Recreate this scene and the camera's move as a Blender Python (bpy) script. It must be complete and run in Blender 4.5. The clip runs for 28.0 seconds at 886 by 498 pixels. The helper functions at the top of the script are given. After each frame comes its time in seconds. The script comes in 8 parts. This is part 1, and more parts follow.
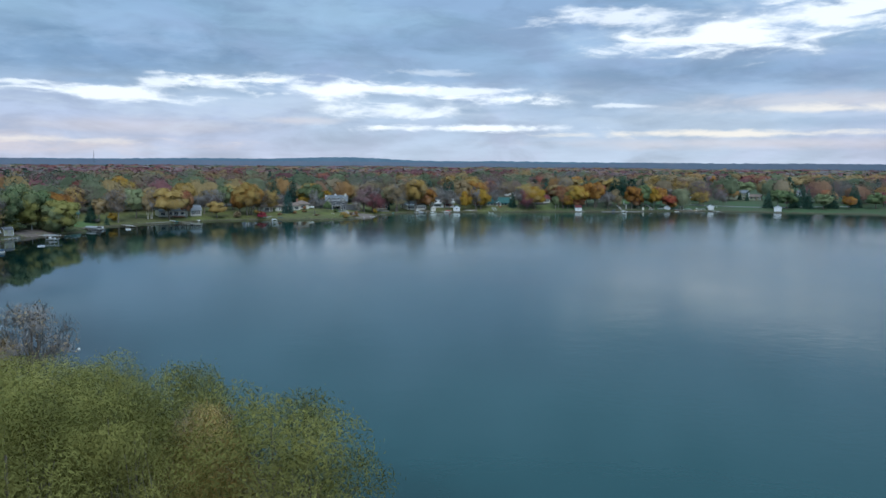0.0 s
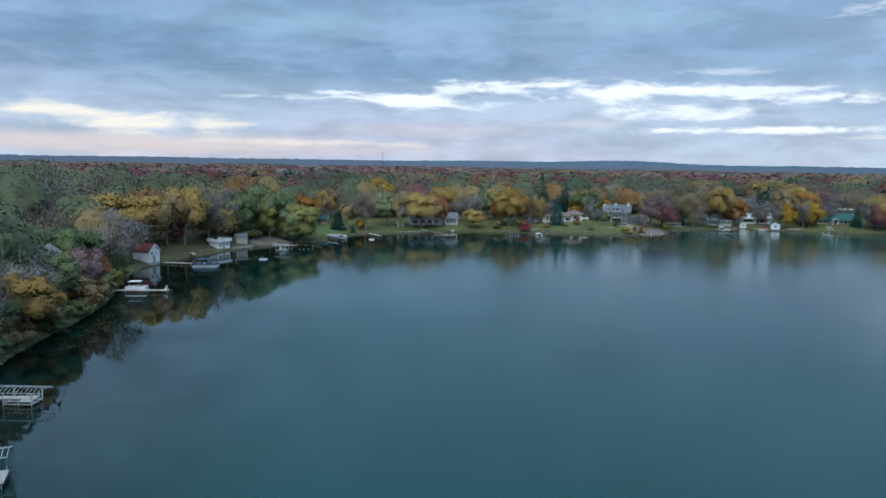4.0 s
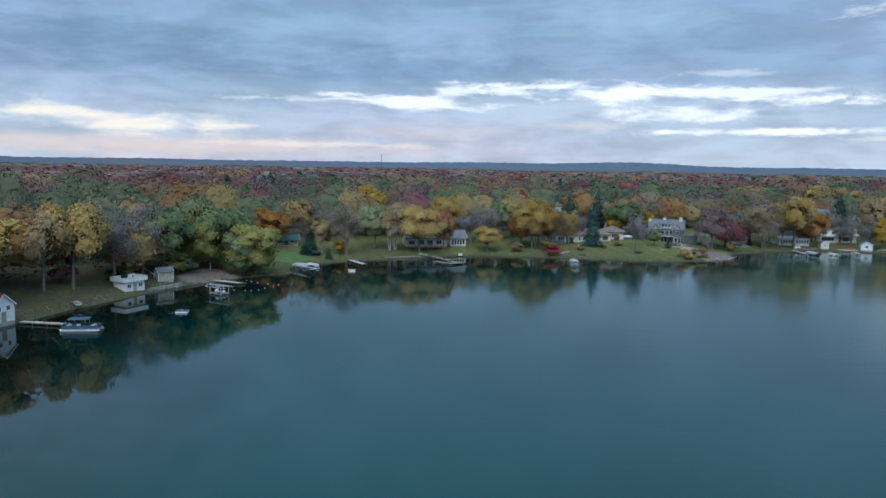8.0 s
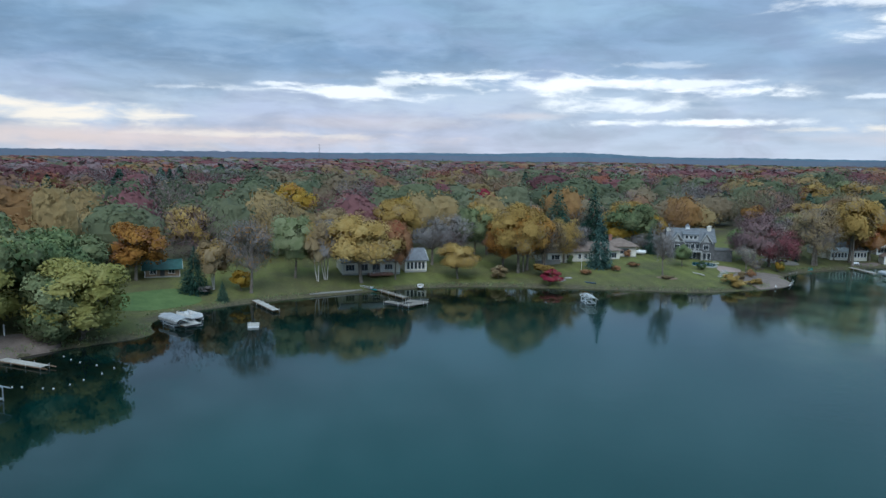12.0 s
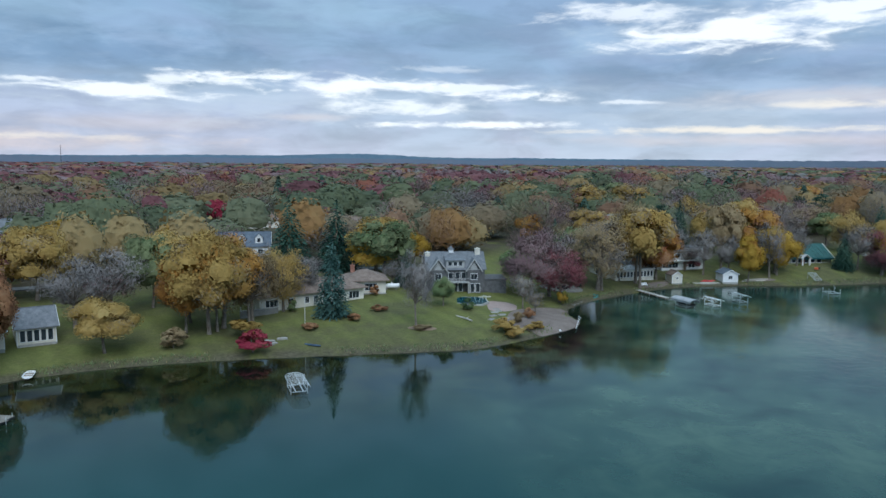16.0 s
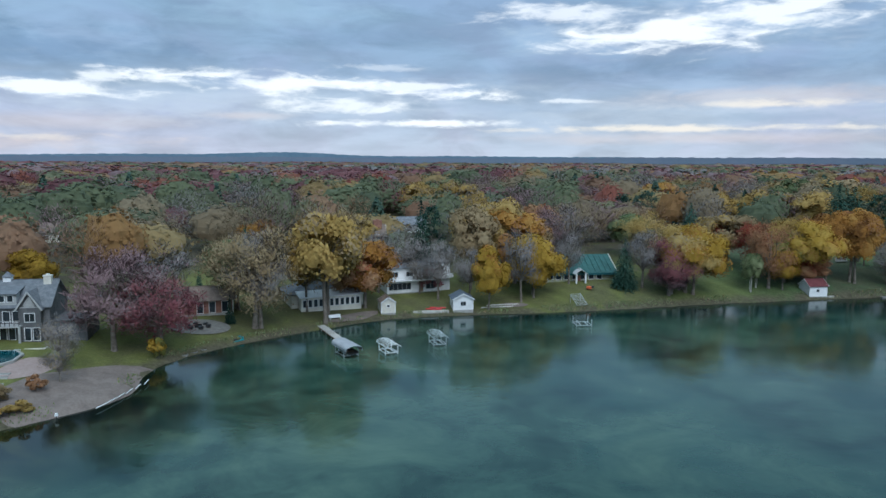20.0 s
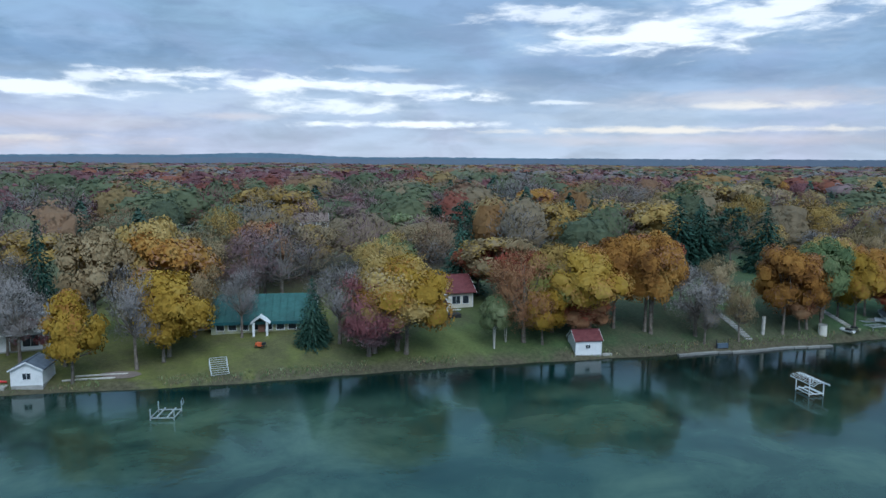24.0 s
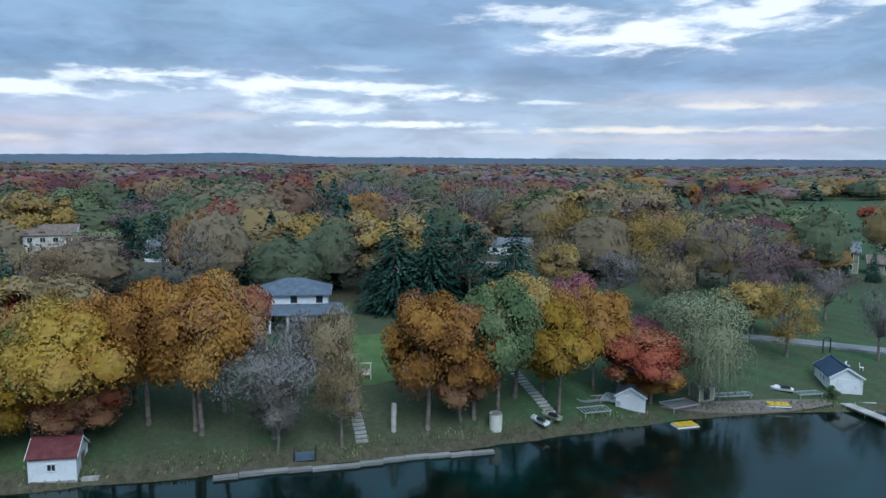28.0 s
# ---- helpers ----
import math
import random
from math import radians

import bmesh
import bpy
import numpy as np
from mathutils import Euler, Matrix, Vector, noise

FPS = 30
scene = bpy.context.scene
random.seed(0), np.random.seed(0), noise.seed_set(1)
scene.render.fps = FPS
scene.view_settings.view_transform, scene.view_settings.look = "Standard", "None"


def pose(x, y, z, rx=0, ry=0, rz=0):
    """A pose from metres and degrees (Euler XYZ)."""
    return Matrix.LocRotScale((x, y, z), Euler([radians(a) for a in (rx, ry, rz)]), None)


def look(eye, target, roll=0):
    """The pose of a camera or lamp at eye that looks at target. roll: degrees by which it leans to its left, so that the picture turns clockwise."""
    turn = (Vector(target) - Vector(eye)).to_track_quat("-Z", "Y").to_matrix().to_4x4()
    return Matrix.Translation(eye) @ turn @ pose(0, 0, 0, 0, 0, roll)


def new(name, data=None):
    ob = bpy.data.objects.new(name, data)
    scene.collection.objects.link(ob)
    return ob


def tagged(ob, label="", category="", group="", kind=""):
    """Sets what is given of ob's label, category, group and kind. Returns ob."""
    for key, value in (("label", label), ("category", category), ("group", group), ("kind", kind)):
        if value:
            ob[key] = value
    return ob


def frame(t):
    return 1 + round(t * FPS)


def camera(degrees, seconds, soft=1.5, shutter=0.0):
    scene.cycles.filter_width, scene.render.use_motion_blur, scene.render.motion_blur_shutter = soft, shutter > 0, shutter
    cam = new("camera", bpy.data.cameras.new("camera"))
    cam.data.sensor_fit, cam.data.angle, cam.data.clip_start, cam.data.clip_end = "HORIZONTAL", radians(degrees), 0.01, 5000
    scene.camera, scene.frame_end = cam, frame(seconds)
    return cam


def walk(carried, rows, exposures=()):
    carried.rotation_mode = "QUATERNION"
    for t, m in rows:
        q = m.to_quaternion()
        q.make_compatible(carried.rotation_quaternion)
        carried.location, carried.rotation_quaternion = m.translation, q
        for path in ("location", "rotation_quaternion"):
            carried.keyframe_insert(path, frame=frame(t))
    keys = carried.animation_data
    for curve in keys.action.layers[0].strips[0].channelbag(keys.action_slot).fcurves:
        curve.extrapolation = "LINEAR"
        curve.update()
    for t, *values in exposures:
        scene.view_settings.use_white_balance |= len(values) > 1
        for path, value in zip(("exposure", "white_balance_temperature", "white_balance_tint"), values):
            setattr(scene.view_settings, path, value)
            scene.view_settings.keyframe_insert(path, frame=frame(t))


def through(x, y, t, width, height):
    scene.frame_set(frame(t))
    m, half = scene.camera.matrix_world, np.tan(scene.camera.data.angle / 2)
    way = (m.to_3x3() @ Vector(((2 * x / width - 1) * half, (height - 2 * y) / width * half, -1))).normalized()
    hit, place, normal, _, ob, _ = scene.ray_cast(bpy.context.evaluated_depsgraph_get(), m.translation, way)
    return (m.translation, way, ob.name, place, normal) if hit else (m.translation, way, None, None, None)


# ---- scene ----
cam = camera(62.2, 28.0, soft=1.5)

# seconds, eye, target, roll
PATH = [
    (0, (-16.282, -18.179, 30.611), (-16.325, -16.193, 30.381), 0.4),
    (0.5, (-16.899, -8.561, 30.712), (-17.059, -6.581, 30.481), 0.4),
    (1, (-17.057, 0.179, 30.181), (-17.336, 2.146, 29.951), 0.5),
    (1.5, (-18.141, 9.575, 30.062), (-18.54, 11.521, 29.831), 0.5),
    (2, (-20.058, 19.532, 29.948), (-20.571, 21.451, 29.717), 0.6),
    (2.5, (-22.229, 29.628, 29.782), (-22.842, 31.517, 29.549), 0.7),
    (3, (-24.948, 38.976, 29.614), (-25.654, 40.833, 29.382), 0.8),
    (3.5, (-27.341, 47.87, 29.812), (-28.09, 49.71, 29.58), 0.9),
    (5.5, (-40.944, 82.796, 30.364), (-41.718, 84.627, 30.14), 0.9),
    (6, (-44.473, 91.252, 30.692), (-45.246, 93.083, 30.468), 0.8),
    (6.5, (-48.255, 99.78, 30.715), (-49.026, 101.612, 30.494), 0.8),
    (7, (-51.753, 108.191, 30.815), (-52.524, 110.023, 30.592), 0.8),
    (7.5, (-56.113, 117.107, 30.798), (-56.88, 118.941, 30.576), 0.9),
    (8, (-60.186, 125.638, 30.977), (-60.953, 127.472, 30.752), 0.9),
    (8.5, (-63.598, 134.024, 31.0), (-64.37, 135.855, 30.773), 0.8),
    (9, (-67.793, 142.82, 30.984), (-68.568, 144.65, 30.755), 0.8),
    (9.5, (-72.04, 151.769, 31.118), (-72.818, 153.596, 30.885), 0.8),
    (10, (-76.211, 160.768, 31.177), (-76.986, 162.596, 30.939), 0.9),
    (10.5, (-80.387, 169.794, 31.31), (-81.156, 171.625, 31.068), 0.9),
    (11, (-84.77, 178.911, 31.424), (-85.519, 180.749, 31.177), 0.8),
    (11.5, (-88.666, 187.596, 31.324), (-89.356, 189.457, 31.076), 0.8),
    (12, (-92.436, 196.301, 31.374), (-93.054, 198.187, 31.126), 0.8),
    (12.5, (-96.035, 205.349, 31.448), (-96.577, 207.258, 31.199), 0.7),
    (14.5, (-101.221, 239.642, 31.413), (-101.517, 241.605, 31.171), 0.5),
    (15, (-98.877, 246.865, 31.684), (-99.097, 248.839, 31.445), 0.5),
    (15.5, (-94.082, 253.055, 31.983), (-94.224, 255.035, 31.741), 0.5),
    (16, (-87.764, 257.219, 32.301), (-87.826, 259.203, 32.062), 0.4),
    (16.5, (-80.346, 261.068, 32.383), (-80.324, 263.053, 32.145), 0.4),
    (17, (-72.346, 269.718, 31.332), (-72.281, 271.703, 31.096), 0.3),
    (17.5, (-64.254, 276.194, 30.772), (-64.185, 278.179, 30.534), 0.3),
    (18, (-56.728, 282.658, 30.616), (-56.651, 284.643, 30.375), 0.3),
    (18.5, (-49.411, 288.35, 30.473), (-49.33, 290.334, 30.233), 0.3),
    (19, (-42.047, 295.197, 30.327), (-41.965, 297.181, 30.086), 0.2),
    (19.5, (-35.217, 302.163, 30.389), (-35.128, 304.146, 30.147), 0.2),
    (20, (-28.417, 308.554, 30.483), (-28.326, 310.537, 30.241), 0.2),
    (20.5, (-21.572, 314.995, 30.543), (-21.479, 316.978, 30.3), 0.2),
    (21, (-14.922, 321.353, 30.812), (-14.824, 323.336, 30.57), 0.3),
    (21.5, (-7.61, 327.296, 30.846), (-7.508, 329.279, 30.607), 0.3),
    (23.5, (24.044, 347.625, 30.922), (24.157, 349.608, 30.685), 0.4),
    (24, (32.1, 352.487, 31.175), (32.218, 354.469, 30.936), 0.3),
    (24.5, (40.2, 357.231, 31.145), (40.32, 359.213, 30.906), 0.4),
    (25, (48.158, 362.262, 31.14), (48.284, 364.244, 30.9), 0.3),
    (25.5, (56.108, 367.29, 31.19), (56.237, 369.271, 30.95), 0.3),
    (26, (64.031, 372.218, 31.252), (64.162, 374.199, 31.011), 0.3),
    (26.5, (71.656, 377.508, 31.224), (71.793, 379.488, 30.983), 0.3),
    (27, (79.148, 382.867, 31.352), (79.289, 384.847, 31.112), 0.3),
    (27.5, (86.857, 388.848, 31.342), (87.0, 390.828, 31.102), 0.3),
    (28, (94.274, 395.112, 31.328), (94.423, 397.092, 31.089), 0.3),
]
walk(cam, [(t, look(eye, target, roll)) for t, eye, target, roll in PATH], [(0, 0.12, 5980, 7), (8, 0.12, 5980, 7), (13, 0.12, 6080, 7), (21, 0.12, 6080, 7), (25, 0.12, 5820, 7), (28, 0.11, 5820, 7)])

# ---------------------------------------------------------------- sky and sun
scene.view_settings.exposure = 0.0


class Net:
    """Short hand for building node trees."""

    def __init__(self, tree):
        self.tree = tree
        tree.nodes.clear()

    def node(self, kind, values=(), **settings):
        n = self.tree.nodes.new(kind)
        for key, value in settings.items():
            setattr(n, key, value)
        for key, value in dict(values).items():
            if isinstance(value, bpy.types.NodeSocket):
                self.tree.links.new(value, n.inputs[key])
            else:
                n.inputs[key].default_value = value
        return n

    def math(self, op, a, b=0.0, c=0.0, clamp=False):
        return self.node("ShaderNodeMath", {0: a, 1: b, 2: c}, operation=op, use_clamp=clamp).outputs[0]

    def ramp(self, fac, stops, mode="LINEAR"):
        n = self.node("ShaderNodeValToRGB", {0: fac})
        n.color_ramp.interpolation = mode
        el = n.color_ramp.elements
        while len(el) < len(stops):
            el.new(0.5)
        for e, (p, c) in zip(el, stops):
            e.position, e.color = p, (*c, 1) if isinstance(c, tuple) else (c, c, c, 1)
        return n.outputs[0]

    def mix(self, fac, a, b, blend="MIX"):
        n = self.node("ShaderNodeMix", {0: fac}, data_type="RGBA", blend_type=blend)
        for i, v in ((6, a), (7, b)):
            if isinstance(v, bpy.types.NodeSocket):
                self.tree.links.new(v, n.inputs[i])
            else:
                n.inputs[i].default_value = (*v, 1)
        return n.outputs[2]

    def noise(self, scale, vector=None, detail=4, rough=0.55, distort=0.0):
        v = {"Scale": scale, "Detail": detail, "Roughness": rough, "Distortion": distort}
        if vector is not None:
            v["Vector"] = vector
        return self.node("ShaderNodeTexNoise", v).outputs[0]

    def smooth(self, x, lo, hi):
        return self.node("ShaderNodeMapRange", {0: x, 1: lo, 2: hi, 3: 0.0, 4: 1.0}, interpolation_type="SMOOTHSTEP").outputs[0]


# bright openings in the cloud: azimuth and elevation (degrees), half width, half height, strength
OPENINGS = [(-30.7, 5.3, 2.6, 0.22, 0.8), (-24.2, 4.8, 5.4, 0.62, 0.95), (-22.0, 5.7, 1.7, 0.6, 0.85), (-16.4, 5.95, 4.6, 0.5, 1.0),
            (-8.6, 5.55, 7.0, 0.75, 1.0), (-0.5, 5.5, 4.4, 0.36, 0.85), (3.1, 4.95, 4.8, 0.45, 1.0), (-5.9, 4.05, 5.0, 0.6, 0.85),
            (0.6, 2.75, 7.4, 0.32, 1.0), (11.6, 4.4, 2.4, 0.2, 0.7), (-1.2, 6.8, 4.0, 0.28, 0.45), (11.8, 10.7, 5.6, 0.75, 0.8),
            (19.6, 9.1, 7.4, 1.25, 1.0), (26.6, 10.2, 5.5, 1.3, 0.95), (36.0, 11.5, 8.0, 1.6, 0.8), (-37.0, 4.85, 4.4, 0.24, 0.5)]
# cream light under the cloud where the sun went down
CREAM_LIGHT = [(-52.0, 3.25, 9.0, 0.55, 0.95), (-44.5, 2.55, 6.0, 0.62, 0.95), (-60.0, 3.3, 12.0, 0.7, 0.9), (26.8, 3.95, 5.6, 0.3, 0.75), (20.0, 2.3, 12.0, 0.26, 0.85), (-32.0, 1.5, 9.0, 0.25, 0.5)]
# warm light low in the cloud
GLOWS = [(-45.0, 1.2, 24.0, 0.95, 0.72), (27.0, 4.4, 12.0, 0.8, 0.45), (21.0, 1.6, 15.0, 0.5, 0.4), (-24.0, 2.6, 9.0, 0.7, 0.3), (-12.0, 3.2, 3.4, 0.35, 0.5)]
# heavier masses of cloud, and thin places that let the blue through
MASSES = [(-27.0, 7.2, 13.0, 1.7, 0.9), (-26.2, 5.55, 4.0, 0.5, 0.8), (-20.5, 5.6, 1.8, 0.55, 0.9), (-15.6, 5.1, 4.0, 0.36, 0.7),
          (19.5, 6.6, 13.0, 1.3, 0.55), (27.0, 3.0, 7.0, 0.5, 0.7), (11.0, 10.15, 2.4, 0.4, 0.8), (22.0, 8.0, 4.0, 0.42, 0.7),
          (-50.5, 2.2, 6.0, 0.5, 0.6), (-46.0, 8.0, 14.0, 2.2, 0.8), (1.0, 4.1, 3.0, 0.22, 0.5), (-4.0, 9.0, 8.0, 1.0, 0.35)]
HALOES = [(-12.0, 4.6, 24.0, 1.9, 0.55), (21.0, 9.6, 13.0, 2.3, 0.5), (-48.0, 3.0, 16.0, 1.3, 0.5), (22.0, 3.2, 14.0, 1.5, 0.45)]
THIN = [(-9.7, 11.0, 9.0, 1.8, 0.5), (9.0, 8.9, 4.0, 1.4, 0.35), (-33.0, 10.2, 9.0, 0.9, 0.3)]

world = bpy.data.worlds.new("evening_sky")
world.use_nodes = True
scene.world = world
n = Net(world.node_tree)
way = n.node("ShaderNodeTexCoord").outputs["Generated"]
part_of = n.node("ShaderNodeSeparateXYZ", {0: way}).outputs
azimuth = n.math("MULTIPLY", n.math("ARCTAN2", part_of[0], part_of[1]), 57.2958)
height = n.math("MULTIPLY", n.math("ARCSINE", part_of[2]), 57.2958)
# the cloud deck seen in perspective
deck = n.math("MAXIMUM", n.math("ADD", part_of[2], 0.13), 0.06)
flat = n.node("ShaderNodeCombineXYZ", {0: n.math("DIVIDE", part_of[0], deck), 1: n.math("DIVIDE", part_of[1], deck)}).outputs[0]
large = n.noise(0.75, flat, 6, 0.55, 0.2)
fine = n.noise(2.6, flat, 5, 0.6, 0.3)
wisp = n.noise(0.55, n.node("ShaderNodeCombineXYZ", {0: n.math("MULTIPLY", azimuth, 0.22), 1: height, 2: 3.0}).outputs[0], 7, 0.62, 0.2)
tuft = n.noise(1.9, n.node("ShaderNodeCombineXYZ", {0: n.math("MULTIPLY", azimuth, 0.45), 1: height, 2: 9.0}).outputs[0], 5, 0.6, 0.5)
ragged = n.math("MULTIPLY_ADD", wisp, 2.3, n.math("MULTIPLY_ADD", tuft, 1.5, -1.9))


frayed = n.math("SUBTRACT", n.noise(1.0, n.node("ShaderNodeCombineXYZ", {0: n.math("MULTIPLY", azimuth, 0.27), 1: n.math("MULTIPLY", height, 1.15), 2: 4.0}).outputs[0], 6, 0.52, 0.5), 0.5)
torn = n.math("SUBTRACT", n.noise(1.6, n.node("ShaderNodeCombineXYZ", {0: n.math("MULTIPLY", azimuth, 0.5), 1: n.math("MULTIPLY", height, 1.5), 2: 14.0}).outputs[0], 5, 0.6, 0.8), 0.5)
bent = n.math("MULTIPLY_ADD", ragged, 0.16, height)


def patches(rows, edge, blur=0.75):
    total = None
    for a, e, w, h, s in rows:
        u = n.math("DIVIDE", n.math("SUBTRACT", azimuth, a), w)
        v = n.math("DIVIDE", n.math("SUBTRACT", bent, e), h)
        r = n.math("SQRT", n.math("ADD", n.math("MULTIPLY", u, u), n.math("MULTIPLY", v, v)))
        inside = n.math("ADD", n.math("SUBTRACT", 1.0, r), n.math("MULTIPLY_ADD", frayed, edge * 4.0, n.math("MULTIPLY", torn, edge * 1.1)))
        m = n.math("MULTIPLY", n.smooth(inside, -0.35, blur), s)
        total = m if total is None else n.math("MAXIMUM", total, m)
    return total


up = n.math("DIVIDE", n.math("MAXIMUM", height, 0.0), 90.0)
cloud = n.ramp(up, [(0.0, (0.50, 0.56, 0.66)), (0.03, (0.43, 0.51, 0.63)), (0.075, (0.29, 0.40, 0.55)),
                    (0.145, (0.24, 0.38, 0.53)), (0.21, (0.31, 0.49, 0.65)), (0.42, (0.36, 0.59, 0.76)), (1.0, (0.78, 0.93, 1.06))])
violet = n.smooth(n.noise(0.9, n.node("ShaderNodeCombineXYZ", {0: n.math("MULTIPLY", azimuth, 0.05), 1: n.math("MULTIPLY", height, 0.12), 2: 5.0}).outputs[0], 4, 0.6, 0.3), 0.42, 0.62)
cloud = n.mix(n.math("MULTIPLY", violet, n.smooth(up, 0.30, 0.16)), cloud, (1.06, 0.98, 1.01), "MULTIPLY")
lumps = n.smooth(n.noise(1.0, n.node("ShaderNodeCombineXYZ", {0: n.math("MULTIPLY", azimuth, 0.15), 1: n.math("MULTIPLY", height, 0.45), 2: 31.0}).outputs[0], 6, 0.55, 0.4), 0.36, 0.64)
streaks = n.smooth(n.math("MULTIPLY_ADD", fine, 0.25, n.math("MULTIPLY", large, 0.75)), 0.36, 0.64)
shade = n.math("MULTIPLY_ADD", n.math("MULTIPLY_ADD", lumps, 0.62, n.math("MULTIPLY", streaks, 0.38)), 0.36, 0.85)
cloud = n.mix(1.0, cloud, n.node("ShaderNodeCombineXYZ", {0: shade, 1: shade, 2: shade}).outputs[0], "MULTIPLY")
cloud = n.mix(patches(THIN, 0.5, 1.0), cloud, (0.42, 0.60, 0.76))
cloud = n.mix(patches(GLOWS, 0.35, 1.0), cloud, (0.84, 0.68, 0.62))
cloud = n.mix(patches(HALOES, 0.6, 1.0), cloud, (0.62, 0.70, 0.80))
cloud = n.mix(patches(MASSES, 0.6, 0.9), cloud, n.mix(1.0, cloud, (0.66, 0.73, 0.79), "MULTIPLY"))
cloud = n.mix(patches(CREAM_LIGHT, 0.7, 1.0), cloud, (1.0, 0.90, 0.78))
cloud = n.mix(n.math("POWER", patches(OPENINGS, 0.80, 0.75), 1.35), cloud, (1.0, 1.02, 1.05))
clear = n.node("ShaderNodeTexSky", sky_type="NISHITA", sun_disc=False, sun_elevation=radians(48), sun_rotation=radians(165)).outputs[0]
sky = n.mix(0.06, cloud, n.mix(1.0, clear, (0.08, 0.08, 0.08), "MULTIPLY"))
n.node("ShaderNodeOutputWorld", {0: n.node("ShaderNodeBackground", {0: sky, 1: 1.0}).outputs[0]})

sun = new("sun", bpy.data.lights.new("sun", "SUN"))
sun.data.energy, sun.data.angle, sun.data.color = 1.75, radians(40), (0.93, 0.96, 1.0)
sun.matrix_world = look((40, -150, 170), (0, 0, 0))

# ---------------------------------------------------------------- materials
MATERIALS = {}


def surface(name, stops, rough=0.7, metal=0.0, scale=1.0, bump=0.0, fine=6.0, per="noise", spread=0.5, coat=0.0):
    """A paint, wood, stone or other surface whose colour wanders between the stops at two scales. per: what else varies it: object or island."""
    if name in MATERIALS:
        return MATERIALS[name]
    mat = bpy.data.materials.new(name)
    mat.use_nodes = True
    q = Net(mat.node_tree)
    at = q.node("ShaderNodeNewGeometry").outputs["Position"]
    a = q.noise(scale, at, 5, 0.6)
    b = q.noise(scale * fine, at, 3, 0.6)
    f = q.math("MULTIPLY_ADD", b, 0.4, q.math("MULTIPLY", a, 0.6))
    f = q.smooth(f, 0.5 - spread * 0.4, 0.5 + spread * 0.4)
    if per == "object":
        f = q.math("MULTIPLY_ADD", q.node("ShaderNodeObjectInfo").outputs["Random"], 0.6, q.math("MULTIPLY", f, 0.4))
    if per == "island":
        f = q.math("MULTIPLY_ADD", q.node("ShaderNodeNewGeometry").outputs["Random Per Island"], 0.6, q.math("MULTIPLY", f, 0.4))
    k = len(stops) - 1
    colour = q.ramp(f, [(i / k, c) for i, c in enumerate(stops)])
    p = q.node("ShaderNodeBsdfPrincipled", {"Base Color": colour, "Metallic": metal, "Coat Weight": coat,
                                           "Roughness": q.math("MULTIPLY_ADD", b, 0.25, rough - 0.12, clamp=True)})
    if bump:
        q.tree.links.new(q.node("ShaderNodeBump", {"Height": f, "Distance": bump, "Strength": 0.7}).outputs[0], p.inputs["Normal"])
    q.node("ShaderNodeOutputMaterial", {0: p.outputs[0]})
    MATERIALS[name] = mat
    return mat


def foliage(name, stops, through=0.35, grove=False):
    """Leaves: each its own shade between the stops, each tree a little its own."""
    if name in MATERIALS:
        return MATERIALS[name]
    mat = bpy.data.materials.new(name)
    mat.use_nodes = True
    q = Net(mat.node_tree)
    geo = q.node("ShaderNodeNewGeometry").outputs
    clump = q.smooth(q.noise(0.3, geo["Position"], 4, 0.65), 0.3, 0.7)
    own = q.node("ShaderNodeAttribute", attribute_name="tone").outputs["Fac"] if grove else q.node("ShaderNodeObjectInfo").outputs["Random"]
    w = (0.08, 0.22, 0.70) if grove else (0.07, 0.52, 0.41)
    f = q.math("ADD", q.math("MULTIPLY", geo["Random Per Island"], w[0]), q.math("ADD", q.math("MULTIPLY", clump, w[1]), q.math("MULTIPLY", own, w[2])))
    k = len(stops) - 1
    stops = [tuple(c * (0.85 if grove else 0.75) for c in stops[0])] + list(stops[1:])
    colour = q.ramp(f, [(0.12 + 0.7 * i / k, c) for i, c in enumerate(stops)])
    leaf = q.node("ShaderNodeBsdfPrincipled", {"Base Color": colour, "Roughness": 0.65, "Specular IOR Level": 0.12}).outputs[0]
    back = q.node("ShaderNodeBsdfTranslucent", {0: colour}).outputs[0]
    q.node("ShaderNodeOutputMaterial", {0: q.node("ShaderNodeMixShader", {0: through, 1: leaf, 2: back}).outputs[0]})
    MATERIALS[name] = mat
    return mat


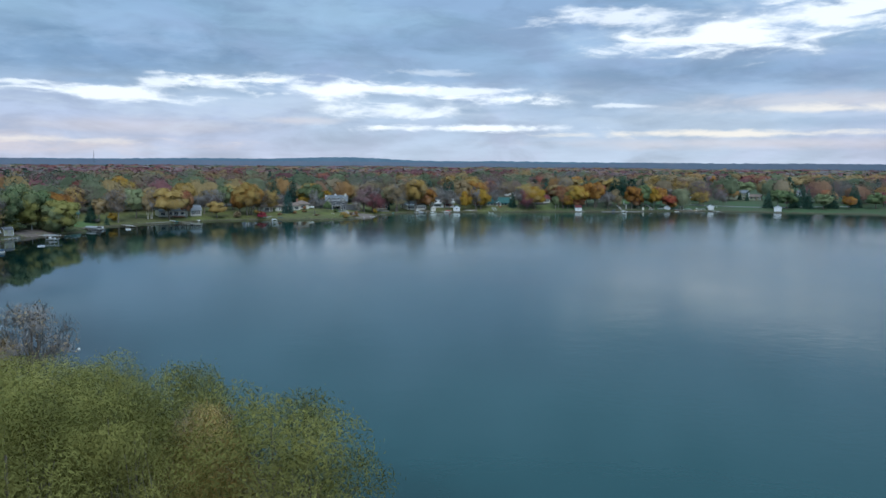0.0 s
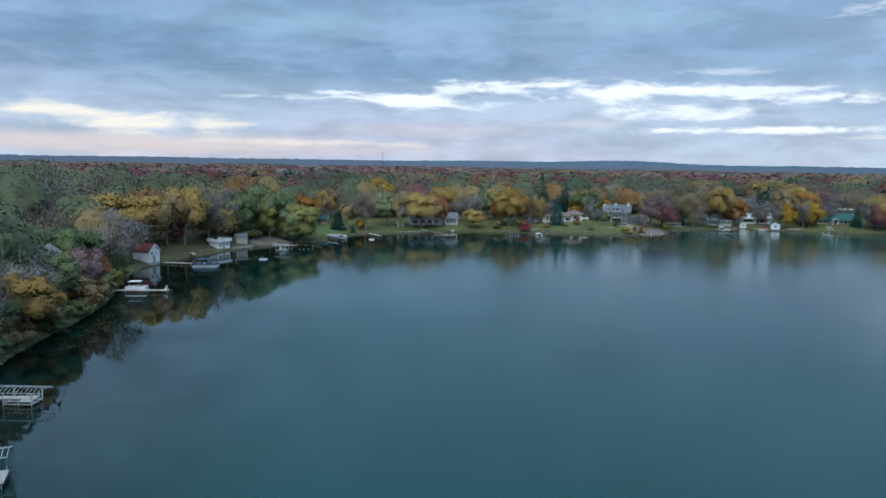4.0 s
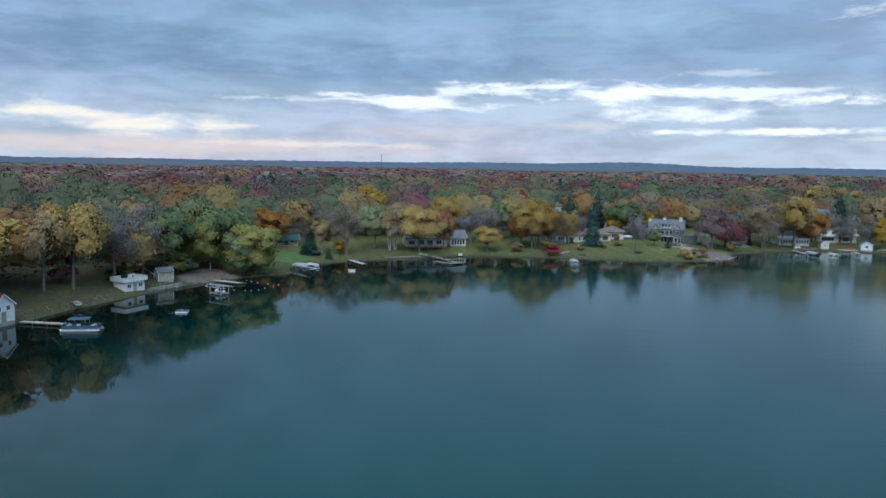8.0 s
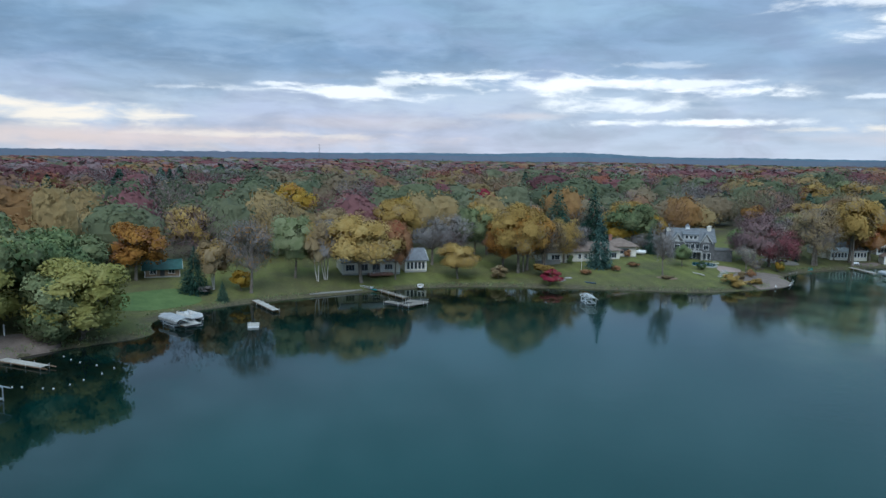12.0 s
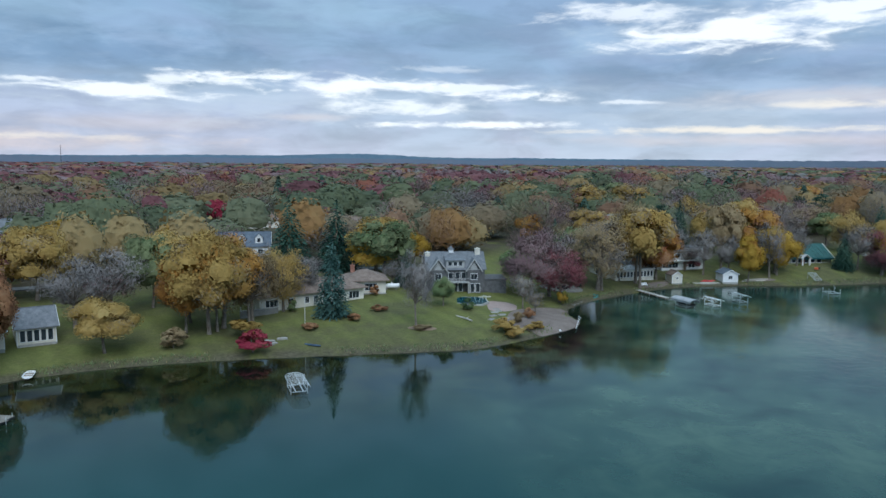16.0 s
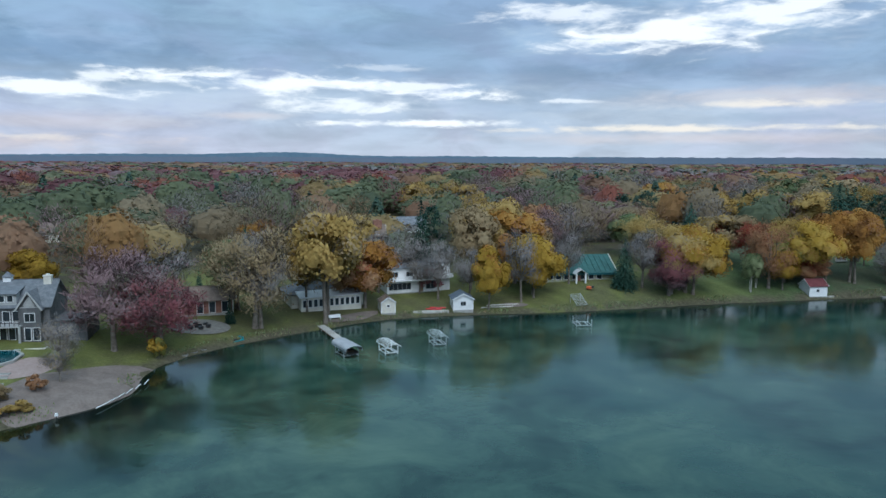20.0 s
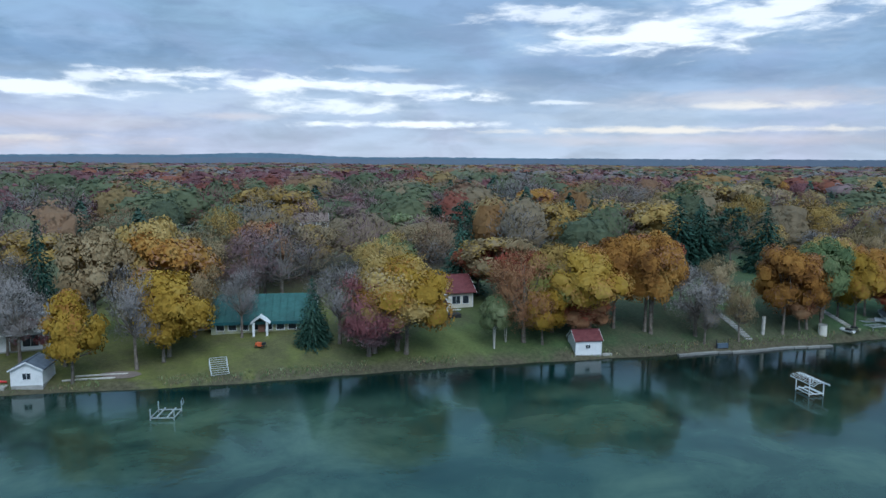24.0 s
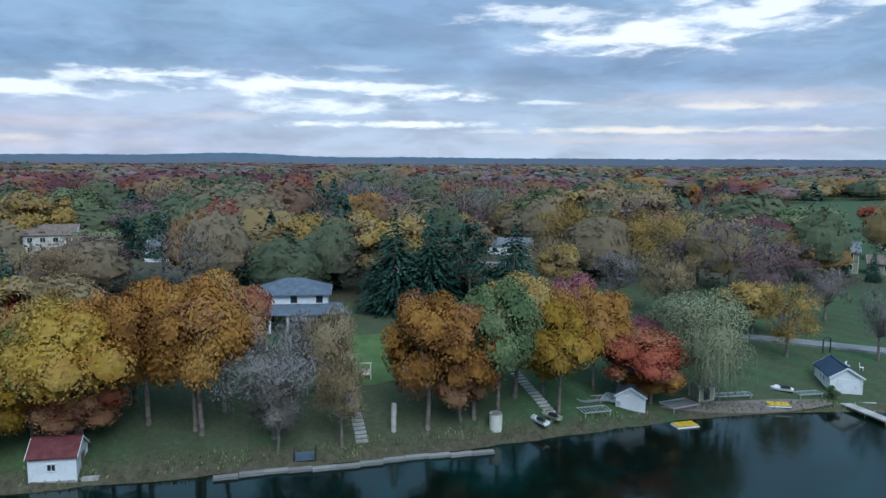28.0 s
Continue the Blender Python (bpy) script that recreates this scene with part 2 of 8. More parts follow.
LEAF_STOPS = {
    # olive and green carry a bluish cast of haze in their colour
    "olive": ("olive_leaves", [(0.115, 0.14, 0.07), (0.17, 0.20, 0.098), (0.23, 0.262, 0.135), (0.30, 0.325, 0.185)], 0.26),
    "green": ("green_leaves", [(0.07, 0.115, 0.055), (0.12, 0.172, 0.078), (0.175, 0.228, 0.10), (0.245, 0.29, 0.135)], 0.26),
    "yellow": ("yellow_leaves", [(0.235, 0.14, 0.02), (0.335, 0.205, 0.03), (0.42, 0.265, 0.043), (0.48, 0.325, 0.075)], 0.26),
    "gold": ("golden_leaves", [(0.26, 0.165, 0.050), (0.36, 0.238, 0.072), (0.435, 0.296, 0.098), (0.49, 0.355, 0.14)], 0.26),
    "orange": ("orange_leaves", [(0.225, 0.098, 0.026), (0.335, 0.158, 0.038), (0.42, 0.215, 0.052), (0.465, 0.28, 0.085)], 0.26),
    "rust": ("rust_leaves", [(0.20, 0.095, 0.055), (0.31, 0.155, 0.08), (0.39, 0.21, 0.11), (0.43, 0.27, 0.15)], 0.26),
    "red": ("red_leaves", [(0.20, 0.04, 0.032), (0.30, 0.065, 0.045), (0.39, 0.105, 0.06), (0.44, 0.165, 0.085)], 0.26),
    "crimson": ("crimson_leaves", [(0.15, 0.010, 0.028), (0.22, 0.016, 0.042), (0.28, 0.03, 0.06), (0.34, 0.06, 0.08)], 0.26),
    "maroon": ("maroon_leaves", [(0.14, 0.048, 0.06), (0.21, 0.072, 0.085), (0.275, 0.10, 0.112), (0.33, 0.145, 0.15)], 0.26),
    "mauve": ("mauve_twigs", [(0.135, 0.085, 0.092), (0.19, 0.120, 0.127), (0.245, 0.157, 0.162), (0.29, 0.20, 0.202)], 0.1),
    "lime": ("yellow_green_leaves", [(0.18, 0.175, 0.05), (0.24, 0.23, 0.065), (0.31, 0.292, 0.09), (0.37, 0.345, 0.125)], 0.35),
    "twig": ("bare_twigs", [(0.13, 0.118, 0.115), (0.18, 0.165, 0.16), (0.235, 0.215, 0.208), (0.29, 0.265, 0.255)], 0.05),
    "tan": ("tan_leaves", [(0.20, 0.142, 0.078), (0.28, 0.205, 0.112), (0.35, 0.262, 0.15), (0.40, 0.315, 0.19)], 0.26),
    "willow": ("willow_leaves", [(0.15, 0.165, 0.095), (0.22, 0.235, 0.135), (0.29, 0.305, 0.185), (0.36, 0.37, 0.235)], 0.26),
    "needle": ("conifer_needles", [(0.014, 0.042, 0.032), (0.026, 0.066, 0.048), (0.042, 0.092, 0.066), (0.062, 0.12, 0.085)], 0.1),
    "spruce": ("blue_spruce_needles", [(0.035, 0.08, 0.072), (0.06, 0.12, 0.105), (0.085, 0.155, 0.14), (0.12, 0.20, 0.175)], 0.1),
}


def muted(stops, k, grey=(0.185, 0.165, 0.155)):
    """The same colours nearer to one another and to a grey of half-bare woods, with distance haze painted in."""
    mean = [sum(c) / len(stops) for c in zip(*stops)]
    return [tuple((m + (c - m) * 0.6) * (1 - k) + g * k for c, m, g in zip(stop, mean, grey)) for stop in stops]


LEAF = {k: foliage(n_, st, th) for k, (n_, st, th) in LEAF_STOPS.items()}
WOODS_MUTE = {"needle": (0.1, 1.0), "spruce": (0.1, 1.0), "maroon": (0.15, 0.8), "red": (0.25, 0.8), "green": (0.30, 0.72), "olive": (0.25, 0.72), "gold": (0.30, 0.88), "tan": (0.25, 0.8), "twig": (0.2, 0.85), "mauve": (0.1, 0.9)}
WOODS_LEAF = {}
for k, (n_, st, th) in LEAF_STOPS.items():
    mute, dim = WOODS_MUTE.get(k, (0.25, 0.85))
    WOODS_LEAF[k] = foliage("woods_" + n_, [tuple(c * dim for c in stop) for stop in muted(st, mute)], th, True)
BARK = surface("bark", [(0.09, 0.07, 0.055), (0.17, 0.14, 0.115), (0.26, 0.225, 0.19)], 0.9, scale=1.5, bump=0.05)
PALE_BARK = surface("pale_bark", [(0.34, 0.31, 0.28), (0.48, 0.45, 0.41), (0.60, 0.57, 0.53)], 0.85, scale=1.5, bump=0.04)
GRASS = None


def lawn_material():
    mat = bpy.data.materials.new("lawn_and_leaf_litter")
    mat.use_nodes = True
    q = Net(mat.node_tree)
    at = q.node("ShaderNodeNewGeometry").outputs["Position"]
    big, mid, small = q.noise(0.03, at, 5, 0.6), q.noise(0.16, at, 5, 0.65), q.noise(1.6, at, 4, 0.7)
    grain = q.noise(9.0, at, 2, 0.7)
    # eastern lawn green, with haze and tree shade painted in as a darker, bluer tone
    green = q.ramp(q.math("MULTIPLY_ADD", grain, 0.5, q.math("MULTIPLY", small, 0.5)), [(0.3, (0.03, 0.066, 0.028)), (0.5, (0.054, 0.097, 0.042)), (0.7, (0.09, 0.13, 0.06))])
    dry = q.ramp(q.math("MULTIPLY_ADD", grain, 0.5, q.math("MULTIPLY", small, 0.5)), [(0.3, (0.080, 0.090, 0.026)), (0.5, (0.126, 0.136, 0.040)), (0.7, (0.18, 0.182, 0.062))])
    green = q.mix(q.smooth(q.math("MULTIPLY_ADD", big, 60.0, q.node("ShaderNodeSeparateXYZ", {0: at}).outputs[0]), 95.0, 45.0), green, dry)
    xyz = q.node("ShaderNodeSeparateXYZ", {0: at}).outputs
    swath = q.math("SINE", q.math("MULTIPLY", q.math("ADD", q.math("MULTIPLY", xyz[0], 0.82), q.math("MULTIPLY_ADD", xyz[1], 0.57, q.math("MULTIPLY", mid, 2.0))), 1.5))
    stripe = q.math("MULTIPLY_ADD", swath, 0.09, 1.0)
    green = q.mix(1.0, green, q.node("ShaderNodeCombineXYZ", {0: stripe, 1: stripe, 2: stripe}).outputs[0], "MULTIPLY")
    litter = q.ramp(q.math("MULTIPLY_ADD", grain, 0.6, q.math("MULTIPLY", small, 0.4)), [(0.3, (0.040, 0.036, 0.024)), (0.5, (0.074, 0.064, 0.043)), (0.7, (0.145, 0.115, 0.07))])
    leaves = q.smooth(q.math("MULTIPLY_ADD", mid, 0.5, q.math("MULTIPLY", big, 0.5)), 0.42, 0.6)
    wild = q.node("ShaderNodeAttribute", attribute_name="wild").outputs["Fac"]
    colour = q.mix(q.math("MAXIMUM", q.math("MULTIPLY", leaves, 0.55), q.math("MULTIPLY", wild, q.smooth(mid, 0.25, 0.5))), green, litter)
    edge = q.node("ShaderNodeAttribute", attribute_name="edge").outputs["Fac"]
    mud = q.ramp(small, [(0.3, (0.045, 0.04, 0.025)), (0.7, (0.13, 0.115, 0.075))])
    colour = q.mix(q.math("MULTIPLY", edge, q.smooth(mid, 0.3, 0.5)), colour, mud)
    p = q.node("ShaderNodeBsdfPrincipled", {"Base Color": colour, "Roughness": 0.9, "Specular IOR Level": 0.2,
               "Normal": q.node("ShaderNodeBump", {"Height": small, "Distance": 0.15, "Strength": 0.6}).outputs[0]})
    q.node("ShaderNodeOutputMaterial", {0: p.outputs[0]})
    return mat


def water_material():
    mat = bpy.data.materials.new("lake_water")
    mat.use_nodes = True
    q = Net(mat.node_tree)
    at = q.node("ShaderNodeNewGeometry").outputs["Position"]
    shallow = q.node("ShaderNodeAttribute", attribute_name="shallow").outputs["Fac"]
    patch = q.noise(0.035, at, 5, 0.6, 0.8)
    weed = q.noise(0.11, at, 6, 0.65, 0.6)
    tone = q.ramp(q.noise(0.012, at, 3, 0.5), [(0.35, (0.001, 0.025, 0.024)), (0.65, (0.001, 0.039, 0.036))])
    # brighter southern lake: glare of the sky painted into the base colour
    tone = q.mix(q.math("MULTIPLY", q.node("ShaderNodeAttribute", attribute_name="sky_glare").outputs["Fac"], 0.55), tone, (0.024, 0.072, 0.078))
    bed = q.ramp(q.math("MULTIPLY_ADD", weed, 0.5, q.math("MULTIPLY", q.noise(0.045, at, 5, 0.55, 0.6), 0.5)), [(0.36, (0.006, 0.018, 0.014)), (0.49, (0.038, 0.076, 0.054)), (0.63, (0.082, 0.134, 0.090))])
    colour = q.mix(q.math("MULTIPLY", shallow, q.math("MULTIPLY_ADD", q.smooth(patch, 0.36, 0.56), 0.5, 0.5)), tone, bed)
    # near-black along the shore: darkness of mirrored trees painted in with the dark bed
    verge_shade = q.node("ShaderNodeAttribute", attribute_name="verge_shade").outputs["Fac"]
    colour = q.mix(q.math("MULTIPLY", verge_shade, q.math("MULTIPLY_ADD", q.smooth(weed, 0.66, 0.46), 0.4, 0.6)), colour, q.mix(q.math("MULTIPLY", q.node("ShaderNodeAttribute", attribute_name="weed_mirror").outputs["Fac"], q.smooth(weed, 0.40, 0.58)), (0.003, 0.007, 0.005), (0.030, 0.030, 0.007)))
    lee = q.node("ShaderNodeAttribute", attribute_name="lee").outputs["Fac"]
    calm = q.smooth(q.noise(0.018, at, 4, 0.6), 0.35, 0.65)
    ripple = q.node("ShaderNodeTexNoise", {"Vector": at, "Scale": 0.9, "Detail": 3.0, "Roughness": 0.5}).outputs[0]
    swell = q.noise(0.22, at, 2, 0.5)
    h = q.math("MULTIPLY_ADD", swell, 0.6, q.math("MULTIPLY", ripple, q.math("MULTIPLY_ADD", calm, 0.5, 0.3)))
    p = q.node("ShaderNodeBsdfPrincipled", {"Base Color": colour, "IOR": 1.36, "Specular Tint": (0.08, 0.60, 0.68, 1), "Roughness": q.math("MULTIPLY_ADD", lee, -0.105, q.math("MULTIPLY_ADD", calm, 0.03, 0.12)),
               "Normal": q.node("ShaderNodeBump", {"Height": h, "Distance": q.math("MULTIPLY_ADD", lee, -0.165, 0.20), "Strength": 0.2}).outputs[0]})
    q.node("ShaderNodeOutputMaterial", {0: p.outputs[0]})
    return mat


WHITE = surface("white_paint", [(0.66, 0.66, 0.66), (0.76, 0.76, 0.76), (0.82, 0.82, 0.82)], 0.55, scale=0.8)
CREAM = surface("cream_siding", [(0.56, 0.52, 0.45), (0.66, 0.62, 0.54), (0.72, 0.69, 0.61)], 0.6, scale=0.7)
ALUMINIUM = surface("weathered_aluminium", [(0.52, 0.54, 0.56), (0.64, 0.66, 0.68), (0.74, 0.75, 0.77)], 0.4, 0.6, scale=2.0)
DECK = surface("weathered_deck_boards", [(0.30, 0.28, 0.25), (0.42, 0.40, 0.37), (0.55, 0.53, 0.49)], 0.8, scale=1.2, per="object")
WOOD = surface("brown_timber", [(0.12, 0.08, 0.05), (0.22, 0.15, 0.10), (0.31, 0.23, 0.16)], 0.8, scale=1.5)
DARK = surface("dark_metal", [(0.025, 0.027, 0.03), (0.05, 0.052, 0.055)], 0.5, 0.3, scale=3)
GLASS = surface("window_glass", [(0.015, 0.02, 0.025), (0.04, 0.05, 0.06)], 0.12, 0.0, scale=0.5)
MAROON_ROOF = surface("maroon_roof", [(0.085, 0.018, 0.022), (0.13, 0.028, 0.032), (0.17, 0.05, 0.05)], 0.75, scale=1.2, bump=0.01)
BROWN_ROOF = surface("brown_shingles", [(0.12, 0.085, 0.07), (0.19, 0.14, 0.115), (0.26, 0.20, 0.165)], 0.9, scale=1.2, bump=0.02)
GREY_ROOF = surface("grey_shingles", [(0.10, 0.11, 0.12), (0.16, 0.17, 0.19), (0.23, 0.24, 0.26)], 0.9, scale=1.2, bump=0.02)
BLUE_ROOF = surface("blue_grey_shingles", [(0.06, 0.08, 0.11), (0.10, 0.125, 0.16), (0.14, 0.17, 0.21)], 0.85, scale=1.2, bump=0.02)
NAVY_ROOF = surface("navy_roof_sheet", [(0.012, 0.03, 0.06), (0.02, 0.045, 0.085), (0.03, 0.06, 0.11)], 0.7, scale=1.2)
PALE_GREY = surface("pale_grey_render", [(0.30, 0.30, 0.30), (0.38, 0.38, 0.375), (0.45, 0.45, 0.44)], 0.75, scale=0.8)
GREEN_ROOF = surface("green_metal_roof", [(0.012, 0.058, 0.054), (0.022, 0.095, 0.086), (0.038, 0.13, 0.12)], 0.55, 0.1, scale=0.8)
BRICK = surface("red_brick", [(0.19, 0.085, 0.06), (0.28, 0.13, 0.095), (0.36, 0.19, 0.14)], 0.85, scale=2.0, bump=0.02)
STONE = surface("grey_stone", [(0.17, 0.165, 0.155), (0.25, 0.24, 0.225), (0.34, 0.33, 0.305)], 0.85, scale=1.5, bump=0.03, per="object")
GREY_WALL = surface("grey_siding", [(0.24, 0.25, 0.27), (0.32, 0.33, 0.17), (0.39, 0.40, 0.42)], 0.7, scale=0.9)
SAND = surface("beach_sand", [(0.125, 0.098, 0.085), (0.175, 0.138, 0.12), (0.22, 0.178, 0.155)], 0.95, scale=0.5, bump=0.04)
CONCRETE = surface("concrete", [(0.26, 0.25, 0.235), (0.35, 0.34, 0.32), (0.44, 0.43, 0.41)], 0.85, scale=1.0, bump=0.01)
ASPHALT = surface("old_asphalt", [(0.16, 0.16, 0.165), (0.22, 0.22, 0.225), (0.28, 0.28, 0.28)], 0.9, scale=0.6)
CANVAS = surface("pale_canvas", [(0.27, 0.28, 0.30), (0.35, 0.36, 0.38), (0.43, 0.44, 0.46)], 0.75, scale=0.8)

# ---------------------------------------------------------------- the lie of the land
# water's edge, from the wooded point in the south-west, round the bay, to the east
SHORE = [(-4, 0), (-16, 28), (-25, 45), (-45, 56), (-63, 63), (-101, 96), (-130, 126), (-150, 166),
         (-178, 198), (-187, 214), (-190, 240), (-191, 264), (-189, 280), (-183, 291), (-178, 299), (-186, 306),
         (-187, 315), (-180, 328), (-170, 341), (-152, 361), (-139, 368), (-122, 373), (-98, 378), (-85, 381),
         (-76, 389), (-64, 401), (-67, 413), (-61, 425), (-46, 438), (-31, 449), (6, 453), (34, 460),
         (65, 465), (95, 470), (121, 477), (136, 481), (160, 481), (209, 469), (258, 458)]
FAR_SHORE = [(420, 380), (600, 150), (560, -260), (260, -420), (60, -200)]


def rounded(points, times=2):
    """Cuts the corners of a closed line of points."""
    p = np.array(points, float)
    for _ in range(times):
        q = np.roll(p, -1, axis=0)
        p = np.stack([0.78 * p + 0.22 * q, 0.22 * p + 0.78 * q], axis=1).reshape(-1, 2)
    return p


LAKE = rounded(SHORE + FAR_SHORE)


def inland(x, y):
    """Distance from the water's edge, in metres; below zero in the lake."""
    x, y = np.atleast_1d(np.asarray(x, float)), np.atleast_1d(np.asarray(y, float))
    best, inside = np.full(x.shape, 1e9), np.zeros(x.shape, bool)
    for a, b in zip(LAKE, np.roll(LAKE, -1, axis=0)):
        e = b - a
        u = np.clip(((x - a[0]) * e[0] + (y - a[1]) * e[1]) / (e @ e), 0, 1)
        best = np.minimum(best, np.hypot(x - a[0] - u * e[0], y - a[1] - u * e[1]))
        cross = ((a[1] > y) != (b[1] > y)) & (x < (b[0] - a[0]) * (y - a[1]) / (b[1] - a[1] + 1e-12) + a[0])
        inside ^= cross
    return np.where(inside, -best, best)


def land(x, y, d=None):
    """Height of the ground."""
    x, y = np.atleast_1d(np.asarray(x, float)), np.atleast_1d(np.asarray(y, float))
    d = inland(x, y) if d is None else d
    at = [-200, -100, -60, -20, 20, 60, 110, 140, 260]
    rise = np.interp(x, at, [5, 4.5, 4.5, 3.5, 5.6, 6.2, 6.5, 4, 4])
    run = np.interp(x, at, [35, 30, 24, 24, 17, 15, 13, 30, 40])
    west = np.clip((300 - y) / 20, 0, 1)
    rise, run = rise + (8 - rise) * west, run + (26 - run) * west
    up = 0.4 * np.clip(d / 0.9, 0, 1) + rise * (1 - np.exp(-np.maximum(d, 0) / run))
    far = np.clip((d - 60) / 500, 0, 1)
    up = up + far * (2.0 * np.sin(x / 130 + 1) * np.cos(y / 170) + 1.5)
    return np.where(d > 0, up, np.maximum(-3.5, 0.3 * d))


def ground_at(x, y):
    return float(land(x, y)[0])


# ---------------------------------------------------------------- helpers for meshes
def unit(v):
    return v / np.maximum(np.linalg.norm(v, axis=-1, keepdims=True), 1e-9)


def mesh_of(name, verts, faces, materials, index=None, smooth=False):
    me = bpy.data.meshes.new(name)
    me.from_pydata([tuple(v) for v in verts], [], [tuple(f) for f in faces])
    for m in materials if isinstance(materials, (list, tuple)) else [materials]:
        me.materials.append(m)
    if index is not None:
        me.polygons.foreach_set("material_index", np.asarray(index, np.int32))
    if smooth:
        me.polygons.foreach_set("use_smooth", np.ones(len(me.polygons), bool))
    me.update()
    return me


def crown_normals(quads, centre, own=0.5):
    """Turns the faces outward from the crown's centre; gives for each the soft normal of the crown there, between its own and the crown's."""
    mid = quads.mean(axis=1)
    out = unit(mid - np.asarray(centre, float) + np.array([0, 0, 0.5]))
    face = unit(np.cross(quads[:, 2] - quads[:, 0], quads[:, 3] - quads[:, 1]))
    inward = (face * out).sum(axis=1) < 0
    quads = np.where(inward[:, None, None], quads[:, ::-1], quads)
    face = np.where(inward[:, None], -face, face)
    return quads, unit(face * own + out * (1 - own) + np.array([0, 0, 0.12]))


def quad_mesh(name, corners, materials, index=None, normals=None):
    """A mesh of loose four-cornered faces. corners: (n, 4, 3)."""
    k = len(corners)
    me = bpy.data.meshes.new(name)
    me.vertices.add(4 * k)
    me.vertices.foreach_set("co", np.ascontiguousarray(corners, np.float32).ravel())
    me.loops.add(4 * k)
    me.loops.foreach_set("vertex_index", np.arange(4 * k, dtype=np.int32))
    me.polygons.add(k)
    me.polygons.foreach_set("loop_start", np.arange(0, 4 * k, 4, dtype=np.int32))
    for m in materials:
        me.materials.append(m)
    if index is not None:
        me.polygons.foreach_set("material_index", np.asarray(index, np.int32))
    me.update(calc_edges=True)
    if normals is not None:
        me.attributes.new("custom_normal", "FLOAT_VECTOR", "POINT").data.foreach_set("vector", np.repeat(normals, 4, axis=0).astype(np.float32).ravel())
    return me


# ---------------------------------------------------------------- ground and lake
def axis(lo, hi, step, reach):
    inner = np.arange(lo, hi + step, step)
    grow, s = [], step
    at = 0.0
    while at < reach:
        s *= 1.16
        at += s
        grow.append(at)
    grow = np.array(grow)
    return np.concatenate([(lo - grow)[::-1], inner, inner[-1] + grow])


gx, gy = axis(-235, 275, 2.0, 4200), axis(15, 540, 2.0, 4200)
GX, GY = np.meshgrid(gx, gy, indexing="ij")
GD = inland(GX.ravel(), GY.ravel())
GZ = land(GX.ravel(), GY.ravel(), GD)
nx, ny = GX.shape
cell = (np.arange(nx - 1)[:, None] * ny + np.arange(ny - 1)[None, :]).ravel()
GRASS = lawn_material()
me = mesh_of("ground", np.stack([GX.ravel(), GY.ravel(), GZ], axis=1).tolist(), np.stack([cell, cell + ny, cell + ny + 1, cell + 1], axis=1).tolist(), GRASS, smooth=True)
wild = np.clip((GD - np.interp(GX.ravel(), [-190, -60, 0, 60, 130], [30, 45, 28, 20, 60])) / 25, 0, 1)
wild = np.maximum(wild, np.clip((300 - GY.ravel()) / 20, 0, 1) * 0.9)
# sea wall bank: shade under its trees painted in as extra dark litter
wild = np.maximum(wild, np.clip((GX.ravel() - 60) / 10, 0, 1) * np.clip((112 - GX.ravel()) / 10, 0, 1) * 0.6)
wild = wild * (1 - np.clip((GX.ravel() - 190) / 30, 0, 1) * np.clip((GY.ravel() - 540) / 30, 0, 1))
me.attributes.new("wild", "FLOAT", "POINT").data.foreach_set("value", wild.astype(np.float32))
me.attributes.new("edge", "FLOAT", "POINT").data.foreach_set("value", np.clip(1.6 - GD / 1.6, 0, 1).astype(np.float32))
tagged(new("ground", me), "grassy lake shore with mown lawns and fallen leaves", "ground", kind="structure")

wx, wy = np.concatenate([np.arange(-210, 300, 5.0), [420, 700]]), np.concatenate([[-500, -300, -100], np.arange(0, 500, 5.0)])
WX, WY = np.meshgrid(wx, wy, indexing="ij")
wd = inland(WX.ravel(), WY.ravel())
a, b = WX.shape
cell = (np.arange(a - 1)[:, None] * b + np.arange(b - 1)[None, :]).ravel()
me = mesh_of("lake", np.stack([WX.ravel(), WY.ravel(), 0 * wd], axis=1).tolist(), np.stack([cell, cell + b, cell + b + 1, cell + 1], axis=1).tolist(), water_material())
reach = np.interp(WX.ravel(), [-200, -140, -90, -60, 60, 110, 150], [6, 8, 26, 140, 150, 70, 20])
reach_in = np.interp(WX.ravel(), [-50, 0, 90, 115, 140], [1, 7, 14, 34, 34])
me.attributes.new("shallow", "FLOAT", "POINT").data.foreach_set("value", (np.clip(1.15 + wd / reach, 0, 1) * np.clip((-wd / reach_in - 0.6) / 0.8, 0, 1) * np.interp(WX.ravel(), [-140, -80], [0.4, 1]) * np.clip((WY.ravel() - 300) / 40, 0, 1)).astype(np.float32))
# strength of the painted shore darkness, reaching furthest out in the west and east
verge_shade = np.clip(1.3 + wd / np.interp(WX.ravel(), [-150, -70, -50, 0, 60, 85, 115, 150], [44, 24, 9, 10, 14, 34, 70, 70]), 0, 1) * np.interp(WX.ravel(), [-70, -40, 30, 80], [1.0, 0.5, 0.8, 1.0])
me.attributes.new("verge_shade", "FLOAT", "POINT").data.foreach_set("value", verge_shade.astype(np.float32))
# olive of mirrored bay trees painted in together with weed on the bed
me.attributes.new("weed_mirror", "FLOAT", "POINT").data.foreach_set("value", (np.clip((WY.ravel() - 320) / 30, 0, 1) * np.clip((-45 - WX.ravel()) / 30, 0, 1)).astype(np.float32))
# painted glare fades out northward
me.attributes.new("sky_glare", "FLOAT", "POINT").data.foreach_set("value", np.clip((230 - WY.ravel()) / 200, 0, 1).astype(np.float32))
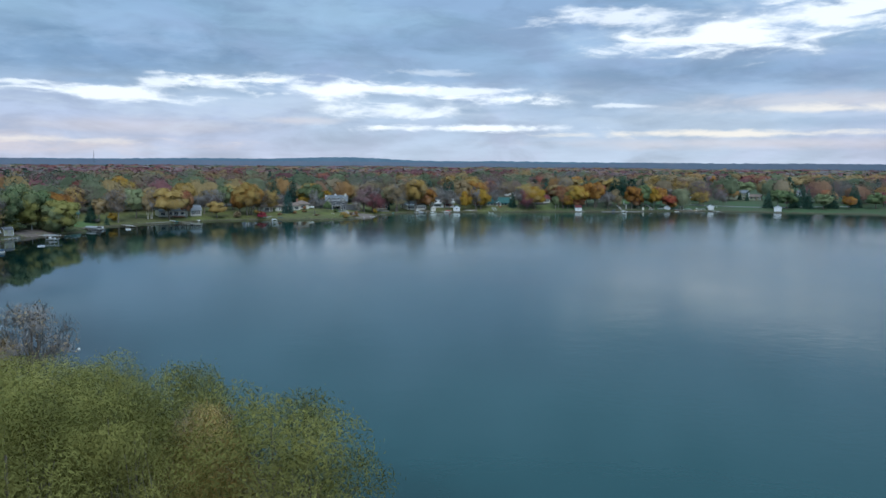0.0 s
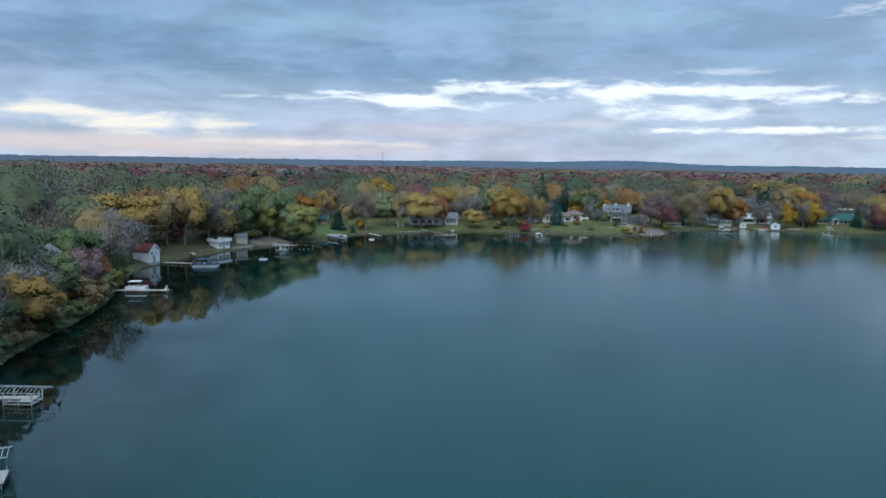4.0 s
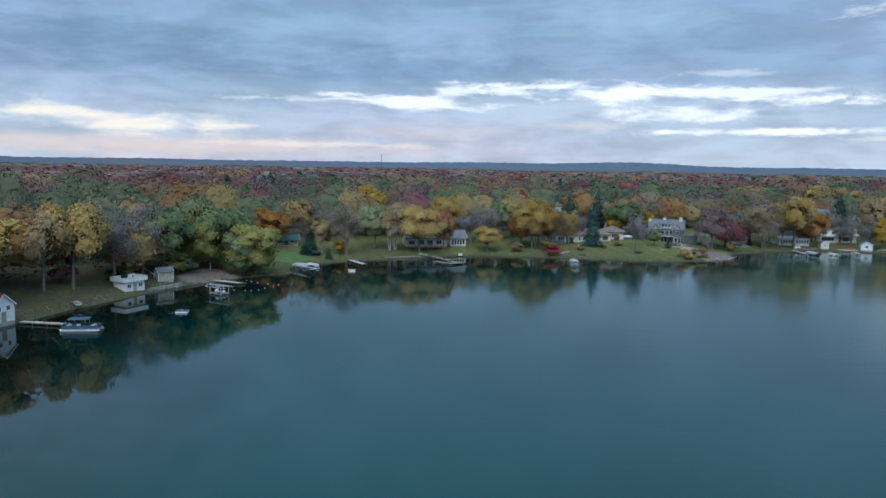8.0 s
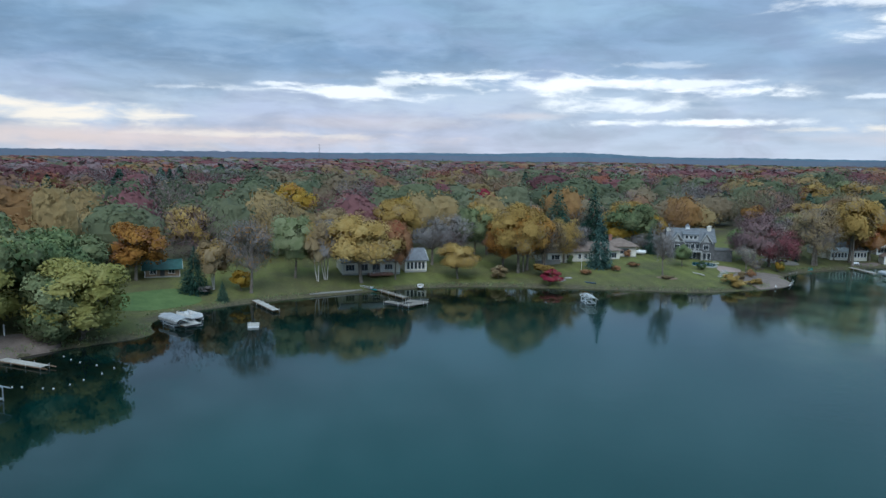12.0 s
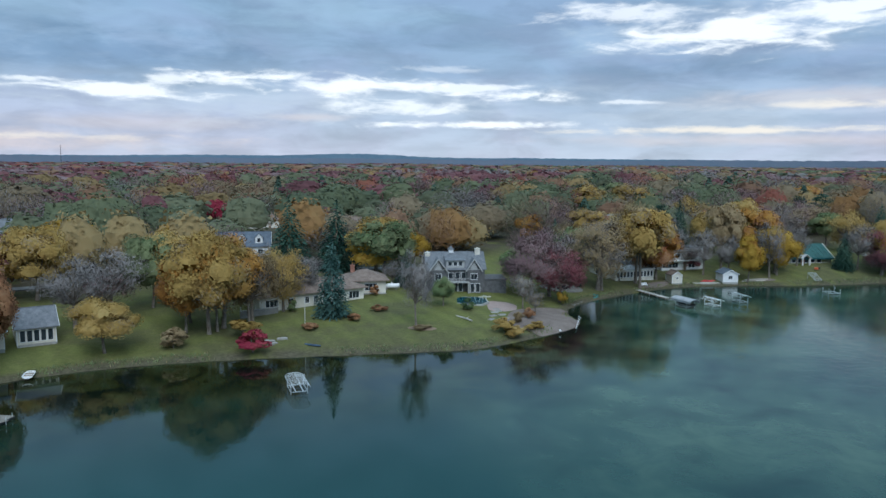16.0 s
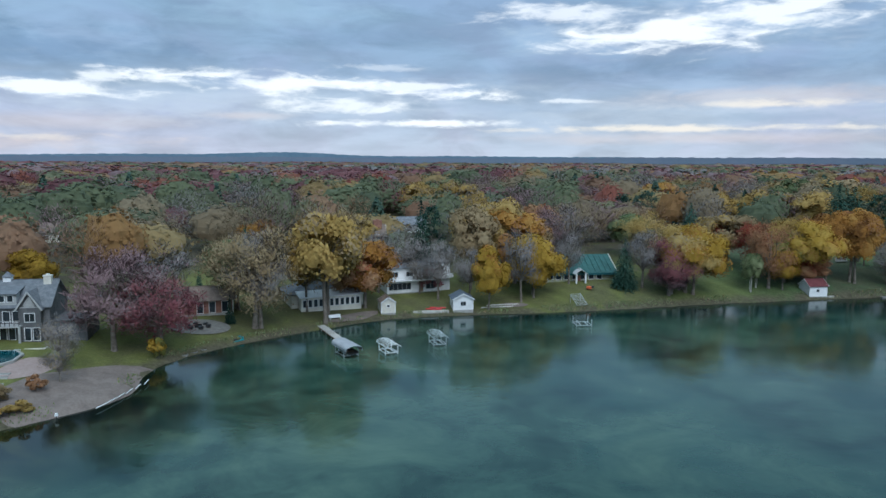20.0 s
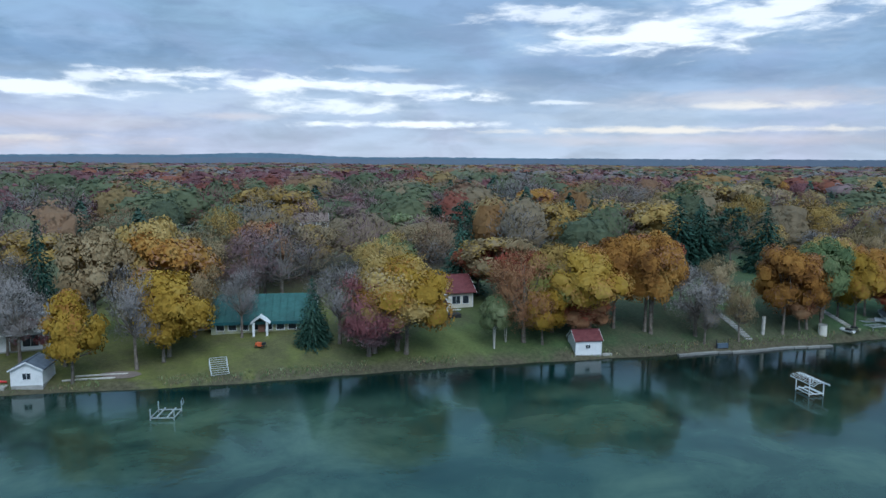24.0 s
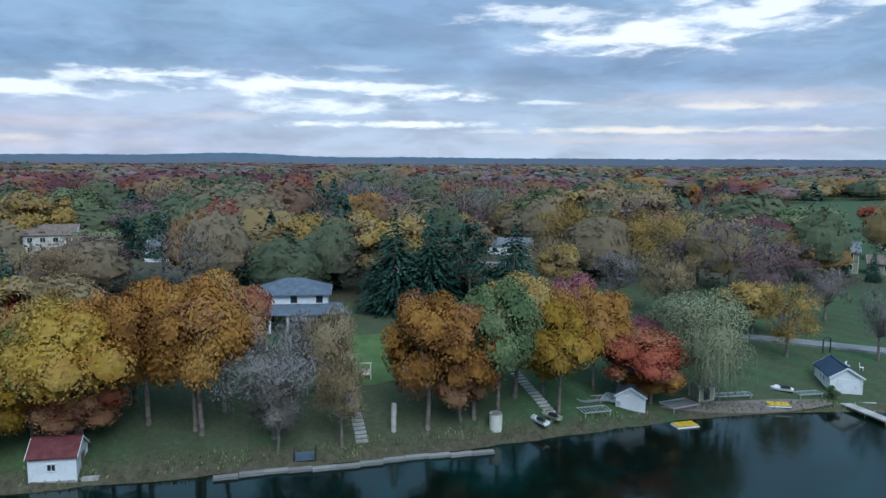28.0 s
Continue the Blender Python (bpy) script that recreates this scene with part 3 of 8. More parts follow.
me.attributes.new("lee", "FLOAT", "POINT").data.foreach_set("value", (np.clip(1.25 + wd / 90, 0, 1) * np.interp(WX.ravel(), [-110, -50], [1.0, 0.3])).astype(np.float32))
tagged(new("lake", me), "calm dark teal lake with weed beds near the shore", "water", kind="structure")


# far ridges that close the view, blue-grey haze painted into their colour
def ridge(name, radius, base, swing, seed, material, lo=-80, hi=80, step=0.25):
    rng = np.random.default_rng(seed)
    az = np.radians(np.arange(lo, hi, step))
    h = base + swing * (np.sin(az * 5 + seed) * 0.5 + np.sin(az * 13 + 2 * seed) * 0.3 + np.sin(az * 31) * 0.2) + rng.normal(0, 0.9, len(az))
    h = h + 15 * np.exp(-((np.degrees(az) + 9) / 5.0) ** 2) * (radius > 3000)
    x, y = radius * np.sin(az), radius * np.cos(az)
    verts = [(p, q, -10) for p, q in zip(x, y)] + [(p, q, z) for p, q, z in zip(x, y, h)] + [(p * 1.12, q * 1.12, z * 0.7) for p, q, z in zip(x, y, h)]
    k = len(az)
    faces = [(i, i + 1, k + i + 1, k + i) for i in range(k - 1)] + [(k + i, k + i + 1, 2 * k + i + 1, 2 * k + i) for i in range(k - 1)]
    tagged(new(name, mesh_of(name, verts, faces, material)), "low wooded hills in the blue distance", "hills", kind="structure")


ridge("backdrop_hills", 4100, 46, 7, 3, surface("hazed_hills", [(0.12, 0.20, 0.28), (0.16, 0.25, 0.33)], 1.0, scale=0.01))
ridge("backdrop_woods", 2900, 38, 4, 5, surface("hazed_far_woods", [(0.15, 0.20, 0.27), (0.19, 0.22, 0.29)], 1.0, scale=0.02))


# ---------------------------------------------------------------- trees
def cards(centres, normals, long, wide, rng, along=None, jitter=0.6):
    """Kite-shaped leaves or sprays at the centres. Returns (n, 4, 3)."""
    k = len(centres)
    nrm = unit(normals + rng.normal(0, jitter, (k, 3)))
    a = unit(np.cross(nrm, rng.normal(0, 1, (k, 3)))) if along is None else unit(along + rng.normal(0, 0.25, (k, 3)))
    b = unit(np.cross(nrm, a))
    s = rng.uniform(0.6, 1.3, (k, 1))
    a, b = a * long * s * 0.5, b * wide * s * 0.5
    return np.stack([centres - a, centres - a * 0.1 + b, centres + a, centres + a * 0.1 - b], axis=1)


def sprays(centres, normals, long, wide, rng, jitter=0.4, fold=0.55):
    """Leaf sprays folded along their ridge, so that each shows its upper side from all round. Returns (2n, 4, 3): all the one sides, then all the others."""
    k = len(centres)
    nrm = unit(normals + rng.normal(0, jitter, (k, 3)))
    a = unit(np.cross(nrm, rng.normal(0, 1, (k, 3))))
    b = np.cross(nrm, a)
    s = rng.uniform(0.6, 1.3, (k, 1))
    drop = nrm * wide * s * 0.5 * fold
    a, b = a * long * s * 0.5, b * wide * s * 0.5
    head, tail = centres - a, centres + a
    return np.concatenate([np.stack([head, centres + b - drop, tail, centres], axis=1), np.stack([tail, centres - b - drop, head, centres], axis=1)])


def crown_points(rng, count, h, r, low, lobes, top=1.0, shell=0.35):
    """Points and outward directions on the lobes of a broad crown that starts at height low."""
    mid, tall = (h + low) / 2, (h - low) / 2
    c, size = [], []
    for i in range(lobes):
        u = rng.uniform(-0.75, 0.85)
        ring = math.sqrt(max(0.05, 1 - abs(u) ** 2.2)) * rng.uniform(0.3, 0.82) * (1.0 if u < 0.3 else top)
        a = i * 2.4 + rng.uniform(-0.5, 0.5)
        c.append((ring * r * math.cos(a), ring * r * math.sin(a), mid + u * tall * 0.8))
        size.append(rng.uniform(0.27, 0.45) * r)
    c, size = np.array(c), np.array(size)
    which = rng.choice(lobes, count, p=size ** 2 / (size ** 2).sum())
    d = unit(rng.normal(0, 1, (count, 3)) + np.array([0, 0, 0.35]))
    p = c[which] + d * (size[which] * (1 - shell * rng.random(count) ** 1.5))[:, None] * np.array([1, 1, 0.85])
    crown_points.lobe, crown_points.size = which, size
    return p, d, c


def lobe_cores(centres, sizes, rng, rows=6):
    """The leafy inside of each lobe, uneven, without the pole below."""
    ring, out = 2 * rows, []
    low, step = -1.1, 2.6 / rows
    for c, s in zip(centres, sizes):
        bump = s * rng.uniform(0.86, 1.08, (rows + 1, ring))
        corner = lambda i, j: c + bump[i, j % ring] * np.array([math.cos(j * 2 * math.pi / ring) * math.cos(low + i * step), math.sin(j * 2 * math.pi / ring) * math.cos(low + i * step), 0.85 * math.sin(low + i * step)])
        out += [[corner(i, j), corner(i, j + 1), corner(i + 1, j + 1), corner(i + 1, j)] for i in range(rows) for j in range(ring)]
    return np.array(out)


def tube(path, radii, sides=6):
    """Vertices and faces of a tapered limb along the path."""
    path = np.array(path, float)
    verts, faces = [], []
    for i, (p, r) in enumerate(zip(path, radii)):
        t = unit(path[min(i + 1, len(path) - 1)] - path[max(i - 1, 0)])
        u = unit(np.cross(t, [0.3, 1, 0.1]))
        v = np.cross(t, u)
        for j in range(sides):
            a = 2 * math.pi * j / sides
            verts.append(p + r * (u * math.cos(a) + v * math.sin(a)))
    for i in range(len(path) - 1):
        for j in range(sides):
            k = (j + 1) % sides
            faces.append((i * sides + j, i * sides + k, (i + 1) * sides + k, (i + 1) * sides + j))
    return verts, faces


def wood_mesh(name, rng, h, low, thick, ends, material, stems=1, twigs=0):
    verts, faces = [], []

    def add(path, radii, sides=6):
        v, f = tube(path, radii, sides)
        o = len(verts)
        verts.extend(v)
        faces.extend(tuple(i + o for i in q) for q in f)

    for s in range(stems):
        off = np.array([rng.uniform(-0.5, 0.5), rng.uniform(-0.5, 0.5), 0]) * (stems > 1)
        lean = np.array([rng.uniform(-0.04, 0.04) * h, rng.uniform(-0.04, 0.04) * h, 0]) + off * 2.5
        fork = np.array([0, 0, low + 0.25 * (h - low)]) + lean * 0.7 + off
        add([off + np.array([0, 0, -0.3]), off + np.array([0, 0, 0.35]), off * 1.2 + lean * 0.3 + np.array([0, 0, low * 0.6]), fork, fork + np.array([0, 0, (h - low) * 0.5]) + lean * 0.3],
            [thick * 1.35, thick, thick * 0.85, thick * 0.6, thick * 0.12])
        for e in ends[s::stems]:
            start = off + lean * 0.4 + np.array([0, 0, rng.uniform(0.75, 1.1) * low + 0.15 * (h - low)])
            bend = (start + e) / 2 + rng.normal(0, 0.05 * h, 3) * np.array([1, 1, 0.4])
            add([start, bend, e], [thick * 0.42, thick * 0.24, thick * 0.05], 5)
            for _ in range(twigs):
                q = bend + (e - bend) * rng.uniform(0, 0.9)
                w = q + unit(rng.normal(0, 1, 3) + np.array([0, 0, 0.6])) * rng.uniform(0.08, 0.16) * h
                add([q, w], [thick * 0.10, thick * 0.02], 3)
    return mesh_of(name, verts, faces, material, smooth=True)


HEIGHT, SPREAD = 14.0, 6.0  # of every pattern tree
PATTERNS = {}
PARTNER = {"yellow": "orange", "gold": "tan", "orange": "rust", "rust": "red", "olive": "green", "green": "olive", "maroon": "rust", "red": "rust", "tan": "gold", "mauve": "twig"}


def pattern(style, leaf, which, fine=1):
    """Trunk and crown meshes of one pattern tree, made once."""
    key = (style, leaf, which, fine)
    if key in PATTERNS:
        return PATTERNS[key]
    rng = np.random.default_rng(sum(ord(c) for c in style + leaf) * 7 + which)
    h, r = HEIGHT, SPREAD
    bark = PALE_BARK if style == "birch" else BARK
    if style in ("round", "tall", "birch", "oval", "low"):
        low = {"round": 2.9, "tall": 4.8, "birch": 4.0, "oval": 1.8, "low": -1.2}[style]
        top = {"round": 1.0, "tall": 1.0, "birch": 0.8, "oval": 0.55, "low": 0.95}[style]
        p, d, c = crown_points(rng, (2800, 5000, 24000, 10000)[fine], h - 0.5, r * 1.02, low, (24, 28, 46, 34)[fine] if style != "tall" else 20, top, 0.5 if fine == 2 else 0.34)
        lobe = crown_points.lobe
        if fine == 2:
            quads = np.concatenate([cards(p, d, 0.32, 0.055, rng, jitter=0.9), cards(p + rng.normal(0, 0.25, p.shape), d, 0.26, 0.05, rng, jitter=0.9)])
        else:
            quads = sprays(p, d, *((0.66, 0.53), (0.51, 0.41), None, (0.37, 0.29))[fine], rng, jitter=0.45)
        wood = wood_mesh(style + "_wood", rng, h, low, 0.34 if style != "birch" else 0.2, c, bark, 1 if style != "birch" else 3)
        second = rng.random(len(c)) < 0.25
        index = np.tile((second[lobe] & (rng.random(len(p)) < 0.7)).astype(int), 2)
        if fine != 2:
            inside = lobe_cores(c, crown_points.size * 0.62, rng)
            quads = np.concatenate([quads, inside])
            index = np.concatenate([index, np.zeros(len(inside), int)])
        mats = [LEAF[leaf], LEAF[PARTNER.get(leaf, leaf)]]
    elif style in ("bare", "veil"):
        p, d, c = crown_points(rng, (5200 if style == "bare" else 6500) if fine else 4200, h - 0.5, r, 2.6 if style == "bare" else 1.0, 26, 1.0, 0.95)
        quads = cards(p, d, 0.95, 0.05 if style == "bare" else 0.065, rng, along=d * 0.6 + np.array([0, 0, 0.7]) + rng.normal(0, 0.6, (len(p), 3)), jitter=0.9)
        n_leaf = 900 if style == "bare" else 2600
        q2 = cards(p[:n_leaf], d[:n_leaf], 0.30, 0.22, rng)
        quads = np.concatenate([quads, q2])
        index = np.concatenate([np.zeros(len(p)), np.ones(n_leaf)])
        mats = [LEAF["twig" if style == "bare" else leaf], LEAF[leaf]]
        wood = wood_mesh("bare_wood", rng, h, 3.0, 0.36, c, bark, 1, 5)
    elif style == "willow":
        p, d, c = crown_points(rng, 2000, h - 0.5, r * 0.95, 3.6, 26, 0.9, 0.35)
        out = []
        for q in p:
            drop = rng.uniform(0.35, 1.0) * min(5.5, max(1.0, q[2] - 1.0))
            k = max(3, int(drop * 2.4))
            z = np.linspace(0, -drop, k)
            sway = (q / (np.linalg.norm(q[:2]) + 0.1)) * np.array([1, 1, 0])
            pts = q + np.outer(z, [0, 0, 1]) + np.outer(np.sqrt(-z + 0.01) * 0.25, sway)
            out.append(pts)
        p = np.concatenate(out)
        d = unit(p * np.array([1, 1, 0.2]))
        quads = cards(p, d, 0.55, 0.065, rng, along=np.tile([0, 0, -1.0], (len(p), 1)), jitter=0.6)
        p2, d2, _ = crown_points(rng, 9000, h, r * 0.97, 3.4, 30, 0.9, 0.4)
        quads = np.concatenate([quads, sprays(p2, d2, 0.30, 0.16, rng, 0.5)])
        wood, index, mats = wood_mesh("willow_wood", rng, h, 3.0, 0.45, c, bark, 1), None, [LEAF[leaf]]
    elif style in ("spruce", "fir"):
        pts, nor, along = [], [], []
        tiers = 30
        for i in range(tiers):
            f = i / (tiers - 1)
            z = 0.5 + f * (h - 0.7)
            rad = r * (1.05 if style == "fir" else 0.95) * (1 - f) ** 0.85 + 0.12
            n_arm = max(6, int(32 * (1 - f) + 5))
            for j in range(n_arm):
                a = j * 2 * math.pi / n_arm + i * 0.7 + rng.uniform(-0.2, 0.2)
                reach = rad * rng.uniform(0.78, 1.12)
                for s in np.linspace(0.3, 1.0, max(2, int(reach * 2.2))):
                    pts.append((math.cos(a) * reach * s, math.sin(a) * reach * s, z - 0.32 * reach * s + rng.uniform(-0.12, 0.12)))
                    nor.append((math.cos(a) * 0.5, math.sin(a) * 0.5, 0.9))
                    along.append((math.cos(a), math.sin(a), -0.35))
        quads = cards(np.array(pts), np.array(nor), 0.72, 0.4, rng, along=np.array(along), jitter=0.35)
        wood, index, mats = wood_mesh("conifer_wood", rng, h * 0.96, 1.0, 0.26, np.zeros((0, 3)), bark), None, [LEAF[leaf]]
    elif style == "pine":
        pts, nor, ends = [], [], []
        for i in range(34):
            z = h * rng.uniform(0.32, 0.98)
            a = rng.uniform(0, 6.283)
            reach = r * 1.15 * (1.05 - z / h) ** 0.6 * rng.uniform(0.5, 1.1)
            e = np.array([math.cos(a) * reach, math.sin(a) * reach, z + 0.3])
            ends.append(e)
            m = 55
            pts.append(e * np.array([0.85, 0.85, 1]) + rng.normal(0, 1, (m, 3)) * np.array([0.85, 0.85, 0.3]))
            nor.append(np.tile([0, 0, 1.0], (m, 1)))
        quads = cards(np.concatenate(pts), np.concatenate(nor), 0.7, 0.45, rng, jitter=0.6)
        wood, index, mats = wood_mesh("pine_wood", rng, h * 0.97, 4.0, 0.3, np.array(ends)[:14], bark), None, [LEAF[leaf]]
    else:  # shrub: crown to the ground
        p, d, c = crown_points(rng, 1300, h * 0.98, r, 0.3, 14, 0.85)
        quads = sprays(p, d, 1.1, 0.85, rng, 0.5)
        wood, index, mats = wood_mesh("shrub_wood", rng, h, 1.0, 0.3, c[:7], bark, 1), None, [LEAF[leaf]]
    quads, soft_n = crown_normals(quads, (0, 0, h * 0.42), 0.75 if style in ("spruce", "fir", "pine") else 0.30)
    PATTERNS[key] = (wood, quad_mesh("crown", quads, mats, index, soft_n))
    return PATTERNS[key]


COLOUR_WORDS = {"olive": "olive green", "green": "green", "yellow": "bright yellow", "gold": "pale golden", "orange": "orange", "rust": "rust brown", "red": "dark red",
                "crimson": "crimson", "maroon": "dull maroon", "tan": "tan brown", "willow": "grey-green", "needle": "dark green", "spruce": "blue-green", "twig": "grey", "mauve": "dull purple", "lime": "yellow-green"}
STYLE_WORDS = {"round": ("broad_tree", "broad tree with {} autumn leaves", "tree"), "tall": ("tall_tree", "tall tree with high {} crown", "tree"),
               "birch": ("birch_tree", "pale-barked birch with thin {} leaves", "tree"), "oval": ("upright_tree", "upright tree with {} leaves", "tree"),
               "low": ("low_branched_tree", "low-branched tree with {} leaves", "tree"), "veil": ("thin_tree", "tree with a haze of {} twigs", "tree"),
               "bare": ("bare_tree", "half-bare tree with sparse {} leaves", "tree"), "willow": ("willow_tree", "weeping willow with drooping {} strands", "tree"),
               "spruce": ("spruce_tree", "dense conical {} spruce", "conifer"), "fir": ("fir_tree", "{} conifer with tiered boughs", "conifer"),
               "pine": ("pine_tree", "{} pine with layered boughs", "conifer"), "shrub": ("shrub", "rounded {} shrub", "shrub")}
tree_count = 0


def tree(style, leaf, x, y, h, r, where="on the shore lawn"):
    """A tree of height h and crown radius r."""
    global tree_count
    tree_count += 1
    if style in ("round", "tall", "oval", "bare", "veil", "willow"):
        r = r * 1.1
    wood, crown = pattern(style, leaf, tree_count % 2, 2 if where == "on the wooded point" and y < 38 and x > -59 else 3 if (20 < x < 135 and y < 487) or (-185 < x < -98 and 250 < y < 410) else int(y < 480 or (x > 20 and y < 495)))
    name, label, category = STYLE_WORDS[style]
    base = new(name)
    base.matrix_world = Matrix.LocRotScale((x, y, ground_at(x, y) - 0.05), Euler((0, 0, tree_count * 2.1)), (r / SPREAD, r / SPREAD, h / HEIGHT))
    tagged(base, label.format(COLOUR_WORDS[leaf]) + " " + where, category)
    for part_name, data in (("trunk", wood), ("crown", crown)):
        ob = new(part_name, data)
        ob.parent = base
    return base


# ---------------------------------------------------------------- woods behind the shore
LEAF_NAMES = list(LEAF)
WOODS_RNG = np.random.default_rng(11)


def template(count, size, seed, cone=False):
    rng = np.random.default_rng(seed)
    if cone:
        u = rng.random(count) ** 0.7
        a = rng.uniform(0, 6.283, count)
        rad = 0.62 * SPREAD * u
        p = np.stack([np.cos(a) * rad, np.sin(a) * rad, HEIGHT * (1 - 0.93 * u)], axis=1)
        d = np.stack([np.cos(a), np.sin(a), 0.6 + 0 * a], axis=1)
    else:
        d = unit(rng.normal(0, 1, (count, 3)) + np.array([0, 0, 0.3]))
        p, d = dome(d, seed, 1.03 - 0.16 * rng.random(count) ** 1.3)
        rows = 6 if size < 2 else 5 if size < 2.6 else 4
        ring, k = 2 * rows, []
        for i in range(rows):
            for j in range(ring):
                lo, hi = -0.6 + 2.17 / rows * i, -0.6 + 2.17 / rows * (i + 1)
                k.append([(a * 2 * math.pi / ring, b) for a, b in ((j, lo), (j + 1, lo), (j + 1, hi), (j, hi))])
        k = np.array(k)
        v = np.stack([np.cos(k[..., 0]) * np.cos(k[..., 1]), np.sin(k[..., 0]) * np.cos(k[..., 1]), np.sin(k[..., 1])], axis=-1)
        core = dome(v.reshape(-1, 3), seed, 0.84)[0].reshape(-1, 4, 3)
        return np.concatenate([sprays(p, d, size, size * 0.8, rng, 0.3), core])
    return cards(p, d, size, size * 0.72, rng, jitter=0.65)


def thicket(count, size, seed):
    """A half-bare crown: fine twig sprays through its whole depth and a few leaves."""
    rng = np.random.default_rng(seed)
    d = unit(rng.normal(0, 1, (count, 3)) + np.array([0, 0, 0.35]))
    p, d = dome(d, seed, 1 - 0.55 * rng.random(count) ** 1.3)
    return cards(p, d, size * 1.15, size * 0.10, rng, along=d * 0.7 + np.array([0, 0, 0.7]) + rng.normal(0, 0.6, (count, 3)), jitter=0.8)


def dome(way_out, seed, k):
    """A rounded, lumpy crown: points and outward directions."""
    lump = np.array([noise.noise(Vector((w[0] * 1.9 + seed * 3.7, w[1] * 1.9, w[2] * 1.9))) for w in way_out])
    billow = np.array([abs(noise.noise(Vector((w[0] * 3.6 + seed * 1.3, w[1] * 3.6 + 7, w[2] * 3.6)))) for w in way_out])
    lump = 0.93 + 0.36 * lump + 0.40 * billow
    r = SPREAD * 0.98 * k * lump
    z = np.where(way_out[:, 2] > 0, way_out[:, 2] * (HEIGHT * 0.5), way_out[:, 2] * (HEIGHT * 0.36))
    return np.stack([way_out[:, 0] * r, way_out[:, 1] * r, HEIGHT * 0.5 + z * k * lump], axis=1), way_out


def woods(name, label, x, y, h, r, leaf, count, size, variants=7):
    """Many crowns as one sheet of leaf clumps."""
    heart = (0, 0, HEIGHT * 0.42)
    sets = [crown_normals(template(count, size, 40 + k), heart, 0.28) for k in range(variants)]
    cone = crown_normals(template(count, size, 77, True), heart, 0.7)
    thin = [crown_normals(thicket(int(count * 3.2), size, 60 + k), heart, 0.3) for k in range(3)]
    airy = [LEAF_NAMES.index(k) for k in ("twig", "mauve", "tan", "maroon", "rust")]
    bare = np.isin(leaf, airy[:2]) | (np.isin(leaf, airy) & (WOODS_RNG.random(len(x)) < 0.5))
    bare = bare & (size < 2)
    z = land(x, y)
    turn = WOODS_RNG.uniform(0, 6.283, len(x))
    blocks, index, facing = [], [], []
    needle = (LEAF_NAMES.index("needle"), LEAF_NAMES.index("spruce"))
    for i in range(len(x)):
        t, tn = cone if leaf[i] in needle else thin[i % 3] if bare[i] else sets[i % variants]
        c, s = math.cos(turn[i]), math.sin(turn[i])
        k = r[i] / SPREAD
        q = np.empty_like(t)
        q[..., 0] = (t[..., 0] * c - t[..., 1] * s) * k + x[i]
        q[..., 1] = (t[..., 0] * s + t[..., 1] * c) * k + y[i]
        q[..., 2] = t[..., 2] * (h[i] / HEIGHT) + z[i]
        blocks.append(q)
        facing.append(np.stack([tn[:, 0] * c - tn[:, 1] * s, tn[:, 0] * s + tn[:, 1] * c, tn[:, 2]], axis=1))
        index.append(np.full(len(t), leaf[i]))
    me = quad_mesh(name, np.concatenate(blocks), [WOODS_LEAF[k] for k in LEAF_NAMES], np.concatenate(index), np.concatenate(facing))
    tone = np.repeat(WOODS_RNG.random(len(x)), [len(b) for b in blocks])
    me.attributes.new("tone", "FLOAT", "FACE").data.foreach_set("value", tone.astype(np.float32))
    return tagged(new(name, me), label, "woodland", kind="stuff")


def scatter(x0, x1, y0, y1, step, keep):
    """A jittered grid of places for which keep holds."""
    xs, ys = np.meshgrid(np.arange(x0, x1, step), np.arange(y0, y1, step))
    xs = xs.ravel() + WOODS_RNG.uniform(-0.45, 0.45, xs.size) * step
    ys = ys.ravel() + WOODS_RNG.uniform(-0.45, 0.45, ys.size) * step
    d = inland(xs, ys)
    k = keep(xs, ys, d)
    return xs[k], ys[k], d[k]


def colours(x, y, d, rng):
    """Leaf colour of each crown: greens in the west, maroon in the middle distance, more gold in the east; kinds keep
    together in groves. Pale western twigs and far maroon and mauve also paint in haze.
    """
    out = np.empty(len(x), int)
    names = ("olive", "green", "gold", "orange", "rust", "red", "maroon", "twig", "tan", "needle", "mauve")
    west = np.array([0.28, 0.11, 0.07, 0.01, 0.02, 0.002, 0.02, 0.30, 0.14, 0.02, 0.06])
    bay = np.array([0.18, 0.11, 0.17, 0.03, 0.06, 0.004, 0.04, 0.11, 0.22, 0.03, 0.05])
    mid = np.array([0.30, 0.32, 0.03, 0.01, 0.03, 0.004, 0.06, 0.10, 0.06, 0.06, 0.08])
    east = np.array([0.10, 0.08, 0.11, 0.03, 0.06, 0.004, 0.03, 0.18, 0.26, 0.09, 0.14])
    # maroon and mauve shares partly stand in for haze over the far woods
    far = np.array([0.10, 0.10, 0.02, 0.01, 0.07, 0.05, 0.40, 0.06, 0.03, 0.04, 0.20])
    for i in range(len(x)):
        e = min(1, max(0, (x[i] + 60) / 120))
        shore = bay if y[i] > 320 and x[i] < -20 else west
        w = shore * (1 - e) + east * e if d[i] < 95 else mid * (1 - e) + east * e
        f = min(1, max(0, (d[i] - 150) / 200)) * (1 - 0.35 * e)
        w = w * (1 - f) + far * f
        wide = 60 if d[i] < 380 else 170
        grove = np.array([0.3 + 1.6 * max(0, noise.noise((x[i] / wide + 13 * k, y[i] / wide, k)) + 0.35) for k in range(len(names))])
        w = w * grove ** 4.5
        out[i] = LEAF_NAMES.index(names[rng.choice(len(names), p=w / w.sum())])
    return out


CLEAR = []  # places kept open: x, y, radius


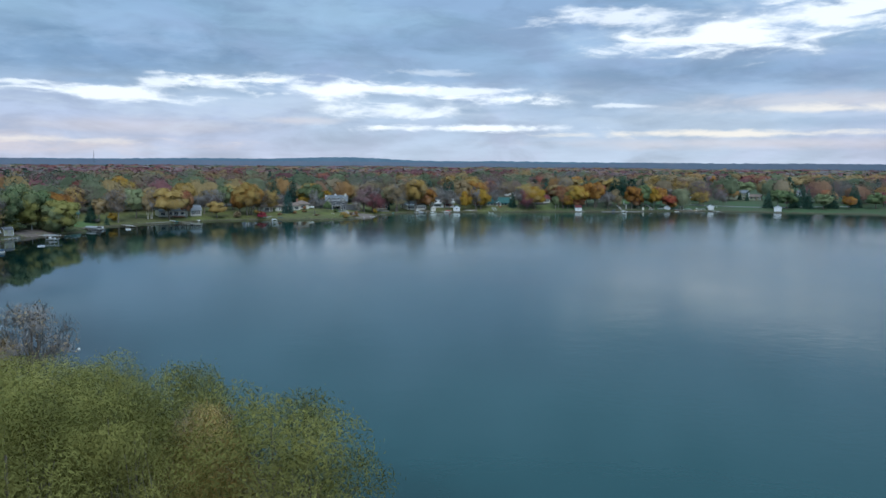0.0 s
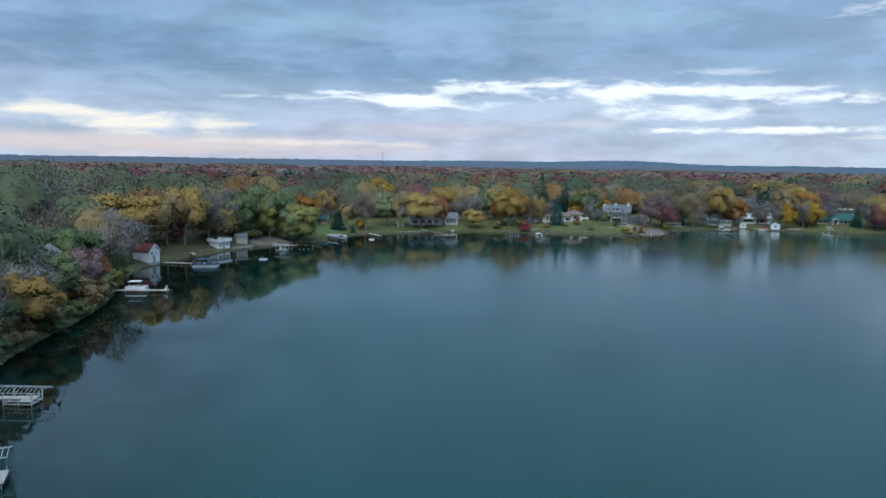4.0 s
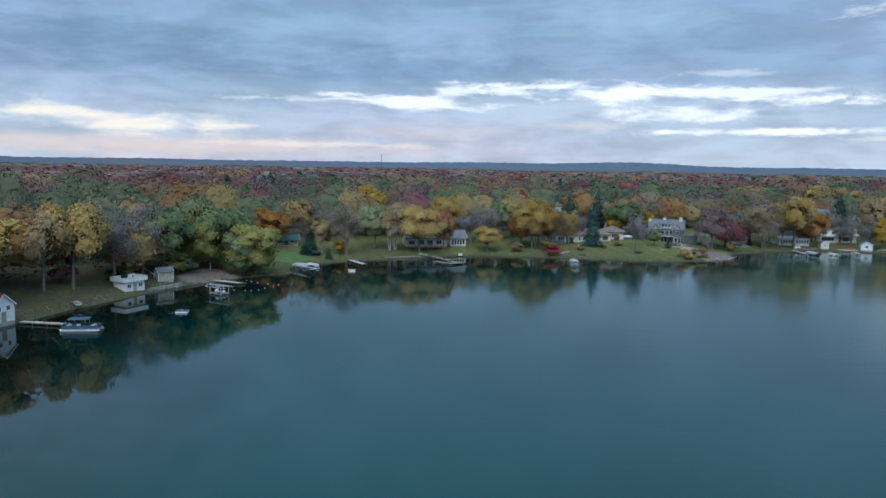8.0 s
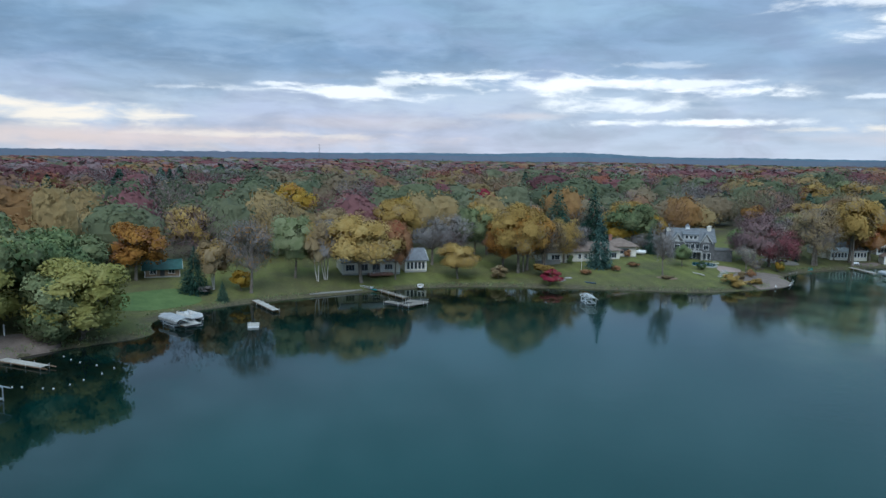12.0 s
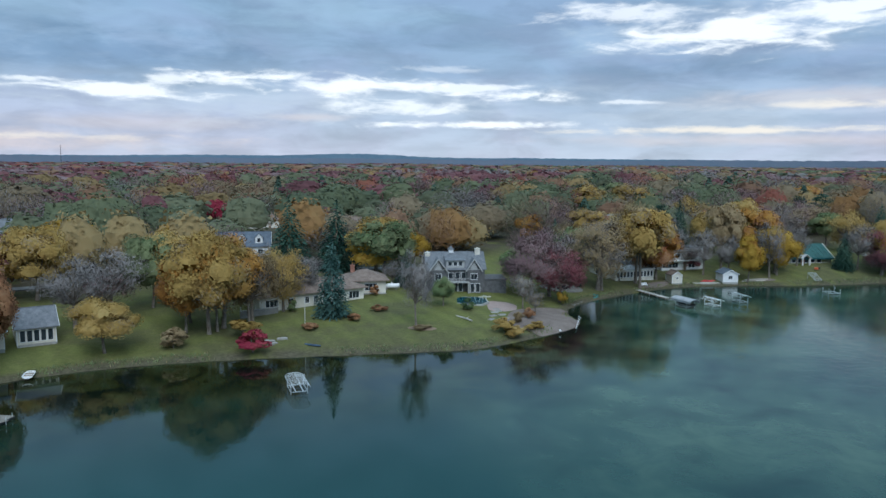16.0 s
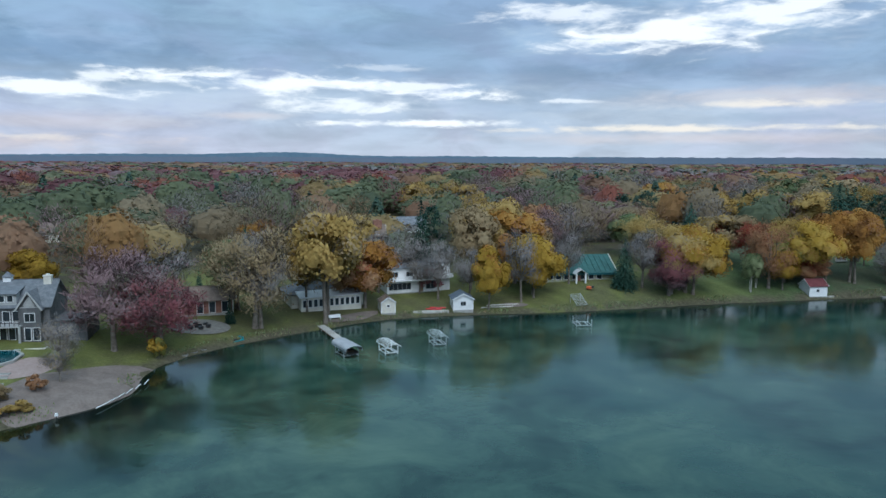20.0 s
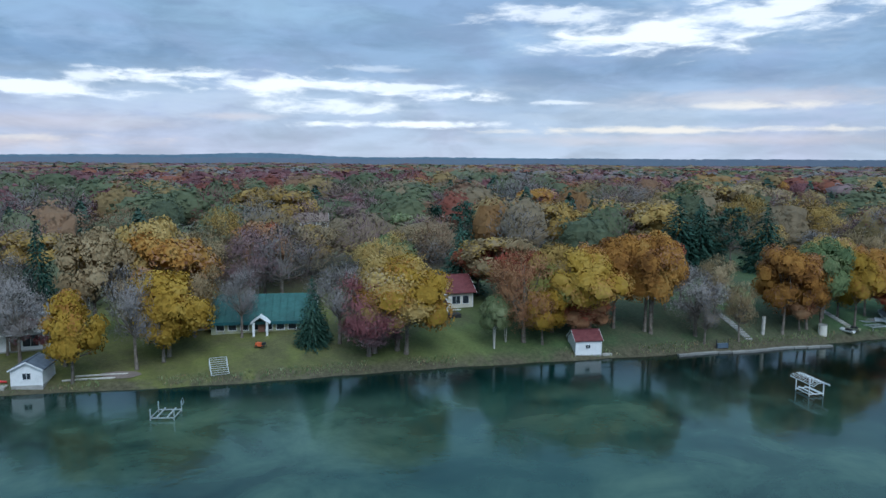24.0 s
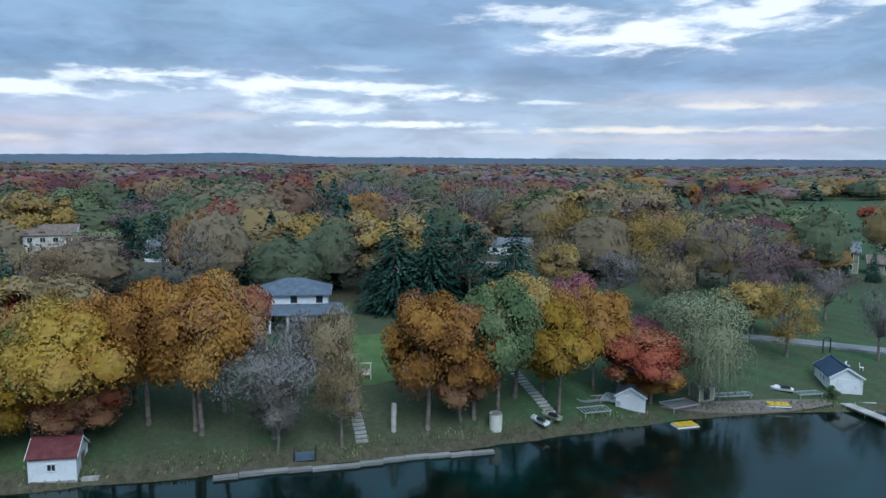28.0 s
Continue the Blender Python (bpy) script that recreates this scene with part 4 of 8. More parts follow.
def open_ground(x, y):
    k = np.zeros(x.shape, bool)
    for cx, cy, r in CLEAR:
        k |= np.hypot(x - cx, y - cy) < r
    return k


# ---------------------------------------------------------------- trees that stand apart
# kind, leaves, x, y, height, crown radius
where = "near the boathouse"
tree("round", "gold", 31.7, 464.3, 15.3, 7.0, where)
tree("veil", "mauve", 28.1, 463.1, 8.2, 4.3, where)
tree("veil", "rust", 52.1, 467.9, 16.2, 5.8, where)
tree("round", "yellow", 55.1, 467.3, 9.5, 3.4, where)
tree("birch", "olive", 47.1, 466.0, 8.8, 2.5, where)
tree("birch", "olive", 49.2, 467.8, 7.2, 1.8, where)
tree("round", "yellow", 62.6, 469.5, 15.6, 5.8, where)
tree("round", "orange", 64.5, 473.7, 15.6, 4.5, where)
tree("round", "rust", 62.9, 470.2, 6.9, 4.2, where)
tree("tall", "orange", 73.7, 472.7, 16.4, 5.4, where)
tree("bare", "tan", 82.8, 469.5, 8.3, 3.3, where)
tree("veil", "tan", 89.3, 470.8, 10.6, 2.8, where)
tree("veil", "tan", 87.9, 477.4, 13.0, 3.6, where)
tree("veil", "gold", 29.1, 486.0, 14.4, 6.6, where)
tree("round", "olive", 29.6, 498.9, 12.3, 5.6, where)
tree("round", "yellow", 31.7, 465.5, 14.6, 5.8, where)
tree("veil", "mauve", 28.3, 463.2, 7.6, 5.2, where)
tree("round", "yellow", -2.2, 461.5, 13.4, 5.7, where)
tree("fir", "needle", 19.1, 468.3, 5.0, 2.5, where)
tree("bare", "twig", 22.7, 465.9, 13.5, 4.7, where)
tree("round", "orange", 0.5, 518.0, 12.7, 5.0, where)
tree("veil", "gold", -10.8, 492.4, 15.1, 6.1, where)
tree("veil", "gold", -8.8, 524.5, 17.6, 4.9, where)
tree("round", "tan", 11.0, 517.8, 12.2, 7.2, where)
tree("birch", "olive", 47.1, 465.6, 9.1, 2.1, where)
tree("veil", "red", 53.2, 474.3, 14.4, 6.6, where)
tree("tall", "rust", 76.0, 476.0, 15.6, 4.6, where)
tree("bare", "twig", 84.3, 484.3, 8.9, 4.4, where)
tree("fir", "needle", 64.7, 542.8, 13.6, 4.2, where)
tree("round", "gold", -6.4, 616.6, 17.8, 9.7, where)
tree("veil", "mauve", 39.8, 536.3, 12.4, 6.7, where)
tree("spruce", "needle", 90.6, 564.9, 13.8, 4.4, where)
tree("round", "gold", 76.1, 553.2, 13.7, 6.7, where)
tree("round", "gold", 94.5, 531.3, 15.6, 8.0, where)
tree("fir", "needle", 105.1, 526.5, 13.9, 7.8, where)
tree("fir", "needle", 144.2, 571.2, 11.0, 10.0, where)
tree("round", "tan", 187.0, 660.5, 18.1, 13.0, where)
where = "above the sea wall"
tree("round", "gold", 109.5, 480.5, 15.5, 4.8, where)
tree("round", "orange", 104.0, 476.0, 14.5, 4.6, where)
tree("tall", "orange", 68.5, 473.5, 16.0, 5.0, where)
tree("round", "gold", 58.5, 474.5, 14.5, 5.2, where)
tree("round", "lime", 57.5, 471.5, 12.6, 5.6, where)
tree("round", "red", 61.9, 471.8, 7.2, 4.6, where)
tree("veil", "tan", 32.8, 525.7, 11.0, 8.8, where)
tree("veil", "mauve", 37.3, 536.0, 10.8, 7.4, where)
tree("round", "red", 47.2, 491.1, 10.4, 5.1, where)
tree("tall", "orange", 73.8, 473.0, 17.4, 4.9, where)
tree("round", "orange", 66.0, 477.1, 14.2, 5.7, where)
tree("round", "orange", 113.3, 482.0, 13.9, 4.2, where)
tree("round", "orange", 101.9, 480.3, 11.1, 3.7, where)
tree("round", "maroon", 119.6, 493.2, 12.8, 3.9, where)
tree("bare", "gold", 80.3, 481.3, 5.5, 2.0, where)
tree("round", "orange", 98.6, 474.0, 16.1, 4.9, where)
tree("tall", "green", 106.8, 476.5, 16.2, 4.7, where)
tree("round", "yellow", 114.5, 478.6, 14.5, 4.1, where)
tree("round", "orange", 120.5, 484.9, 14.8, 4.0, where)
tree("round", "rust", 102.4, 475.4, 8.5, 3.2, where)
tree("round", "red", 125.5, 482.5, 10.2, 5.5, where)
tree("round", "orange", 127.1, 482.4, 5.4, 3.6, where)
tree("round", "maroon", 126.5, 486.1, 9.8, 4.4, where)
tree("veil", "tan", 144.4, 523.3, 13.7, 6.2, where)
tree("veil", "twig", 138.2, 532.1, 11.2, 5.5, where)
tree("veil", "gold", 148.5, 556.6, 18.4, 7.7, where)
tree("veil", "gold", 172.0, 581.7, 16.0, 8.9, where)
tree("veil", "gold", 138.0, 572.3, 18.6, 8.4, where)
tree("veil", "mauve", 186.6, 555.4, 10.6, 5.8, where)
tree("round", "gold", 155.1, 511.7, 9.2, 5.2, where)
tree("willow", "willow", 134.1, 483.9, 14.9, 6.4, where)
tree("veil", "gold", 154.2, 499.1, 12.2, 4.7, where)
tree("bare", "maroon", 165.9, 542.9, 17.3, 10.1, where)
tree("veil", "mauve", 164.9, 556.2, 13.2, 7.8, where)
tree("veil", "mauve", 166.4, 531.8, 12.4, 5.5, where)
tree("bare", "twig", 166.8, 496.4, 12.0, 3.4, where)
tree("bare", "maroon", 171.8, 518.0, 10.3, 5.0, where)
tree("fir", "needle", 95.5, 515.6, 17.0, 7.4, where)
tree("fir", "needle", 101.5, 517.5, 16.5, 6.8, where)
tree("pine", "needle", 108.0, 515.5, 14.5, 5.2, where)
tree("fir", "needle", 115.0, 513.2, 16.0, 6.8, where)
tree("spruce", "spruce", 83.5, 536.1, 8.0, 2.4, where)
tree("pine", "needle", 61.2, 549.1, 13.2, 4.9, where)
tree("pine", "needle", 49.0, 545.5, 14.2, 5.9, where)
tree("pine", "needle", 41.6, 547.8, 13.0, 4.6, where)
tree("round", "olive", 36.2, 550.2, 12.3, 6.1, where)
tree("round", "gold", 75.9, 557.7, 13.5, 6.0, where)
tree("veil", "mauve", 48.8, 619.7, 14.8, 8.5, where)
tree("veil", "mauve", 19.1, 624.3, 15.0, 8.6, where)
tree("round", "gold", 88.7, 549.1, 14.6, 6.2, where)
tree("round", "gold", 106.3, 581.6, 12.3, 10.4, where)
tree("round", "gold", 127.6, 536.9, 10.8, 4.7, where)
tree("veil", "yellow", 88.1, 480.0, 7.5, 1.7, where)
tree("fir", "needle", 153.3, 582.7, 11.4, 5.2, where)
tree("round", "tan", 166.8, 592.5, 12.8, 8.6, where)
tree("round", "gold", -24.4, 642.2, 16.9, 9.2, where)
tree("round", "olive", -10.1, 646.5, 18.2, 8.5, where)
tree("round", "tan", 154.7, 619.0, 19.8, 12.4, where)
tree("round", "olive", 145.5, 634.7, 19.2, 8.5, where)
tree("round", "orange", 85.4, 641.2, 14.5, 7.6, where)
tree("bare", "tan", 125.5, 641.8, 18.6, 8.6, where)
tree("round", "olive", 225.3, 615.7, 14.5, 11.0, where)
tree("fir", "needle", 209.6, 694.0, 16.9, 5.9, where)
tree("fir", "needle", 238.4, 693.0, 13.3, 6.7, where)
tree("oval", "orange", 248.0, 754.2, 16.8, 4.0, where)
tree("fir", "needle", 203.3, 562.4, 8.3, 2.2, where)
tree("fir", "needle", 205.8, 554.6, 8.0, 2.1, where)
tree("round", "red", 281.3, 666.3, 10.1, 4.8, where)
where = "on the far eastern shore"
for kind_, leaf_, x_, y_, h_, r_ in (("fir", "needle", 196, 492, 13, 4.2), ("round", "green", 206, 486, 12, 6.5), ("fir", "needle", 214, 492, 15, 4.6), ("fir", "needle", 221, 487, 14, 4.4),
                                     ("round", "olive", 230, 484, 11, 6.0), ("fir", "needle", 238, 489, 16, 5.0), ("round", "orange", 247, 484, 10, 4.8), ("fir", "needle", 256, 492, 15, 4.8),
                                     ("round", "green", 266, 486, 12, 6.5), ("fir", "needle", 225, 505, 17, 5.2), ("round", "rust", 243, 506, 12, 6.0), ("round", "green", 210, 509, 12, 5.6),
                                     ("fir", "needle", 262, 508, 17, 5.0), ("round", "maroon", 278, 498, 11, 6.0), ("fir", "needle", 284, 488, 14, 4.6), ("round", "olive", 292, 500, 13, 7.0)):
    tree(kind_, leaf_, x_, y_, h_, r_, where)
where = "behind the boat docks"
tree("tall", "gold", -43.8, 441.4, 21.9, 7.1, where)
tree("bare", "tan", -54.4, 435.9, 18.8, 6.3, where)
tree("round", "rust", -38.2, 451.7, 11.2, 5.0, where)
tree("oval", "yellow", -12.6, 452.9, 13.5, 3.9, where)
tree("oval", "yellow", -2.4, 459.5, 12.7, 4.6, where)
tree("bare", "twig", -5.4, 457.0, 16.3, 4.3, where)
tree("fir", "needle", 18.6, 465.5, 10.9, 3.3, where)
tree("round", "yellow", 33.1, 463.3, 15.7, 6.3, where)
tree("veil", "maroon", 27.4, 462.3, 13.6, 6.0, where)
tree("fir", "needle", -68.6, 449.1, 6.8, 1.3, where)
tree("fir", "needle", -60.0, 436.9, 5.3, 1.1, where)
tree("round", "rust", 5.4, 498.3, 15.0, 5.1, where)
tree("bare", "mauve", 10.5, 488.0, 16.3, 6.7, where)
tree("bare", "twig", -29.7, 468.3, 15.3, 5.5, where)
tree("bare", "tan", -26.3, 463.0, 8.6, 3.4, where)
tree("pine", "needle", -22.5, 506.1, 14.7, 3.9, where)
tree("round", "gold", -45.2, 513.7, 12.4, 6.9, where)
tree("bare", "gold", -56.6, 458.2, 9.2, 4.2, where)
tree("round", "tan", -39.0, 473.9, 10.4, 5.1, where)
tree("round", "gold", -11.1, 490.5, 13.6, 5.3, where)
tree("fir", "needle", 44.0, 494.2, 14.1, 5.3, where)
tree("round", "tan", 51.1, 488.0, 13.0, 7.6, where)
tree("bare", "twig", 82.1, 471.7, 11.9, 5.2, where)
tree("tall", "orange", 74.5, 472.0, 16.5, 5.2, where)
tree("tall", "tan", -15.0, 467.0, 18.5, 5.4, where)
tree("tall", "gold", -7.5, 473.0, 19.0, 5.6, where)
tree("bare", "twig", -22.5, 459.0, 13.0, 4.4, where)
tree("bare", "twig", -16.0, 458.5, 12.0, 4.0, where)
tree("veil", "tan", -2.8, 486.5, 16.5, 5.6, where)
tree("veil", "tan", -0.6, 469.6, 14.0, 4.2, where)
tree("bare", "twig", 7.0, 468.7, 12.0, 3.6, where)
tree("veil", "mauve", 5.0, 487.0, 16.0, 5.2, where)
tree("bare", "tan", -35.0, 463.0, 14.0, 4.6, where)
tree("shrub", "maroon", -24.5, 466.0, 5.5, 3.4, where)
tree("bare", "twig", -48.0, 447.0, 16.0, 5.0, where)
tree("veil", "tan", -61.0, 446.0, 16.0, 5.6, where)
where = "on the sloping lawn"
tree("spruce", "spruce", -113.2, 395.0, 15.6, 4.3, where)
tree("fir", "needle", -120.5, 441.5, 18.0, 6.6, where)
tree("fir", "needle", -132.5, 441.0, 18.5, 6.8, where)
tree("round", "gold", -110.4, 441.5, 14.5, 7.3, where)
tree("round", "yellow", -101.5, 452.4, 9.4, 4.0, where)
tree("bare", "twig", -96.8, 389.7, 15.6, 3.4, where)
tree("bare", "tan", -127.2, 387.9, 12.8, 4.4, where)
tree("bare", "orange", -131.6, 383.4, 13.5, 4.2, where)
tree("round", "orange", -131.1, 385.4, 18.3, 7.2, where)
tree("veil", "tan", -127.0, 389.1, 16.0, 5.5, where)
tree("round", "gold", -146.3, 401.3, 15.0, 6.1, where)
tree("veil", "gold", -123.2, 397.0, 13.6, 4.7, where)
tree("veil", "twig", -121.0, 404.5, 10.7, 4.2, where)
tree("round", "rust", -138.0, 387.6, 11.3, 5.1, where)
tree("bare", "tan", -126.8, 402.3, 12.5, 4.1, where)
tree("round", "green", -75.0, 430.1, 10.2, 5.0, where)
tree("round", "green", -92.2, 404.6, 6.6, 2.6, where)
tree("shrub", "green", -87.0, 403.2, 2.4, 1.6, where)
tree("fir", "needle", -101.5, 423.5, 8.0, 3.4, where)
tree("bare", "twig", -97.5, 414.0, 7.5, 3.2, where)
tree("bare", "tan", -75.8, 408.0, 8.0, 2.8, where)
tree("round", "yellow", -110.4, 436.9, 11.1, 6.0, where)
tree("shrub", "gold", -80.1, 391.9, 1.8, 1.8, where)
tree("shrub", "gold", -74.1, 394.0, 1.7, 1.7, where)
tree("shrub", "gold", -78.2, 388.7, 2.1, 1.9, where)
tree("bare", "gold", -73.6, 403.0, 5.1, 2.2, where)
tree("shrub", "rust", -75.1, 399.8, 2.5, 1.3, where)
tree("shrub", "tan", -77.5, 396.2, 2.4, 1.3, where)
tree("shrub", "lime", -66.0, 417.8, 3.9, 1.1, where)
tree("shrub", "yellow", -66.3, 417.8, 3.7, 1.4, where)
tree("shrub", "gold", -80.5, 389.6, 3.1, 2.3, where)
tree("shrub", "gold", -79.3, 388.1, 2.3, 1.9, where)
tree("shrub", "gold", -75.4, 392.4, 1.5, 1.3, where)
tree("shrub", "crimson", -122.8, 374.7, 3.8, 3.1, where)
tree("shrub", "gold", -126.1, 380.3, 3.8, 3.3, where)
tree("shrub", "rust", -115.6, 386.5, 1.3, 1.8, where)
tree("shrub", "rust", -108.5, 392.2, 1.7, 1.5, where)
tree("shrub", "green", -121.3, 396.6, 2.6, 1.2, where)
tree("shrub", "rust", -104.7, 399.2, 1.4, 1.8, where)
tree("shrub", "tan", -95.7, 388.9, 0.8, 2.0, where)
tree("shrub", "rust", -107.2, 411.9, 2.5, 1.3, where)
tree("round", "crimson", -187.3, 547.3, 11.4, 4.2, where)
tree("bare", "twig", -104.6, 422.9, 6.1, 3.0, where)
tree("veil", "tan", -55.4, 435.6, 19.9, 8.1, where)
tree("veil", "tan", -43.9, 445.9, 22.9, 6.6, where)
tree("round", "orange", -37.2, 451.9, 14.9, 6.0, where)
tree("veil", "gold", -44.8, 462.1, 17.2, 6.0, where)
tree("round", "green", -60.3, 444.9, 13.9, 5.5, where)
tree("round", "orange", -67.4, 497.1, 12.2, 4.6, where)
tree("fir", "needle", -62.8, 463.5, 12.9, 3.9, where)
tree("fir", "needle", -25.8, 472.5, 19.7, 4.4, where)
tree("round", "orange", -4.8, 470.8, 17.7, 7.1, where)
where = "round the bay lawn"
tree("round", "gold", -165.2, 355.6, 16.7, 8.4, where)
tree("round", "rust", -159.2, 362.5, 15.3, 3.6, where)
tree("birch", "tan", -174.2, 351.0, 15.0, 4.0, where)
tree("round", "gold", -132.6, 382.0, 18.8, 7.1, where)
tree("round", "orange", -136.7, 382.0, 14.4, 4.9, where)
tree("bare", "twig", -156.3, 381.8, 14.1, 6.8, where)
tree("round", "gold", -145.7, 370.8, 9.2, 4.8, where)
tree("round", "gold", -173.4, 399.4, 15.6, 7.0, where)
tree("round", "olive", -148.8, 396.7, 15.4, 5.4, where)
tree("shrub", "tan", -136.0, 374.6, 3.6, 2.5, where)
tree("bare", "maroon", -153.3, 385.8, 10.4, 5.1, where)
tree("round", "orange", -208.5, 329.5, 13.6, 6.4, where)
tree("oval", "crimson", -268.5, 397.8, 12.9, 3.6, where)
tree("oval", "crimson", -182.5, 540.0, 10.8, 4.0, where)
tree("oval", "orange", -264.4, 415.9, 10.6, 2.7, where)
tree("fir", "needle", -191.9, 328.0, 10.1, 3.8, where)
tree("fir", "needle", -183.6, 326.2, 4.4, 1.5, where)
tree("shrub", "twig", -189.3, 327.9, 2.0, 1.9, where)
tree("birch", "tan", -189.7, 332.1, 12.0, 4.5, where)
tree("bare", "orange", -182.0, 334.5, 17.7, 5.9, where)
tree("round", "olive", -180.4, 350.9, 16.1, 5.8, where)
tree("birch", "twig", -173.4, 353.5, 15.0, 4.9, where)
tree("shrub", "yellow", -184.7, 334.7, 5.1, 2.6, where)
tree("bare", "twig", -153.9, 390.1, 13.9, 7.9, where)
tree("round", "yellow", -180.2, 424.1, 13.9, 8.1, where)
tree("round", "yellow", -218.6, 414.2, 18.4, 7.9, where)
tree("round", "gold", -213.8, 356.9, 14.5, 5.3, where)
tree("round", "yellow", -153.4, 422.5, 13.9, 6.2, where)
tree("round", "tan", -184.1, 379.5, 14.1, 5.2, where)
tree("bare", "tan", -135.9, 406.6, 10.9, 5.4, where)
tree("round", "olive", -107.8, 435.4, 14.6, 7.6, where)
where = "by the sandy beach"
tree("low", "lime", -185.5, 290.0, 14.9, 8.9, where)
tree("low", "olive", -188.3, 286.6, 12.8, 6.0, where)
tree("low", "lime", -197.6, 281.2, 17.0, 7.5, where)
tree("shrub", "lime", -196.5, 272.9, 5.9, 3.9, where)
tree("round", "olive", -203.9, 269.1, 13.2, 5.2, where)
tree("bare", "twig", -201.5, 272.0, 12.3, 4.1, where)
tree("round", "olive", -204.8, 295.9, 13.5, 6.0, where)
tree("round", "olive", -213.1, 317.5, 11.9, 6.9, where)
tree("round", "olive", -217.1, 283.1, 14.0, 5.7, where)
where = "on the wooded west bank"
tree("tall", "gold", -200.1, 220.4, 17.9, 10.3, where)
tree("tall", "tan", -199.4, 236.3, 19.8, 5.7, where)
tree("tall", "gold", -197.9, 242.5, 20.8, 6.7, where)
tree("bare", "twig", -198.3, 254.5, 20.5, 6.9, where)
tree("bare", "twig", -199.6, 264.5, 19.1, 6.6, where)
tree("round", "olive", -197.8, 270.2, 19.3, 7.4, where)
tree("round", "olive", -198.8, 283.4, 19.2, 7.8, where)
tree("round", "green", -199.0, 295.6, 16.4, 7.5, where)
tree("shrub", "olive", -197.2, 274.1, 6.0, 4.6, where)
tree("shrub", "green", -199.8, 260.1, 4.4, 2.5, where)
tree("shrub", "needle", -199.4, 254.1, 3.0, 1.5, where)
tree("shrub", "maroon", -202.6, 244.2, 7.3, 4.0, where)
tree("bare", "twig", -187.0, 207.8, 13.6, 6.5, where)
tree("bare", "twig", -170.0, 186.3, 19.0, 8.2, where)
tree("round", "gold", -163.8, 172.9, 8.8, 4.3, where)
tree("shrub", "tan", -152.8, 164.8, 5.2, 4.2, where)
tree("shrub", "rust", -149.3, 160.1, 4.6, 4.0, where)
tree("round", "green", -172.2, 178.0, 12.2, 5.4, where)
tree("round", "mauve", -155.6, 166.8, 11.9, 3.9, where)
tree("round", "orange", -155.7, 169.5, 10.1, 2.6, where)
tree("round", "gold", -138.5, 139.6, 11.0, 5.1, where)
tree("shrub", "tan", -148.8, 159.1, 7.1, 3.4, where)
tree("shrub", "tan", -142.4, 146.9, 5.7, 3.4, where)
tree("shrub", "green", -128.9, 124.6, 7.7, 4.1, where)
tree("bare", "twig", -126.8, 121.2, 18.2, 5.3, where)
tree("shrub", "yellow", -108.0, 100.9, 3.7, 2.9, where)
tree("bare", "twig", -143.0, 143.2, 13.3, 5.2, where)
tree("bare", "twig", -138.4, 133.0, 13.3, 5.0, where)
tree("round", "olive", -148.5, 153.8, 12.0, 4.7, where)
tree("shrub", "tan", -154.8, 168.7, 6.0, 3.3, where)
tree("tall", "olive", -128.3, 119.5, 23.0, 7.0, where)
where = "above the sand spit"
tree("veil", "mauve", -73.0, 419.0, 17.0, 7.2, where)
tree("veil", "maroon", -66.5, 420.5, 14.0, 6.2, where)
tree("bare", "mauve", -68.5, 424.5, 16.5, 7.4, where)
where = "on the wooded point"
tree("low", "lime", -27.6, 25.5, 15.4, 6.2, where)
tree("low", "lime", -34.8, 29.0, 14.2, 4.3, where)
tree("low", "lime", -35.2, 22.6, 14.2, 5.0, where)
tree("low", "gold", -31.4, 25.4, 13.6, 3.2, where)
tree("low", "lime", -42.8, 33.2, 13.6, 5.0, where)
tree("low", "lime", -49.0, 34.0, 13.0, 5.6, where)
tree("low", "lime", -42.0, 25.6, 14.2, 5.6, where)
tree("low", "lime", -40.0, 18.0, 14.0, 6.0, where)
tree("low", "lime", -50.5, 26.0, 13.4, 6.0, where)
tree("bare", "tan", -67.0, 66.0, 14.5, 5.0, where)
tree("veil", "tan", -70.5, 64.0, 10.0, 3.6, where)
tree("low", "lime", -58, 33, 12.5, 6.0, where)
tree("round", "green", -60, 18, 15, 7.0, where)
tree("round", "yellow", -100, 88, 7, 4.0, where)
tree("round", "gold", -92, 78, 8, 4.5, where)
tree("round", "olive", -90, 62, 14, 6.5, where)
tree("round", "green", -110, 82, 14, 7.0, where)

